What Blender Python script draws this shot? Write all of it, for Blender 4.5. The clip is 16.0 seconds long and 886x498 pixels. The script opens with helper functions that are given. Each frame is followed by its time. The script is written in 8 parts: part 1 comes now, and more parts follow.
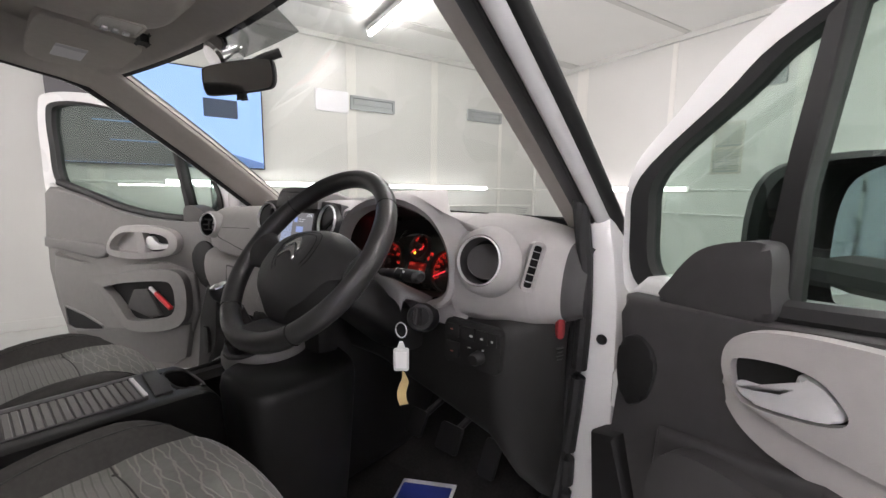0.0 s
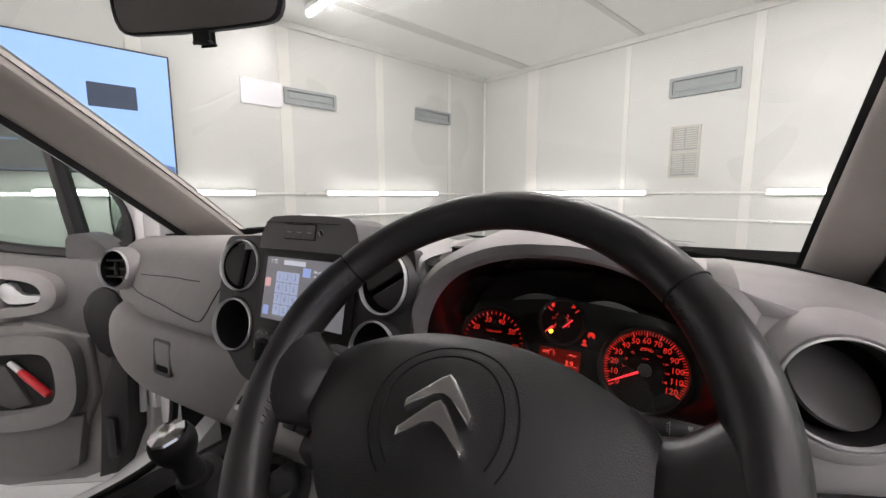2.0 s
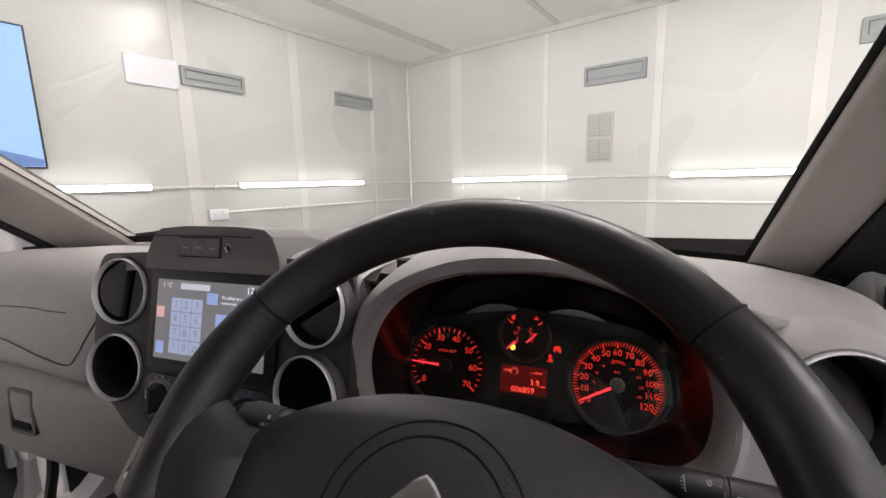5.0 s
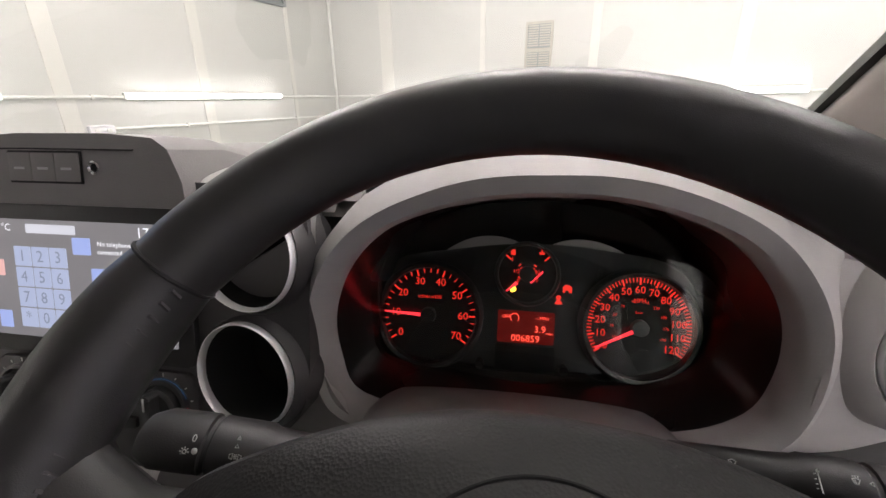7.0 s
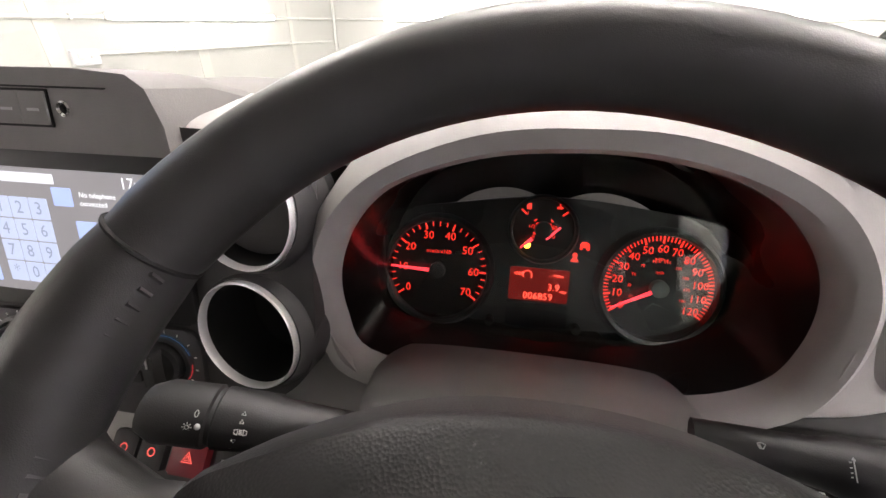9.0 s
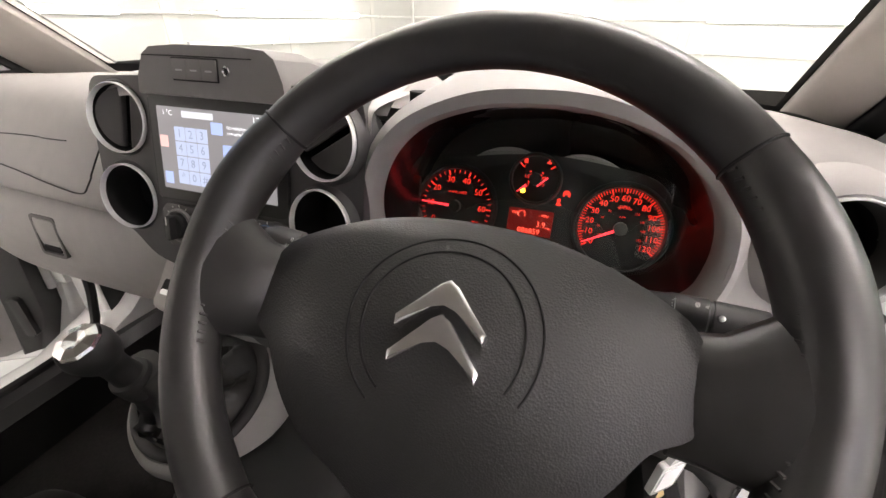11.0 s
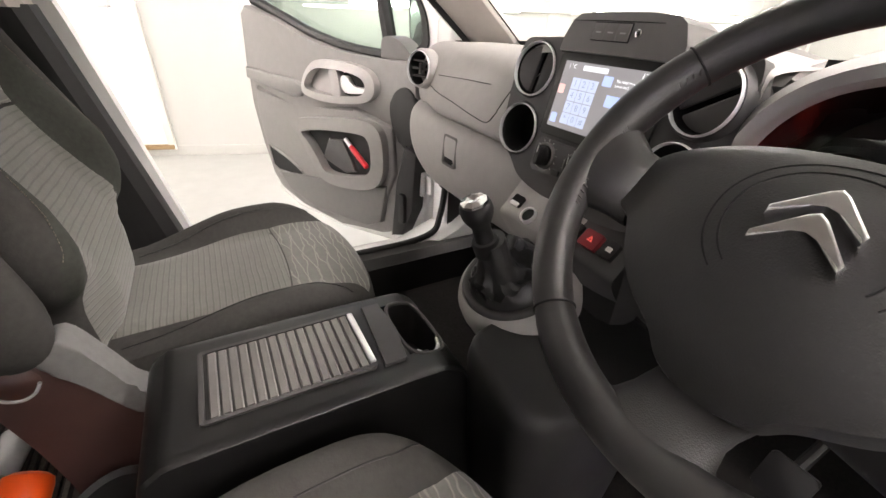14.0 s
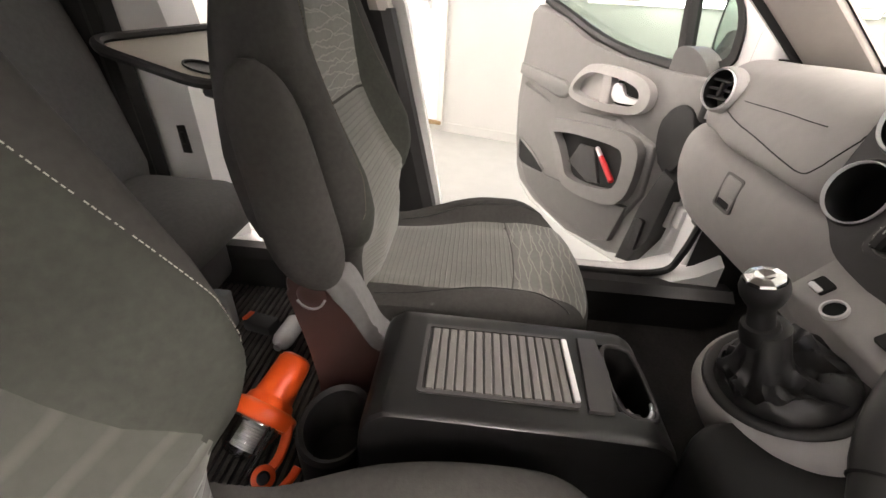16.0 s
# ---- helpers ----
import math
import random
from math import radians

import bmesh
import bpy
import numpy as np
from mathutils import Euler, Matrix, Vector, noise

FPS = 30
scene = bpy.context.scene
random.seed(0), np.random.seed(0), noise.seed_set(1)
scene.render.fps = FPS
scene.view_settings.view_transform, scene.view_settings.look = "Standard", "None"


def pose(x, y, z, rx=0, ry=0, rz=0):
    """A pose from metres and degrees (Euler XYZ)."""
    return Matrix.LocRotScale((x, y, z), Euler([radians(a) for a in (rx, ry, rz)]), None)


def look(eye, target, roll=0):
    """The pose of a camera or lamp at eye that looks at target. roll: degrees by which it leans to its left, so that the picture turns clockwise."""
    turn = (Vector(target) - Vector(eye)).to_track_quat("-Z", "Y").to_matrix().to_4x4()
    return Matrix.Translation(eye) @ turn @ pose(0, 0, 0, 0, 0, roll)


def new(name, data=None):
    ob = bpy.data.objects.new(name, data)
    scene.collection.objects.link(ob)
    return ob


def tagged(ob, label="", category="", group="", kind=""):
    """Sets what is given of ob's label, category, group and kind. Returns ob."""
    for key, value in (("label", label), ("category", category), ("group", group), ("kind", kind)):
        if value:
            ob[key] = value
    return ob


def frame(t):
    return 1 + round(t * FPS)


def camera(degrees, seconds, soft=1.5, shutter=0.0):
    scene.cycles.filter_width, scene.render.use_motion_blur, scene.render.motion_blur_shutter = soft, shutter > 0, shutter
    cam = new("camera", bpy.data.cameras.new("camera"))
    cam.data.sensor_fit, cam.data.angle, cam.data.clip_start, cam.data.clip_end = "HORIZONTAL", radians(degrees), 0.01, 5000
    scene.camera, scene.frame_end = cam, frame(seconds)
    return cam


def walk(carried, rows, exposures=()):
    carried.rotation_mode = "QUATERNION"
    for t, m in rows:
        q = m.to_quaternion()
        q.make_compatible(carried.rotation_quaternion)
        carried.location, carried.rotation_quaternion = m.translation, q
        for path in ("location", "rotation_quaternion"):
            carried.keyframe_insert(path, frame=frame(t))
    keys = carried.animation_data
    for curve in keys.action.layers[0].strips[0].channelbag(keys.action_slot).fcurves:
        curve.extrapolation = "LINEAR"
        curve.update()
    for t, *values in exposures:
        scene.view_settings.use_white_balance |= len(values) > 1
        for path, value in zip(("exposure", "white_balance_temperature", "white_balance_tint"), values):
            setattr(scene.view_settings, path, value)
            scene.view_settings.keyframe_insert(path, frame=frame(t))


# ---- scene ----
cam = camera(94.6, 16.0)
PATH = [
    (0, (0.994, -0.661, 1.143), (-0.284, 0.853, 0.871), 0.7),
    (0.5, (0.809, -0.634, 1.168), (-0.458, 0.889, 0.895), 0.5),
    (1, (0.65, -0.556, 1.155), (-0.567, 1.008, 0.887), 0.4),
    (1.5, (0.541, -0.537, 1.162), (-0.567, 1.108, 0.9), 0.2),
    (2, (0.473, -0.506, 1.18), (-0.5, 1.223, 0.922), -0.1),
    (2.5, (0.444, -0.472, 1.185), (-0.425, 1.312, 0.931), -0.2),
    (3, (0.434, -0.447, 1.19), (-0.358, 1.375, 0.96), -0.3),
    (5.3, (0.41, -0.433, 1.196), (-0.198, 1.434, 0.816), -1.2),
    (5.5, (0.402, -0.418, 1.19), (-0.161, 1.452, 0.757), -0.9),
    (6, (0.376, -0.352, 1.175), (-0.046, 1.543, 0.695), -1.0),
    (6.5, (0.349, -0.339, 1.18), (-0.003, 1.56, 0.66), -0.7),
    (7, (0.337, -0.34, 1.173), (0.025, 1.51, 0.479), -0.6),
    (7.5, (0.328, -0.341, 1.182), (0.051, 1.431, 0.296), -0.2),
    (8, (0.333, -0.32, 1.18), (0.068, 1.418, 0.228), -0.4),
    (8.5, (0.333, -0.309, 1.175), (0.068, 1.421, 0.206), -0.5),
    (9, (0.325, -0.314, 1.177), (0.025, 1.408, 0.205), 0.1),
    (9.5, (0.331, -0.347, 1.182), (-0.124, 1.342, 0.213), 0.3),
    (9.7, (0.348, -0.374, 1.18), (-0.166, 1.293, 0.201), 0.7),
    (11.8, (0.408, -0.457, 1.175), (-0.226, 1.171, 0.202), 0.9),
    (12, (0.408, -0.463, 1.173), (-0.293, 1.138, 0.2), 1.4),
    (12.5, (0.411, -0.484, 1.167), (-0.543, 0.976, 0.188), 1.5),
    (13, (0.419, -0.515, 1.154), (-0.747, 0.779, 0.172), 1.9),
    (13.5, (0.421, -0.548, 1.146), (-0.93, 0.552, 0.164), 2.1),
    (14, (0.432, -0.574, 1.138), (-1.083, 0.279, 0.15), 2.4),
    (14.5, (0.441, -0.575, 1.127), (-1.2, -0.011, 0.133), 2.6),
    (15, (0.423, -0.579, 1.142), (-1.289, -0.329, 0.139), 3.0),
    (15.5, (0.4, -0.588, 1.164), (-1.321, -0.565, 0.146), 3.4),
    (16, (0.395, -0.621, 1.163), (-1.302, -0.701, 0.108), 3.8),
]
walk(cam, [(t, look(eye, target, roll)) for t, eye, target, roll in PATH], [(0, 0.50, 6250, 9), (3, 0.47, 6330, 11), (5.5, 0.48, 6380, 11), (7, 0.82, 6450, 11), (8, 1.32, 6500, 11), (9.5, 1.48, 6600, 10), (12, 1.44, 6700, 9), (13, 1.46, 6700, 9), (14, 1.60, 6700, 9), (15, 1.78, 6750, 9), (15.5, 1.70, 6800, 9), (16, 1.56, 6850, 9)])

# ---- world and exposure ----
world = bpy.data.worlds.new("world")
world.use_nodes = True
world.node_tree.nodes["Background"].inputs[0].default_value = (0.9, 0.95, 1.0, 1)
world.node_tree.nodes["Background"].inputs[1].default_value = 0.02
scene.world = world
LAMP, WALL_LAMP, FILL_LAMP = 76.0, 7.0, 12.0  # strength of the ceiling tubes, wall tubes and added unseen fill tubes

# ---- materials ----


def mat(name, color, rough=0.5, metal=0.0, var=0.12, scale=30.0, bump=0.0, bscale=400.0, coat=0.0, spec=0.5, island=0.0, stain=0.0):
    """A plain surface with cloudy colour variation, worn gloss and fine relief."""
    m = bpy.data.materials.new(name)
    m.use_nodes = True
    nt = m.node_tree
    b = nt.nodes["Principled BSDF"]
    tc = nt.nodes.new("ShaderNodeTexCoord")
    n1 = nt.nodes.new("ShaderNodeTexNoise")
    n1.inputs["Scale"].default_value, n1.inputs["Detail"].default_value = scale, 6
    n2 = nt.nodes.new("ShaderNodeTexNoise")
    n2.inputs["Scale"].default_value, n2.inputs["Detail"].default_value = scale * 0.08 + 0.6, 3
    add = nt.nodes.new("ShaderNodeMath")
    add.operation = "ADD"
    for n in (n1, n2):
        nt.links.new(tc.outputs["Object"], n.inputs["Vector"])
    nt.links.new(n1.outputs["Fac"], add.inputs[0])
    nt.links.new(n2.outputs["Fac"], add.inputs[1])
    rng = nt.nodes.new("ShaderNodeMapRange")
    rng.inputs[1].default_value, rng.inputs[2].default_value = 0.6, 1.4
    rng.inputs[3].default_value, rng.inputs[4].default_value = 1 - var, 1 + var
    nt.links.new(add.outputs[0], rng.inputs[0])
    mul = nt.nodes.new("ShaderNodeMix")
    mul.data_type, mul.blend_type = "RGBA", "MULTIPLY"
    mul.inputs["Factor"].default_value = 1
    mul.inputs["A"].default_value = (*color, 1)
    nt.links.new(rng.outputs[0], mul.inputs["B"])
    nt.links.new(mul.outputs["Result"], b.inputs["Base Color"])
    rr = nt.nodes.new("ShaderNodeMapRange")
    rr.inputs[1].default_value, rr.inputs[2].default_value = 0.3, 0.7
    rr.inputs[3].default_value, rr.inputs[4].default_value = max(rough - 0.08, 0.02), min(rough + 0.08, 1)
    nt.links.new(n2.outputs["Fac"], rr.inputs[0])
    nt.links.new(rr.outputs[0], b.inputs["Roughness"])
    b.inputs["Metallic"].default_value = metal
    b.inputs["Specular IOR Level"].default_value = spec
    b.inputs["Coat Weight"].default_value = coat
    b.inputs["Coat Roughness"].default_value = 0.05
    if bump:
        n3 = nt.nodes.new("ShaderNodeTexVoronoi" if bscale > 300 else "ShaderNodeTexNoise")
        n3.inputs["Scale"].default_value = bscale
        nt.links.new(tc.outputs["Object"], n3.inputs["Vector"])
        bp = nt.nodes.new("ShaderNodeBump")
        bp.inputs["Strength"].default_value, bp.inputs["Distance"].default_value = bump, 0.0004
        nt.links.new(n3.outputs[0], bp.inputs["Height"])
        nt.links.new(bp.outputs[0], b.inputs["Normal"])
    return m


def glow(name, color, strength):
    m = bpy.data.materials.new(name)
    m.use_nodes = True
    b = m.node_tree.nodes["Principled BSDF"]
    b.inputs["Base Color"].default_value = (*[c * 0.3 for c in color], 1)
    b.inputs["Emission Color"].default_value = (*color, 1)
    b.inputs["Emission Strength"].default_value = strength
    return m


def glass(name, color=(0.93, 0.97, 0.94), rough=0.0, clear=0.93, gloss=0.06):
    """Thin pane: mostly see-through, with a mirror sheen that grows at a slant."""
    m = bpy.data.materials.new(name)
    m.use_nodes = True
    nt = m.node_tree
    nt.nodes.remove(nt.nodes["Principled BSDF"])
    out = nt.nodes["Material Output"]
    tr, gl, mx = nt.nodes.new("ShaderNodeBsdfTransparent"), nt.nodes.new("ShaderNodeBsdfGlossy"), nt.nodes.new("ShaderNodeMixShader")
    lw = nt.nodes.new("ShaderNodeLayerWeight")
    lw.inputs[0].default_value = 0.5
    pw = nt.nodes.new("ShaderNodeMath")
    pw.operation = "POWER"
    pw.inputs[1].default_value = 4.0
    fr = nt.nodes.new("ShaderNodeMath")
    fr.operation = "MULTIPLY_ADD"
    fr.inputs[1].default_value, fr.inputs[2].default_value = 0.85, gloss
    nt.links.new(lw.outputs["Facing"], pw.inputs[0])
    nt.links.new(pw.outputs[0], fr.inputs[0])
    tr.inputs[0].default_value = (*color, 1)
    gl.inputs["Roughness"].default_value = rough
    nt.links.new(fr.outputs[0], mx.inputs[0])
    nt.links.new(tr.outputs[0], mx.inputs[1])
    nt.links.new(gl.outputs[0], mx.inputs[2])
    nt.links.new(mx.outputs[0], out.inputs["Surface"])
    return m


def fabric(name, color, thread, scale, kind):
    """Woven seat cloth; kind 'rib' has fine cords, 'lattice' has pale crossing wavy threads."""
    m = mat(name, color, 0.92, 0, 0.14, 90, 0.5, 260, spec=0.2)
    nt = m.node_tree
    b = nt.nodes["Principled BSDF"]
    tc = nt.nodes.new("ShaderNodeTexCoord")
    base = b.inputs["Base Color"].links[0].from_socket
    last = None
    turns = (0.0,) if kind == "rib" else (0.11, -0.13)
    for a in turns:
        mp = nt.nodes.new("ShaderNodeMapping")
        mp.inputs["Rotation"].default_value = (0, 0, a)
        nt.links.new(tc.outputs["UV"], mp.inputs[0])
        w = nt.nodes.new("ShaderNodeTexWave")
        w.inputs["Scale"].default_value = scale
        w.inputs["Distortion"].default_value = 1.2 if kind == "rib" else 3.4
        w.inputs["Detail"].default_value = 2
        w.inputs["Detail Scale"].default_value = 0.7 if kind == "rib" else 1.3
        nt.links.new(mp.outputs[0], w.inputs["Vector"])
        r = nt.nodes.new("ShaderNodeMapRange")
        r.inputs[1].default_value, r.inputs[2].default_value = (0.75, 1.0) if kind == "rib" else (0.94, 1.0)
        nt.links.new(w.outputs["Fac"], r.inputs[0])
        if last is None:
            last = r.outputs[0]
        else:
            mx = nt.nodes.new("ShaderNodeMath")
            mx.operation = "MAXIMUM"
            nt.links.new(last, mx.inputs[0])
            nt.links.new(r.outputs[0], mx.inputs[1])
            last = mx.outputs[0]
    mix = nt.nodes.new("ShaderNodeMix")
    mix.data_type = "RGBA"
    mix.inputs["B"].default_value = (*thread, 1)
    fm = nt.nodes.new("ShaderNodeMath")
    fm.operation = "MULTIPLY"
    fm.inputs[1].default_value = 0.5 if kind == "rib" else 0.65
    nt.links.new(last, fm.inputs[0])
    nt.links.new(fm.outputs[0], mix.inputs["Factor"])
    nt.links.new(base, mix.inputs["A"])
    nt.links.new(mix.outputs["Result"], b.inputs["Base Color"])
    bp = nt.nodes.new("ShaderNodeBump")
    bp.inputs["Strength"].default_value, bp.inputs["Distance"].default_value = 0.5, 0.002
    old = b.inputs["Normal"].links[0].from_socket
    nt.links.new(last, bp.inputs["Height"])
    nt.links.new(old, bp.inputs["Normal"])
    nt.links.new(bp.outputs[0], b.inputs["Normal"])
    b.inputs["Sheen Weight"].default_value = 0.25
    return m


M_WALL = mat("white_wall_panel", (0.545, 0.547, 0.524), 0.32, 0, 0.03, 3)
M_BATTEN = mat("cream_cover_strip", (0.635, 0.626, 0.588), 0.4, 0, 0.05, 6)
M_CEIL = mat("white_ceiling_board", (0.74, 0.74, 0.72), 0.6, 0, 0.03, 2)
M_FLOOR = mat("grey_painted_floor", (0.43, 0.44, 0.42), 0.45, 0, 0.08, 8, 0.1, 60)
M_VENTGREY = mat("grey_vent_paint", (0.27, 0.29, 0.29), 0.5, 0, 0.06, 20)
M_ALU = mat("pierced_aluminium", (0.46, 0.44, 0.39), 0.42, 0.5, 0.1, 30)
M_PLATE = mat("white_plate", (0.74, 0.73, 0.76), 0.3, 0, 0.02, 4)
M_CONDUIT = mat("white_conduit", (0.72, 0.72, 0.69), 0.5, 0, 0.06, 12)
M_TUBE = glow("fluorescent_tube", (1.0, 0.90, 0.89), LAMP)
M_FILLTUBE = glow("added_fill_tube", (1.0, 0.91, 0.90), FILL_LAMP)
M_WALLTUBE = glow("wall_fluorescent_tube", (1.0, 0.92, 0.91), WALL_LAMP)
M_DASH = mat("soft_grey_plastic", (0.385, 0.371, 0.360), 0.52, 0, 0.07, 40, 0.22, 900, spec=0.35)
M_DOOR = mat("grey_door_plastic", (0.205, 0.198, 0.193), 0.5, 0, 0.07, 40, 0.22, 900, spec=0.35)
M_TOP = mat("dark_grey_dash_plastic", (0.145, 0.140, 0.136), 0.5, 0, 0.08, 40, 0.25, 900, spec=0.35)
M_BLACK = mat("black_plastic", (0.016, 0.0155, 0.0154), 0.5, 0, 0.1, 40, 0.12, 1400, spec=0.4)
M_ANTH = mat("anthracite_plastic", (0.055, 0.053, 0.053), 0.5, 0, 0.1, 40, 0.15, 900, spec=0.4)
# near-black: puts the shade of hollows into colour, and draws dark joints
M_VOID = mat("hollow_shade_and_joint_black", (0.004, 0.004, 0.004), 0.8, 0, 0.1, 20)
M_SILVER = mat("satin_silver_trim", (0.82, 0.82, 0.82), 0.30, 0.45, 0.05, 60)
M_CHROME = mat("bright_chrome", (0.88, 0.88, 0.88), 0.14, 1.0, 0.02, 30)
M_LEATHER = mat("black_grained_leather", (0.029, 0.0284, 0.028), 0.36, 0, 0.15, 60, 0.12, 2400, spec=0.55)
M_PAD = mat("black_grained_airbag_cover", (0.026, 0.0256, 0.0252), 0.48, 0, 0.1, 50, 0.45, 820, spec=0.5)
M_WHITE = mat("white_car_paint", (0.80, 0.80, 0.79), 0.25, 0, 0.02, 3, coat=0.6)
M_LINER = mat("beige_grey_headliner", (0.50, 0.47, 0.435), 0.9, 0, 0.06, 60, 0.25, 700, spec=0.2)
M_PILLAR = mat("pale_grey_pillar_trim", (0.50, 0.465, 0.43), 0.7, 0, 0.05, 50, 0.2, 900, spec=0.3)
M_CARPET = mat("black_ribbed_carpet", (0.024, 0.0225, 0.0215), 0.95, 0, 0.4, 160, 0.9, 220, spec=0.15)
M_RUBBER = mat("black_rubber_seal", (0.012, 0.012, 0.012), 0.55, 0, 0.1, 60)
M_CLOTH = mat("dark_grey_seat_cloth", (0.052, 0.050, 0.047), 0.95, 0, 0.2, 120, 0.5, 260, spec=0.15)
M_CLOTHMID = mat("grey_green_seat_cloth", (0.050, 0.052, 0.045), 0.95, 0, 0.22, 120, 0.5, 260, spec=0.15)
M_BENCH = mat("smooth_grey_bench_cloth", (0.15, 0.15, 0.145), 0.85, 0, 0.14, 90, 0.4, 260, spec=0.25)
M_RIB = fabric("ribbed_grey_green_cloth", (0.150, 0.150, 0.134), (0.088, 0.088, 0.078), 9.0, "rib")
# darker copy of the ribbed cloth with paler cords, for the driver's backrest
M_RIBDARK = fabric("ribbed_grey_green_cloth_darker", (0.066, 0.068, 0.059), (0.115, 0.115, 0.10), 3.2, "rib")
M_LATTICE = fabric("lattice_stitched_cloth", (0.150, 0.150, 0.136), (0.31, 0.30, 0.265), 4.2, "lattice")
M_STITCHDARK = mat("brown_stitching", (0.16, 0.135, 0.11), 0.8, 0, 0.1, 60)
M_STITCH = mat("pale_stitching", (0.42, 0.40, 0.36), 0.8, 0, 0.1, 60)
M_GLASS = glass("clear_car_glass")
M_TINT = glass("tinted_glass", (0.72, 0.80, 0.76))
M_MIRROR = mat("mirror", (0.75, 0.75, 0.75), 0.02, 1.0, 0.01, 10)
M_ORANGE = mat("orange_plastic", (0.85, 0.10, 0.012), 0.4, 0, 0.05, 30)
M_RED = mat("red_plastic", (0.55, 0.012, 0.02), 0.35, 0, 0.05, 30)
M_MAROON = mat("dark_brown_plastic", (0.05, 0.026, 0.022), 0.4, 0, 0.1, 30)

# ---- building helpers ----
V = Vector


class Frame:
    """A local frame: origin, two axes across a face, and w out of it."""

    def __init__(self, o, u, v):
        self.o, self.u = V(o), V(u).normalized()
        self.w = self.u.cross(V(v)).normalized()
        self.v = self.w.cross(self.u)

    def at(self, a, b, c=0.0):
        return self.o + self.u * a + self.v * b + self.w * c


XY = Frame((0, 0, 0), (1, 0, 0), (0, 1, 0))


def finish(bm, name, material, angle=35):
    bmesh.ops.remove_doubles(bm, verts=bm.verts, dist=1e-5)
    bmesh.ops.recalc_face_normals(bm, faces=bm.faces)
    me = bpy.data.meshes.new(name)
    bm.to_mesh(me)
    bm.free()
    me.materials.append(material)
    me.polygons.foreach_set("use_smooth", [True] * len(me.polygons))
    me.set_sharp_from_angle(angle=radians(angle))
    return me


def thing(name, bm, material, label, category, group="", kind="", angle=35):
    ob = new(name, finish(bm, name, material, angle) if bm else None)
    return tagged(ob, label, category, group, kind)


def part(name, bm, material, parent, label="", angle=35):
    ob = new(name, finish(bm, name, material, angle))
    ob.parent = parent
    return tagged(ob, label)


def box(bm, c, size, fr=XY, bevel=0.0, seg=2):
    """A box about c in the frame fr, with rounded edges."""
    r = bmesh.ops.create_cube(bm, size=1)
    for v in r["verts"]:
        v.co = fr.at(c[0] + v.co.x * size[0], c[1] + v.co.y * size[1], c[2] + v.co.z * size[2])
    if bevel:
        es = list({e for v in r["verts"] for e in v.link_edges})
        bmesh.ops.bevel(bm, geom=es, offset=bevel, segments=seg, affect="EDGES", profile=0.5)
    return bm


def prism(bm, pts, fr, h0, h1, bevel=0.0, seg=2):
    """An outline of the frame's face, raised from h0 to h1, with a rounded front edge."""
    lo = [bm.verts.new(fr.at(a, b, h0)) for a, b in pts]
    hi = [bm.verts.new(fr.at(a, b, h1)) for a, b in pts]
    n = len(pts)
    bm.faces.new(lo[::-1])
    top = bm.faces.new(hi)
    for i in range(n):
        bm.faces.new((lo[i], lo[(i + 1) % n], hi[(i + 1) % n], hi[i]))
    if bevel:
        bmesh.ops.bevel(bm, geom=list(top.edges), offset=bevel, segments=seg, affect="EDGES", profile=0.5)
    return bm


def ring_plate(bm, outer, inner, fr, h0, h1, lip=0.0):
    """A plate with a hole: outer and inner outlines of equal count. lip raises the inner edge."""
    n = len(outer)
    rows = [[bm.verts.new(fr.at(a, b, h)) for a, b in pts] for pts, h in ((outer, h0), (outer, h1), (inner, h1 + lip), (inner, h0))]
    for k in range(4):
        r0, r1 = rows[k], rows[(k + 1) % 4]
        for i in range(n):
            bm.faces.new((r0[i], r0[(i + 1) % n], r1[(i + 1) % n], r1[i]))
    return bm


def holed_plate(bm, outer, holes, fr, h0, h1):
    """A plate with holes cut through it."""
    loops = [outer, *holes]
    edges = []
    for pts in loops:
        hi = [bm.verts.new(fr.at(a, b, h1)) for a, b in pts]
        lo = [bm.verts.new(fr.at(a, b, h0)) for a, b in pts]
        n = len(pts)
        for i in range(n):
            bm.faces.new((lo[i], lo[(i + 1) % n], hi[(i + 1) % n], hi[i]))
            edges.append(bm.edges.get((hi[i], hi[(i + 1) % n])))
    bmesh.ops.triangle_fill(bm, use_beauty=True, use_dissolve=False, edges=edges)
    return bm


def loft(bm, rows, closed=False, caps=False):
    """A skin over rows of points; closed joins each row's ends."""
    vs = [[bm.verts.new(p) for p in row] for row in rows]
    n = len(rows[0])
    for a, b in zip(vs, vs[1:]):
        for i in range(n if closed else n - 1):
            j = (i + 1) % n
            bm.faces.new((a[i], a[j], b[j], b[i]))
    if caps:
        bm.faces.new(vs[0][::-1])
        bm.faces.new(vs[-1])
    return vs


def lathe(bm, profile, fr, seg=40, sweep=360.0, start=0.0, sy=1.0):
    """A profile of (radius, height) turned about the frame's w."""
    full = sweep >= 360
    n = seg if full else seg + 1
    rows = []
    for r, h in profile:
        rows.append([fr.at(r * math.cos(radians(start + sweep * i / seg)), r * sy * math.sin(radians(start + sweep * i / seg)), h) for i in range(n)])
    loft(bm, rows, closed=full)
    return bm


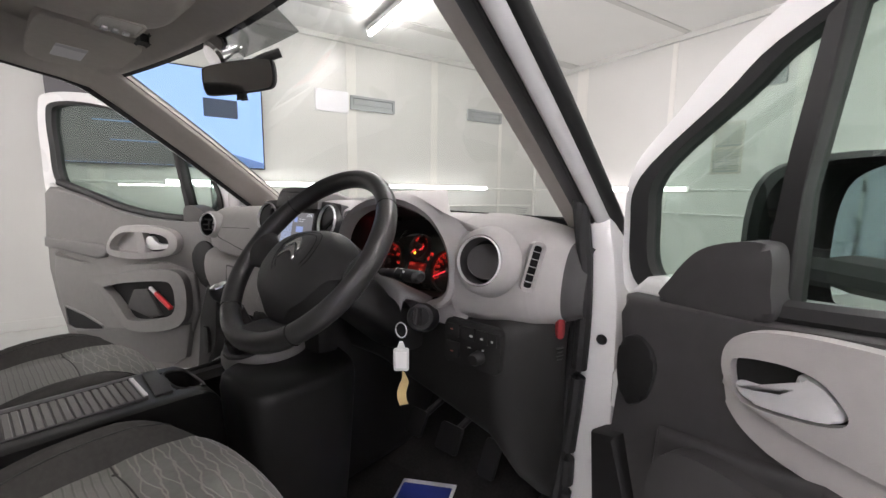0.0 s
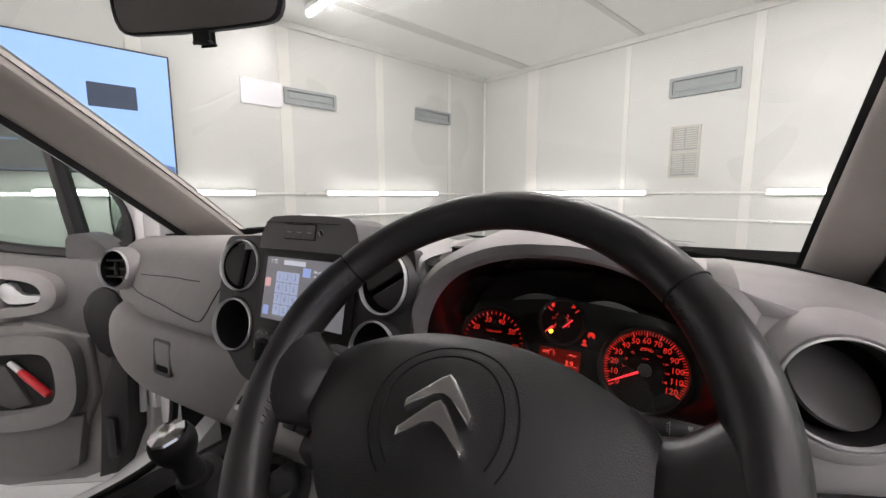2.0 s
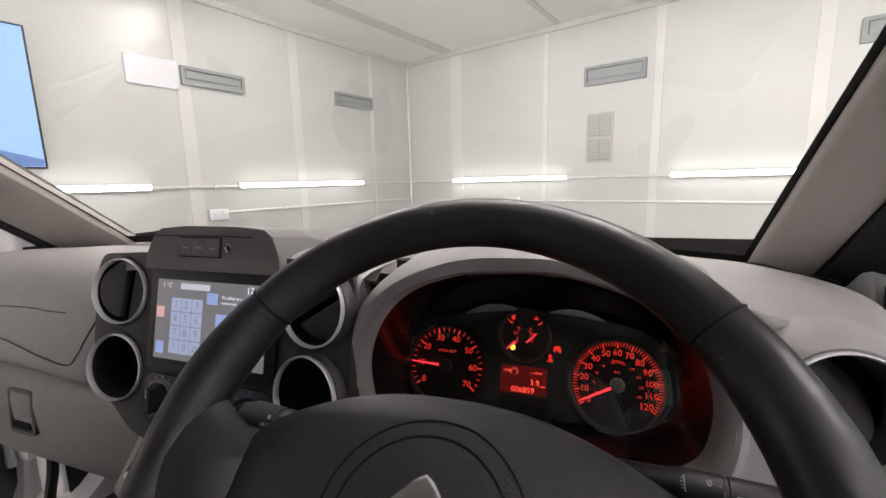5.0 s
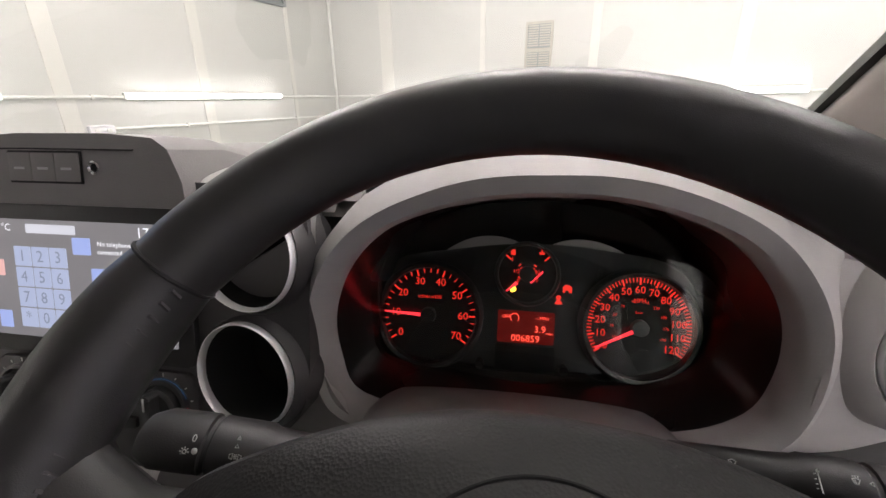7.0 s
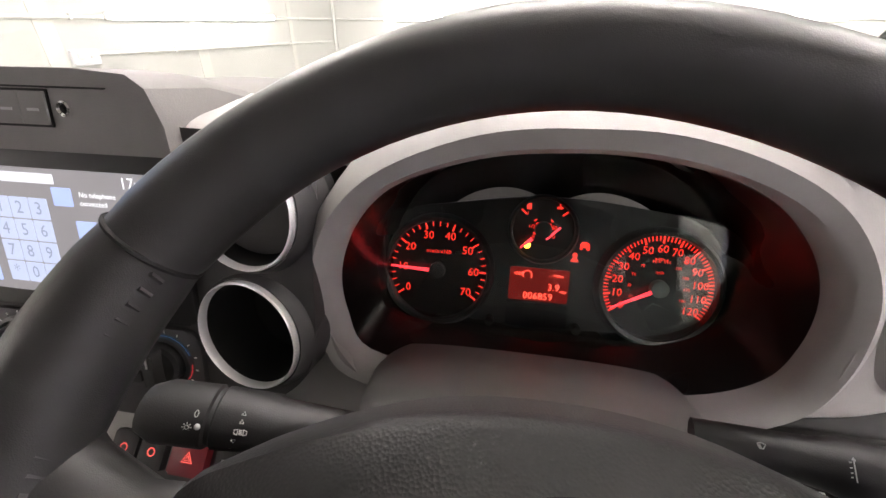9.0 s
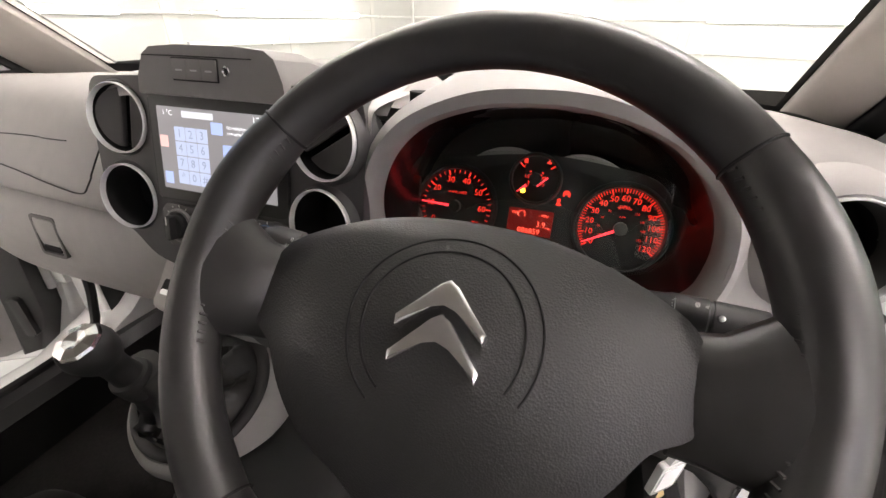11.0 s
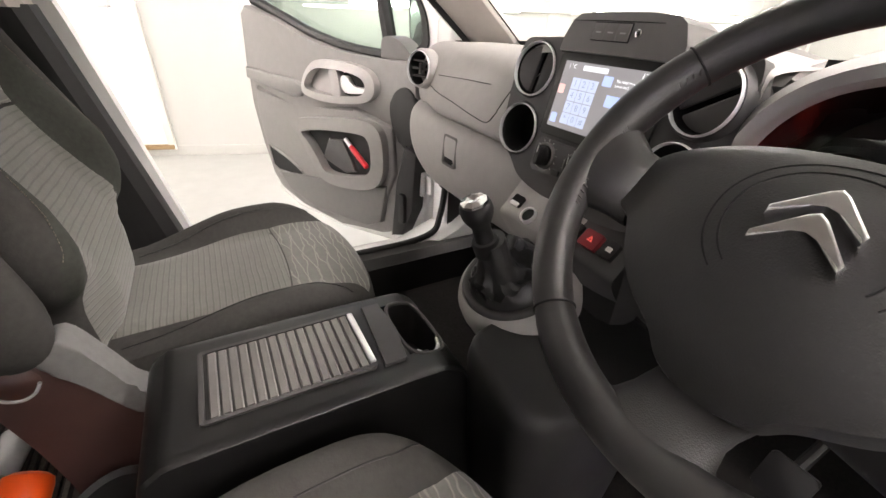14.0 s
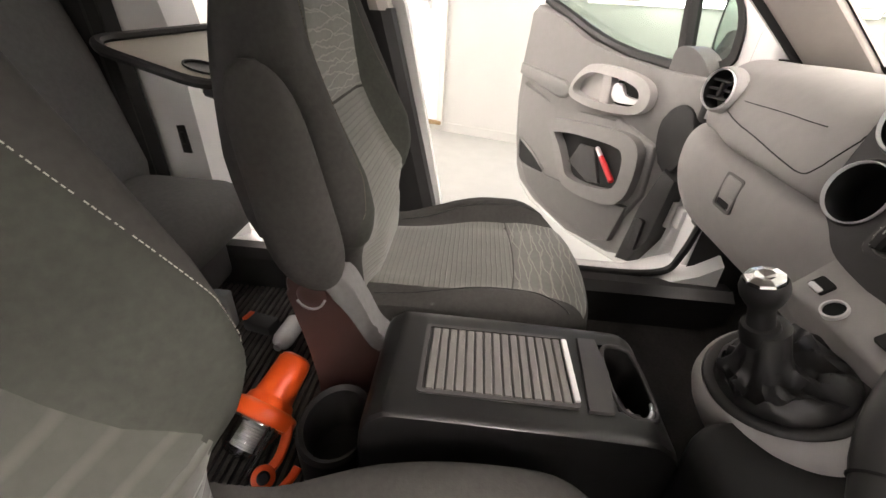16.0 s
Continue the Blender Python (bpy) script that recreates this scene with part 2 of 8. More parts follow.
def tube(bm, pts, radius, seg=10, closed=False, caps=True, flat=1.0):
    """A pipe along points; radius a number or one for each point."""
    pts = [V(p) for p in pts]
    n = len(pts)
    up = V((0, 0, 1))
    rows = []
    for i, p in enumerate(pts):
        a, b = (pts[(i - 1) % n], pts[(i + 1) % n]) if closed else (pts[max(i - 1, 0)], pts[min(i + 1, n - 1)])
        t = (b - a).normalized()
        s = t.cross(up)
        s = t.cross(V((1, 0, 0))) if s.length < 0.05 else s
        s.normalize()
        k = s.cross(t)
        r = radius[i] if isinstance(radius, (list, tuple)) else radius
        rows.append([p + s * r * math.cos(2 * math.pi * j / seg) + k * r * flat * math.sin(2 * math.pi * j / seg) for j in range(seg)])
    if closed:
        rows.append(rows[0])
    vs = loft(bm, rows, closed=True)
    if caps and not closed:
        bm.faces.new(vs[0][::-1])
        bm.faces.new(vs[-1])
    return bm


def curve(pts, n=8, closed=False):
    """A smooth line through points (Catmull-Rom), any dimension."""
    P = [V(p) for p in pts]
    m = len(P)
    out = []
    for i in range(m if closed else m - 1):
        p0, p1, p2, p3 = (P[(i + k) % m] if closed else P[min(max(i + k, 0), m - 1)] for k in (-1, 0, 1, 2))
        for j in range(n):
            t = j / n
            out.append(0.5 * (2 * p1 + (p2 - p0) * t + (2 * p0 - 5 * p1 + 4 * p2 - p3) * t * t + (3 * p1 - p0 - 3 * p2 + p3) * t**3))
    if not closed:
        out.append(P[-1])
    return out


def oval(cx, cy, rx, ry, n=40, power=2.0, turn=0.0):
    pts = []
    for i in range(n):
        a = 2 * math.pi * i / n
        c, s = math.cos(a), math.sin(a)
        x, y = rx * abs(c) ** (2 / power) * (1 if c >= 0 else -1), ry * abs(s) ** (2 / power) * (1 if s >= 0 else -1)
        k, q = math.cos(turn), math.sin(turn)
        pts.append((cx + x * k - y * q, cy + x * q + y * k))
    return pts


def rrect(cx, cy, w, h, r, n=5):
    pts = []
    for sx, sy, a0 in ((1, 1, 0), (-1, 1, 90), (-1, -1, 180), (1, -1, 270)):
        for i in range(n + 1):
            a = radians(a0 + 90 * i / n)
            pts.append((cx + sx * (w / 2 - r) + r * math.cos(a), cy + sy * (h / 2 - r) + r * math.sin(a)))
    return pts


def lerp(table, x):
    """Piecewise smooth look-up in rows of (x, values...)."""
    if x <= table[0][0]:
        return table[0][1:]
    for a, b in zip(table, table[1:]):
        if x <= b[0]:
            t = (x - a[0]) / (b[0] - a[0])
            t = t * t * (3 - 2 * t)
            return tuple(p + (q - p) * t for p, q in zip(a[1:], b[1:]))
    return table[-1][1:]


def uv_from(ob, fr, size):
    """Lays the cloth's weave on a mesh by the frame's axes, one repeat per size metres."""
    me = ob.data
    lay = me.uv_layers.new(name="weave")
    for lp in me.loops:
        d = me.vertices[lp.vertex_index].co - fr.o
        lay.data[lp.index].uv = (d.dot(fr.u) / size, d.dot(fr.v) / size)


def letters(name, items, fr, material, parent, h=0.0006, label=""):
    """Flat lettering: rows of (text, x, y, size, turn) on the frame's face, in one mesh."""
    bm = bmesh.new()
    for text, x, y, size, turn in items:
        cu = bpy.data.curves.new("lettering", "FONT")
        cu.body, cu.size, cu.align_x, cu.align_y = text, size, "CENTER", "CENTER"
        cu.resolution_u = 2
        ob = bpy.data.objects.new("lettering", cu)
        me = ob.to_mesh()
        c, s = math.cos(turn), math.sin(turn)
        vs = [bm.verts.new(fr.at(x + p.co.x * c - p.co.y * s, y + p.co.x * s + p.co.y * c, h)) for p in me.vertices]
        for f in me.polygons:
            try:
                bm.faces.new([vs[i] for i in f.vertices])
            except ValueError:
                pass
        ob.to_mesh_clear()
        bpy.data.objects.remove(ob)
        bpy.data.curves.remove(cu)
    me = bpy.data.meshes.new(name)
    bm.to_mesh(me)
    bm.free()
    me.materials.append(material)
    ob = new(name, me)
    ob.parent = parent
    return tagged(ob, label)


# ---- the room: a bay of white panels, turned to the van ----
TH = radians(17.5)
CORNER = V((-1.70, 4.44, 0))
ALONG, BACK = V((math.cos(TH), -math.sin(TH), 0)), V((-math.sin(TH), -math.cos(TH), 0))
FLOOR_Z, CEIL_Z, ROOM_U, ROOM_W = 0.10, 2.63, 5.6, 9.0
WF = Frame(CORNER, ALONG, (0, 0, 1))  # front wall: u to the right, v up, w into the room
WL = Frame(CORNER, -BACK, (0, 0, 1))  # side wall: minus u goes back, v up, w into the room
ROOM = Frame(CORNER, ALONG, -BACK)


def slab(name, label, category, u0, u1, w0, w1, z0, z1, material):
    bm = bmesh.new()
    box(bm, ((u0 + u1) / 2, -(w0 + w1) / 2, (z0 + z1) / 2), (u1 - u0, w1 - w0, z1 - z0), ROOM)
    return thing(name, bm, material, label, category, kind="structure")


slab("floor", "grey painted workshop floor", "floor", -0.3, ROOM_U + 0.3, -0.3, ROOM_W + 0.3, FLOOR_Z - 0.2, FLOOR_Z, M_FLOOR)
slab("ceiling", "white boarded ceiling", "ceiling", -0.3, ROOM_U + 0.3, -0.3, ROOM_W + 0.3, CEIL_Z, CEIL_Z + 0.15, M_CEIL)
wall_front = slab("wall_front", "white panelled wall with cream cover strips", "wall", -0.15, ROOM_U + 0.15, -0.15, 0, FLOOR_Z, CEIL_Z, M_WALL)
wall_left = slab("wall_left", "white panelled wall with cream cover strips", "wall", -0.15, 0, 0, ROOM_W, FLOOR_Z, CEIL_Z, M_WALL)
slab("wall_right", "plain white panelled wall", "wall", ROOM_U, ROOM_U + 0.15, 0, ROOM_W, FLOOR_Z, CEIL_Z, M_WALL)
slab("wall_back", "plain white panelled wall", "wall", -0.15, ROOM_U + 0.15, ROOM_W, ROOM_W + 0.15, FLOOR_Z, CEIL_Z, M_WALL)


def strip(fr, u, width, parent, depth=0.006, z0=FLOOR_Z, z1=CEIL_Z):
    bm = bmesh.new()
    box(bm, (u, (z0 + z1) / 2, depth / 2), (width, z1 - z0, depth), fr, 0.002, 1)
    part("cover_strip", bm, M_BATTEN, parent)


for u, wd in ((0.73, 0.15), (1.80, 0.05), (2.80, 0.07), (3.83, 0.09), (4.85, 0.08)):
    strip(WF, u, wd, wall_front)
for w, wd in ((0.63, 0.05), (1.60, 0.09), (2.57, 0.10), (3.6, 0.09), (4.6, 0.09), (6.6, 0.09)):
    strip(WL, -w, wd, wall_left)
for fr, parent, length, sg in ((WF, wall_front, ROOM_U, 1), (WL, wall_left, ROOM_W, -1)):
    for z, h, d in ((CEIL_Z - 0.025, 0.05, 0.03), (FLOOR_Z + 0.04, 0.08, 0.01)):
        bm = bmesh.new()
        box(bm, (sg * length / 2, z, d / 2 + 0.001), (length - 0.08, h, d), fr, 0.004, 1)
        part("edge_trim", bm, M_WALL, parent)
bm = bmesh.new()
tube(bm, [WF.at(0.02, z, 0.02) for z in (FLOOR_Z + 0.1, CEIL_Z - 0.06)], 0.016, 8)
part("corner_pipe", bm, M_CONDUIT, wall_front)

# cable pipes along the walls
for i, (fr, a, b, z, r) in enumerate(((WF, 0.05, ROOM_U - 0.1, 1.20, 0.011), (WL, -0.05, -4.8, 1.20, 0.011), (WF, 0.45, ROOM_U - 0.1, 0.975, 0.010), (WL, -0.08, -2.4, 0.99, 0.010))):
    bm = bmesh.new()
    tube(bm, [fr.at(a, z, r + 0.002), fr.at(b, z, r + 0.002)], r, 8)
    pipe = thing("cable_pipe", bm, M_CONDUIT, "thin white painted cable pipe clipped along the wall", "pipe", "wall cable pipes")
    n = int(abs(b - a) / 0.9)
    for k in range(n):
        bm = bmesh.new()
        box(bm, (a + (b - a) * (k + 0.5) / n, z, 0.012), (0.02, 0.034, 0.026), fr, 0.003, 1)
        part("clip", bm, M_CONDUIT, pipe)


def socket(fr, u, z):
    bm = bmesh.new()
    box(bm, (u, z, 0.025), (0.15, 0.09, 0.05), fr, 0.008, 2)
    ob = thing("wall_socket", bm, M_PLATE, "white double power socket on the wall", "socket", "wall sockets")
    for du in (-0.035, 0.035):
        bm = bmesh.new()
        box(bm, (u + du, z + 0.01, 0.052), (0.03, 0.03, 0.006), fr, 0.002, 1)
        part("switch", bm, M_CONDUIT, ob)


socket(WF, 1.45, 0.97)
socket(WL, -2.43, 0.975)


# fluorescent tubes on the walls and ceiling, with unseen ones added as fill
def batten_light(fr, u0, u1, v, off=0.0, lit=M_TUBE, name="tube_light"):
    ob = thing(name, None, None, "lit white fluorescent tube light, seen or added as fill", "light", "tube lights")
    bm = bmesh.new()
    box(bm, ((u0 + u1) / 2, v, 0.02 + off), (abs(u1 - u0), 0.05, 0.04), fr, 0.006, 1)
    part("housing", bm, M_CONDUIT, ob)
    bm = bmesh.new()
    tube(bm, [fr.at(u0 + 0.02, v, 0.058 + off), fr.at(u1 - 0.02, v, 0.058 + off)], 0.020, 10)
    part("tube", bm, lit, ob, "glowing white tube")
    return ob


TUBE_Z = 1.205
for a, b in ((0.69, 2.05), (2.93, 4.29), (4.6, 5.5)):
    batten_light(WF, a, b, TUBE_Z, lit=M_WALLTUBE)
for a, b in ((-2.24, -0.86), (-4.18, -2.87)):
    batten_light(WL, a, b, TUBE_Z, lit=M_WALLTUBE)
WR = Frame(CORNER + ALONG * ROOM_U, BACK, (0, 0, 1))  # wall on the driver's side: u goes back, v up, w into the room
# unseen tubes added on this wall to brighten the cabin from the driver's side
for a, b in ((0.9, 2.26), (2.9, 4.26), (4.9, 6.26), (6.9, 8.26)):
    batten_light(WR, a, b, TUBE_Z, lit=M_FILLTUBE)
WB = Frame(CORNER + BACK * ROOM_W, -ALONG, (0, 0, 1))  # back wall: minus u to the driver's side, v up, w into the room
# unseen back wall tubes, added as fill too
for a in (-1.7, -3.5, -5.3):
    batten_light(WB, a, a + 1.36, TUBE_Z, lit=M_FILLTUBE)
curtain = thing("strip_curtain", None, None, "hanging curtain of smoky blue plastic strips", "curtain")
M_STRIP = mat("smoky_blue_plastic", (0.52, 0.54, 0.66), 0.25, 0, 0.2, 3, spec=0.5)
for i in range(12):
    bm = bmesh.new()
    u = 4.15 + i * 0.135
    loft(bm, [[WR.at(u + 0.085 * math.sin(k * 0.9 - 0.9), v, 0.16 + 0.02 * (i % 2) + 0.018 * math.cos(k * 1.2 - 1.2)) for k in (0, 0.5, 1, 1.5, 2)] for v in (0.12, 0.8, 1.5, 2.35)])
    part("strip", bm, M_STRIP, curtain)
bm = bmesh.new()
box(bm, (4.9, 2.37, 0.10), (1.75, 0.06, 0.16), WR, 0.005, 1)
part("rail", bm, M_ALU, curtain)
CE = Frame(CORNER + V((0, 0, CEIL_Z)), ALONG, BACK)  # ceiling: w points down
# (4.25, 3.3) is off the rows: an unseen tube added to light the wheel
for u, w in [(0.45, 2.55), (2.40, 2.55), (4.15, 2.55), (4.25, 3.3), (2.40, 5.2), (4.05, 5.2), (0.45, 7.7), (2.40, 7.7), (4.05, 7.7)]:
    batten_light(CE, u, u + 1.45, w, 0.03)
for w in (5.6, 7.4):
    bm = bmesh.new()
    box(bm, (ROOM_U / 2, w, 0.01), (ROOM_U - 0.1, 0.07, 0.02), CE, 0.003, 1)
    thing("ceiling_trim", bm, M_WALL, "white cover strip along a ceiling joint", "trim", kind="structure")
for u, wd in ((0.64, 0.13), (1.93, 0.05), (3.85, 0.05)):
    bm = bmesh.new()
    box(bm, (u, ROOM_W / 2, 0.005), (wd, ROOM_W - 0.1, 0.008), CE, 0.002, 1)
    thing("ceiling_trim", bm, M_WALL, "white cover strip along a ceiling joint", "trim", kind="structure")


def wall_vent(fr, u0, u1, z0, z1):
    cu, cz, w, h = (u0 + u1) / 2, (z0 + z1) / 2, abs(u1 - u0), z1 - z0
    ob = thing("wall_vent", None, None, "grey painted metal ventilation flap on the white wall", "vent", "grey wall vents")
    bm = bmesh.new()
    ring_plate(bm, rrect(cu, cz, w, h, 0.008), rrect(cu, cz, w - 0.05, h - 0.05, 0.004), fr, 0, 0.03)
    part("frame", bm, M_VENTGREY, ob)
    bm = bmesh.new()
    box(bm, (cu, cz, 0.006), (w - 0.05, h - 0.05, 0.008), fr)
    box(bm, (cu, cz + 0.01, 0.014), (w - 0.07, h - 0.08, 0.008), fr, 0.003, 1)
    part("flap", bm, M_VENTGREY, ob)


wall_vent(WL, -2.585, -2.10, 1.962, 2.098)
wall_vent(WL, -1.145, -0.63, 2.0, 2.131)
wall_vent(WF, 2.18, 2.705, 2.03, 2.195)
wall_vent(WF, 4.0, 4.5, 2.03, 2.19)
ob = thing("air_grille", None, None, "pierced aluminium air grille in two sections", "grille")
bm = bmesh.new()
ring_plate(bm, rrect(2.33, 1.56, 0.24, 0.45, 0.006), rrect(2.33, 1.56, 0.20, 0.41, 0.004), WF, 0, 0.012)
box(bm, (2.33, 1.56, 0.006), (0.2, 0.03, 0.011), WF)
part("frame", bm, M_ALU, ob)
for z0 in (1.365, 1.585):
    for i in range(9):
        for k in (-1, 1):
            bm = bmesh.new()
            box(bm, (2.33 + k * 0.05, z0 + 0.012 + i * 0.0195, 0.006), (0.088, 0.011, 0.005), WF)
            part("louvre", bm, M_ALU, ob)
bm = bmesh.new()
box(bm, (2.33, 1.56, 0.002), (0.2, 0.41, 0.003), WF)
part("backing", bm, M_VENTGREY, ob)
ob = thing("wall_plate", None, None, "plain white plate screwed to the wall", "plate")
bm = bmesh.new()
box(bm, (-2.765, 2.02, 0.008), (0.33, 0.205, 0.012), WL, 0.003, 1)
part("panel", bm, M_PLATE, ob)
for du in (-0.15, 0.15):
    for dz in (-0.09, 0.09):
        bm = bmesh.new()
        lathe(bm, ((0, 0.017), (0.006, 0.016), (0.007, 0.013)), Frame(WL.at(-2.765 + du, 2.02 + dz), WL.u, WL.v), 10)
        part("screw", bm, M_SILVER, ob)

# television: a white van and a red car shown on blue, as plain shapes
tv = thing("television", None, None, "large black flat television showing a pale blue picture", "television")
TV0, TV1, TVZ0, TVZ1 = -4.83, -3.41, 1.330, 2.140
bm = bmesh.new()
box(bm, ((TV0 + TV1) / 2, (TVZ0 + TVZ1) / 2, 0.05), (TV1 - TV0, TVZ1 - TVZ0, 0.045), WL, 0.006, 2)
part("casing", bm, M_BLACK, tv)
TVF = Frame(WL.at(-4.165, (TVZ0 + TVZ1) / 2, 0.0735), WL.u, WL.v)
bm = bmesh.new()
box(bm, ((TV0 + TV1) / 2 + 4.165, 0, 0.001), (TV1 - TV0 - 0.025, TVZ1 - TVZ0 - 0.025, 0.002), TVF)
part("screen", bm, glow("screen_blue", (0.30, 0.47, 1.0), 0.85), tv, "glowing pale blue screen")
bm = bmesh.new()
prism(bm, [(0.33, -0.39), (0.74, -0.39), (0.74, -0.35), (0.45, -0.27), (0.31, -0.28)], TVF, 0.002, 0.003)
part("picture_floor", bm, glow("screen_floor_blue", (0.16, 0.28, 0.62), 0.5), tv)
bm = bmesh.new()
prism(bm, [(p[0], p[1]) for p in curve([(-0.65, -0.391, 0), (-0.65, 0.391, 0), (-0.42, 0.391, 0), (-0.20, 0.26, 0), (0.04, 0.06, 0), (0.20, -0.14, 0), (0.30, -0.26, 0), (0.34, -0.391, 0)], 3)], TVF, 0.0035, 0.0045)
part("picture_vehicle", bm, glow("screen_vehicle_grey", (0.060, 0.054, 0.056), 1.0), tv, "dark vehicle shown on the screen")
for q, wq, col in (((-0.30, -0.08), 0.42, (0.16, 0.26, 0.5)), ((-0.18, -0.22), 0.50, (0.14, 0.22, 0.42)), ((0.02, -0.16), 0.12, (0.4, 0.05, 0.06))):
    bm = bmesh.new()
    prism(bm, rrect(q[0], q[1], wq * 0.6, 0.012, 0.005), TVF, 0.0042, 0.0055)
    part("picture_streak", bm, glow("screen_streak", col, 0.8), tv)
bm = bmesh.new()
prism(bm, rrect(0.425, 0.09, 0.255, 0.15, 0.006), TVF, 0.002, 0.003)
part("picture_screen", bm, glow("screen_dark", (0.03, 0.05, 0.10), 0.5), tv)

# white door in the side wall
door = thing("door_1", None, None, "white flush door with a handle, closed, in the panelled wall", "door", kind="structure")
bm = bmesh.new()
box(bm, (-6.07, 1.16, 0.012), (0.88, 1.94, 0.02), WL, 0.003, 1)
part("leaf", bm, M_WHITE, door)
bm = bmesh.new()
for u in (-5.60, -6.54):
    box(bm, (u, 1.16, 0.018), (0.05, 2.02, 0.034), WL, 0.004, 1)
box(bm, (-6.07, 2.15, 0.018), (0.99, 0.05, 0.034), WL, 0.004, 1)
part("frame", bm, M_BATTEN, door)
bm = bmesh.new()
box(bm, (-6.07, 0.175, 0.03), (0.98, 0.03, 0.06), WL, 0.004, 1)
part("threshold", bm, mat("worn_wood_threshold", (0.30, 0.20, 0.10), 0.7, 0, 0.25, 25), door, "worn brown wooden threshold")
bm = bmesh.new()
box(bm, (-5.73, 1.10, 0.026), (0.04, 0.16, 0.008), WL, 0.003, 1)
tube(bm, [WL.at(-5.73, 1.12, 0.026), WL.at(-5.73, 1.12, 0.07), WL.at(-5.84, 1.12, 0.075)], 0.009, 8)
part("door_handle", bm, M_SILVER, door)

# ---- the van's shell ----
van = thing("van_body", None, None, "white van body with grey cabin trim, front doors open", "van", kind="structure")


def ws(x, t):
    """A place on the windscreen: x across, t 0 at the sill to 1 at the roof."""
    k = 1 - min(abs(x) / 0.633, 1.0) ** 2.2
    bow = 0.16 * k
    y0, z0 = 0.222 + bow, 1.074
    y1, z1 = -0.345 + 0.10 * k, 1.50 + 0.035 * k
    sag = 0.006 * math.sin(math.pi * t)
    return V((x * (1 - 0.052 * t), y0 + (y1 - y0) * t + sag, z0 + (z1 - z0) * t + sag * 0.8))


XS = [-0.633 + 1.266 * i / 24 for i in range(25)]
bm = bmesh.new()
loft(bm, [[ws(x, t) for x in XS] for t in [i / 10 for i in range(11)]])
o = part("windscreen", bm, M_GLASS, van, "clear windscreen")
o.visible_shadow = False
bm = bmesh.new()
loft(bm, [[ws(x + 0.05 * (1 - t), t) + V((0, -0.006, -0.004)) for x in [-0.17 + 0.036 * i for i in range(11)]] for t in (0.865, 0.90, 0.94, 0.985)])
o = part("sensor_shade", bm, glass("grey_shade_glass", (0.30, 0.30, 0.30)), van, "grey shaded patch of the windscreen round the mirror")
for i in range(4):
    bm = bmesh.new()
    t_ = 0.075 - 0.012 * i
    loft(bm, [[ws(0.455 + 0.006 * (i % 2), t_) + V((0, -0.003, 0)), ws(0.505 - 0.008 * (i % 3), t_) + V((0, -0.003, 0))], [ws(0.455 + 0.006 * (i % 2), t_ - 0.0028) + V((0, -0.003, 0)), ws(0.505 - 0.008 * (i % 3), t_ - 0.0028) + V((0, -0.003, 0))]])
    part("printed_mark", bm, M_VENTGREY, van)
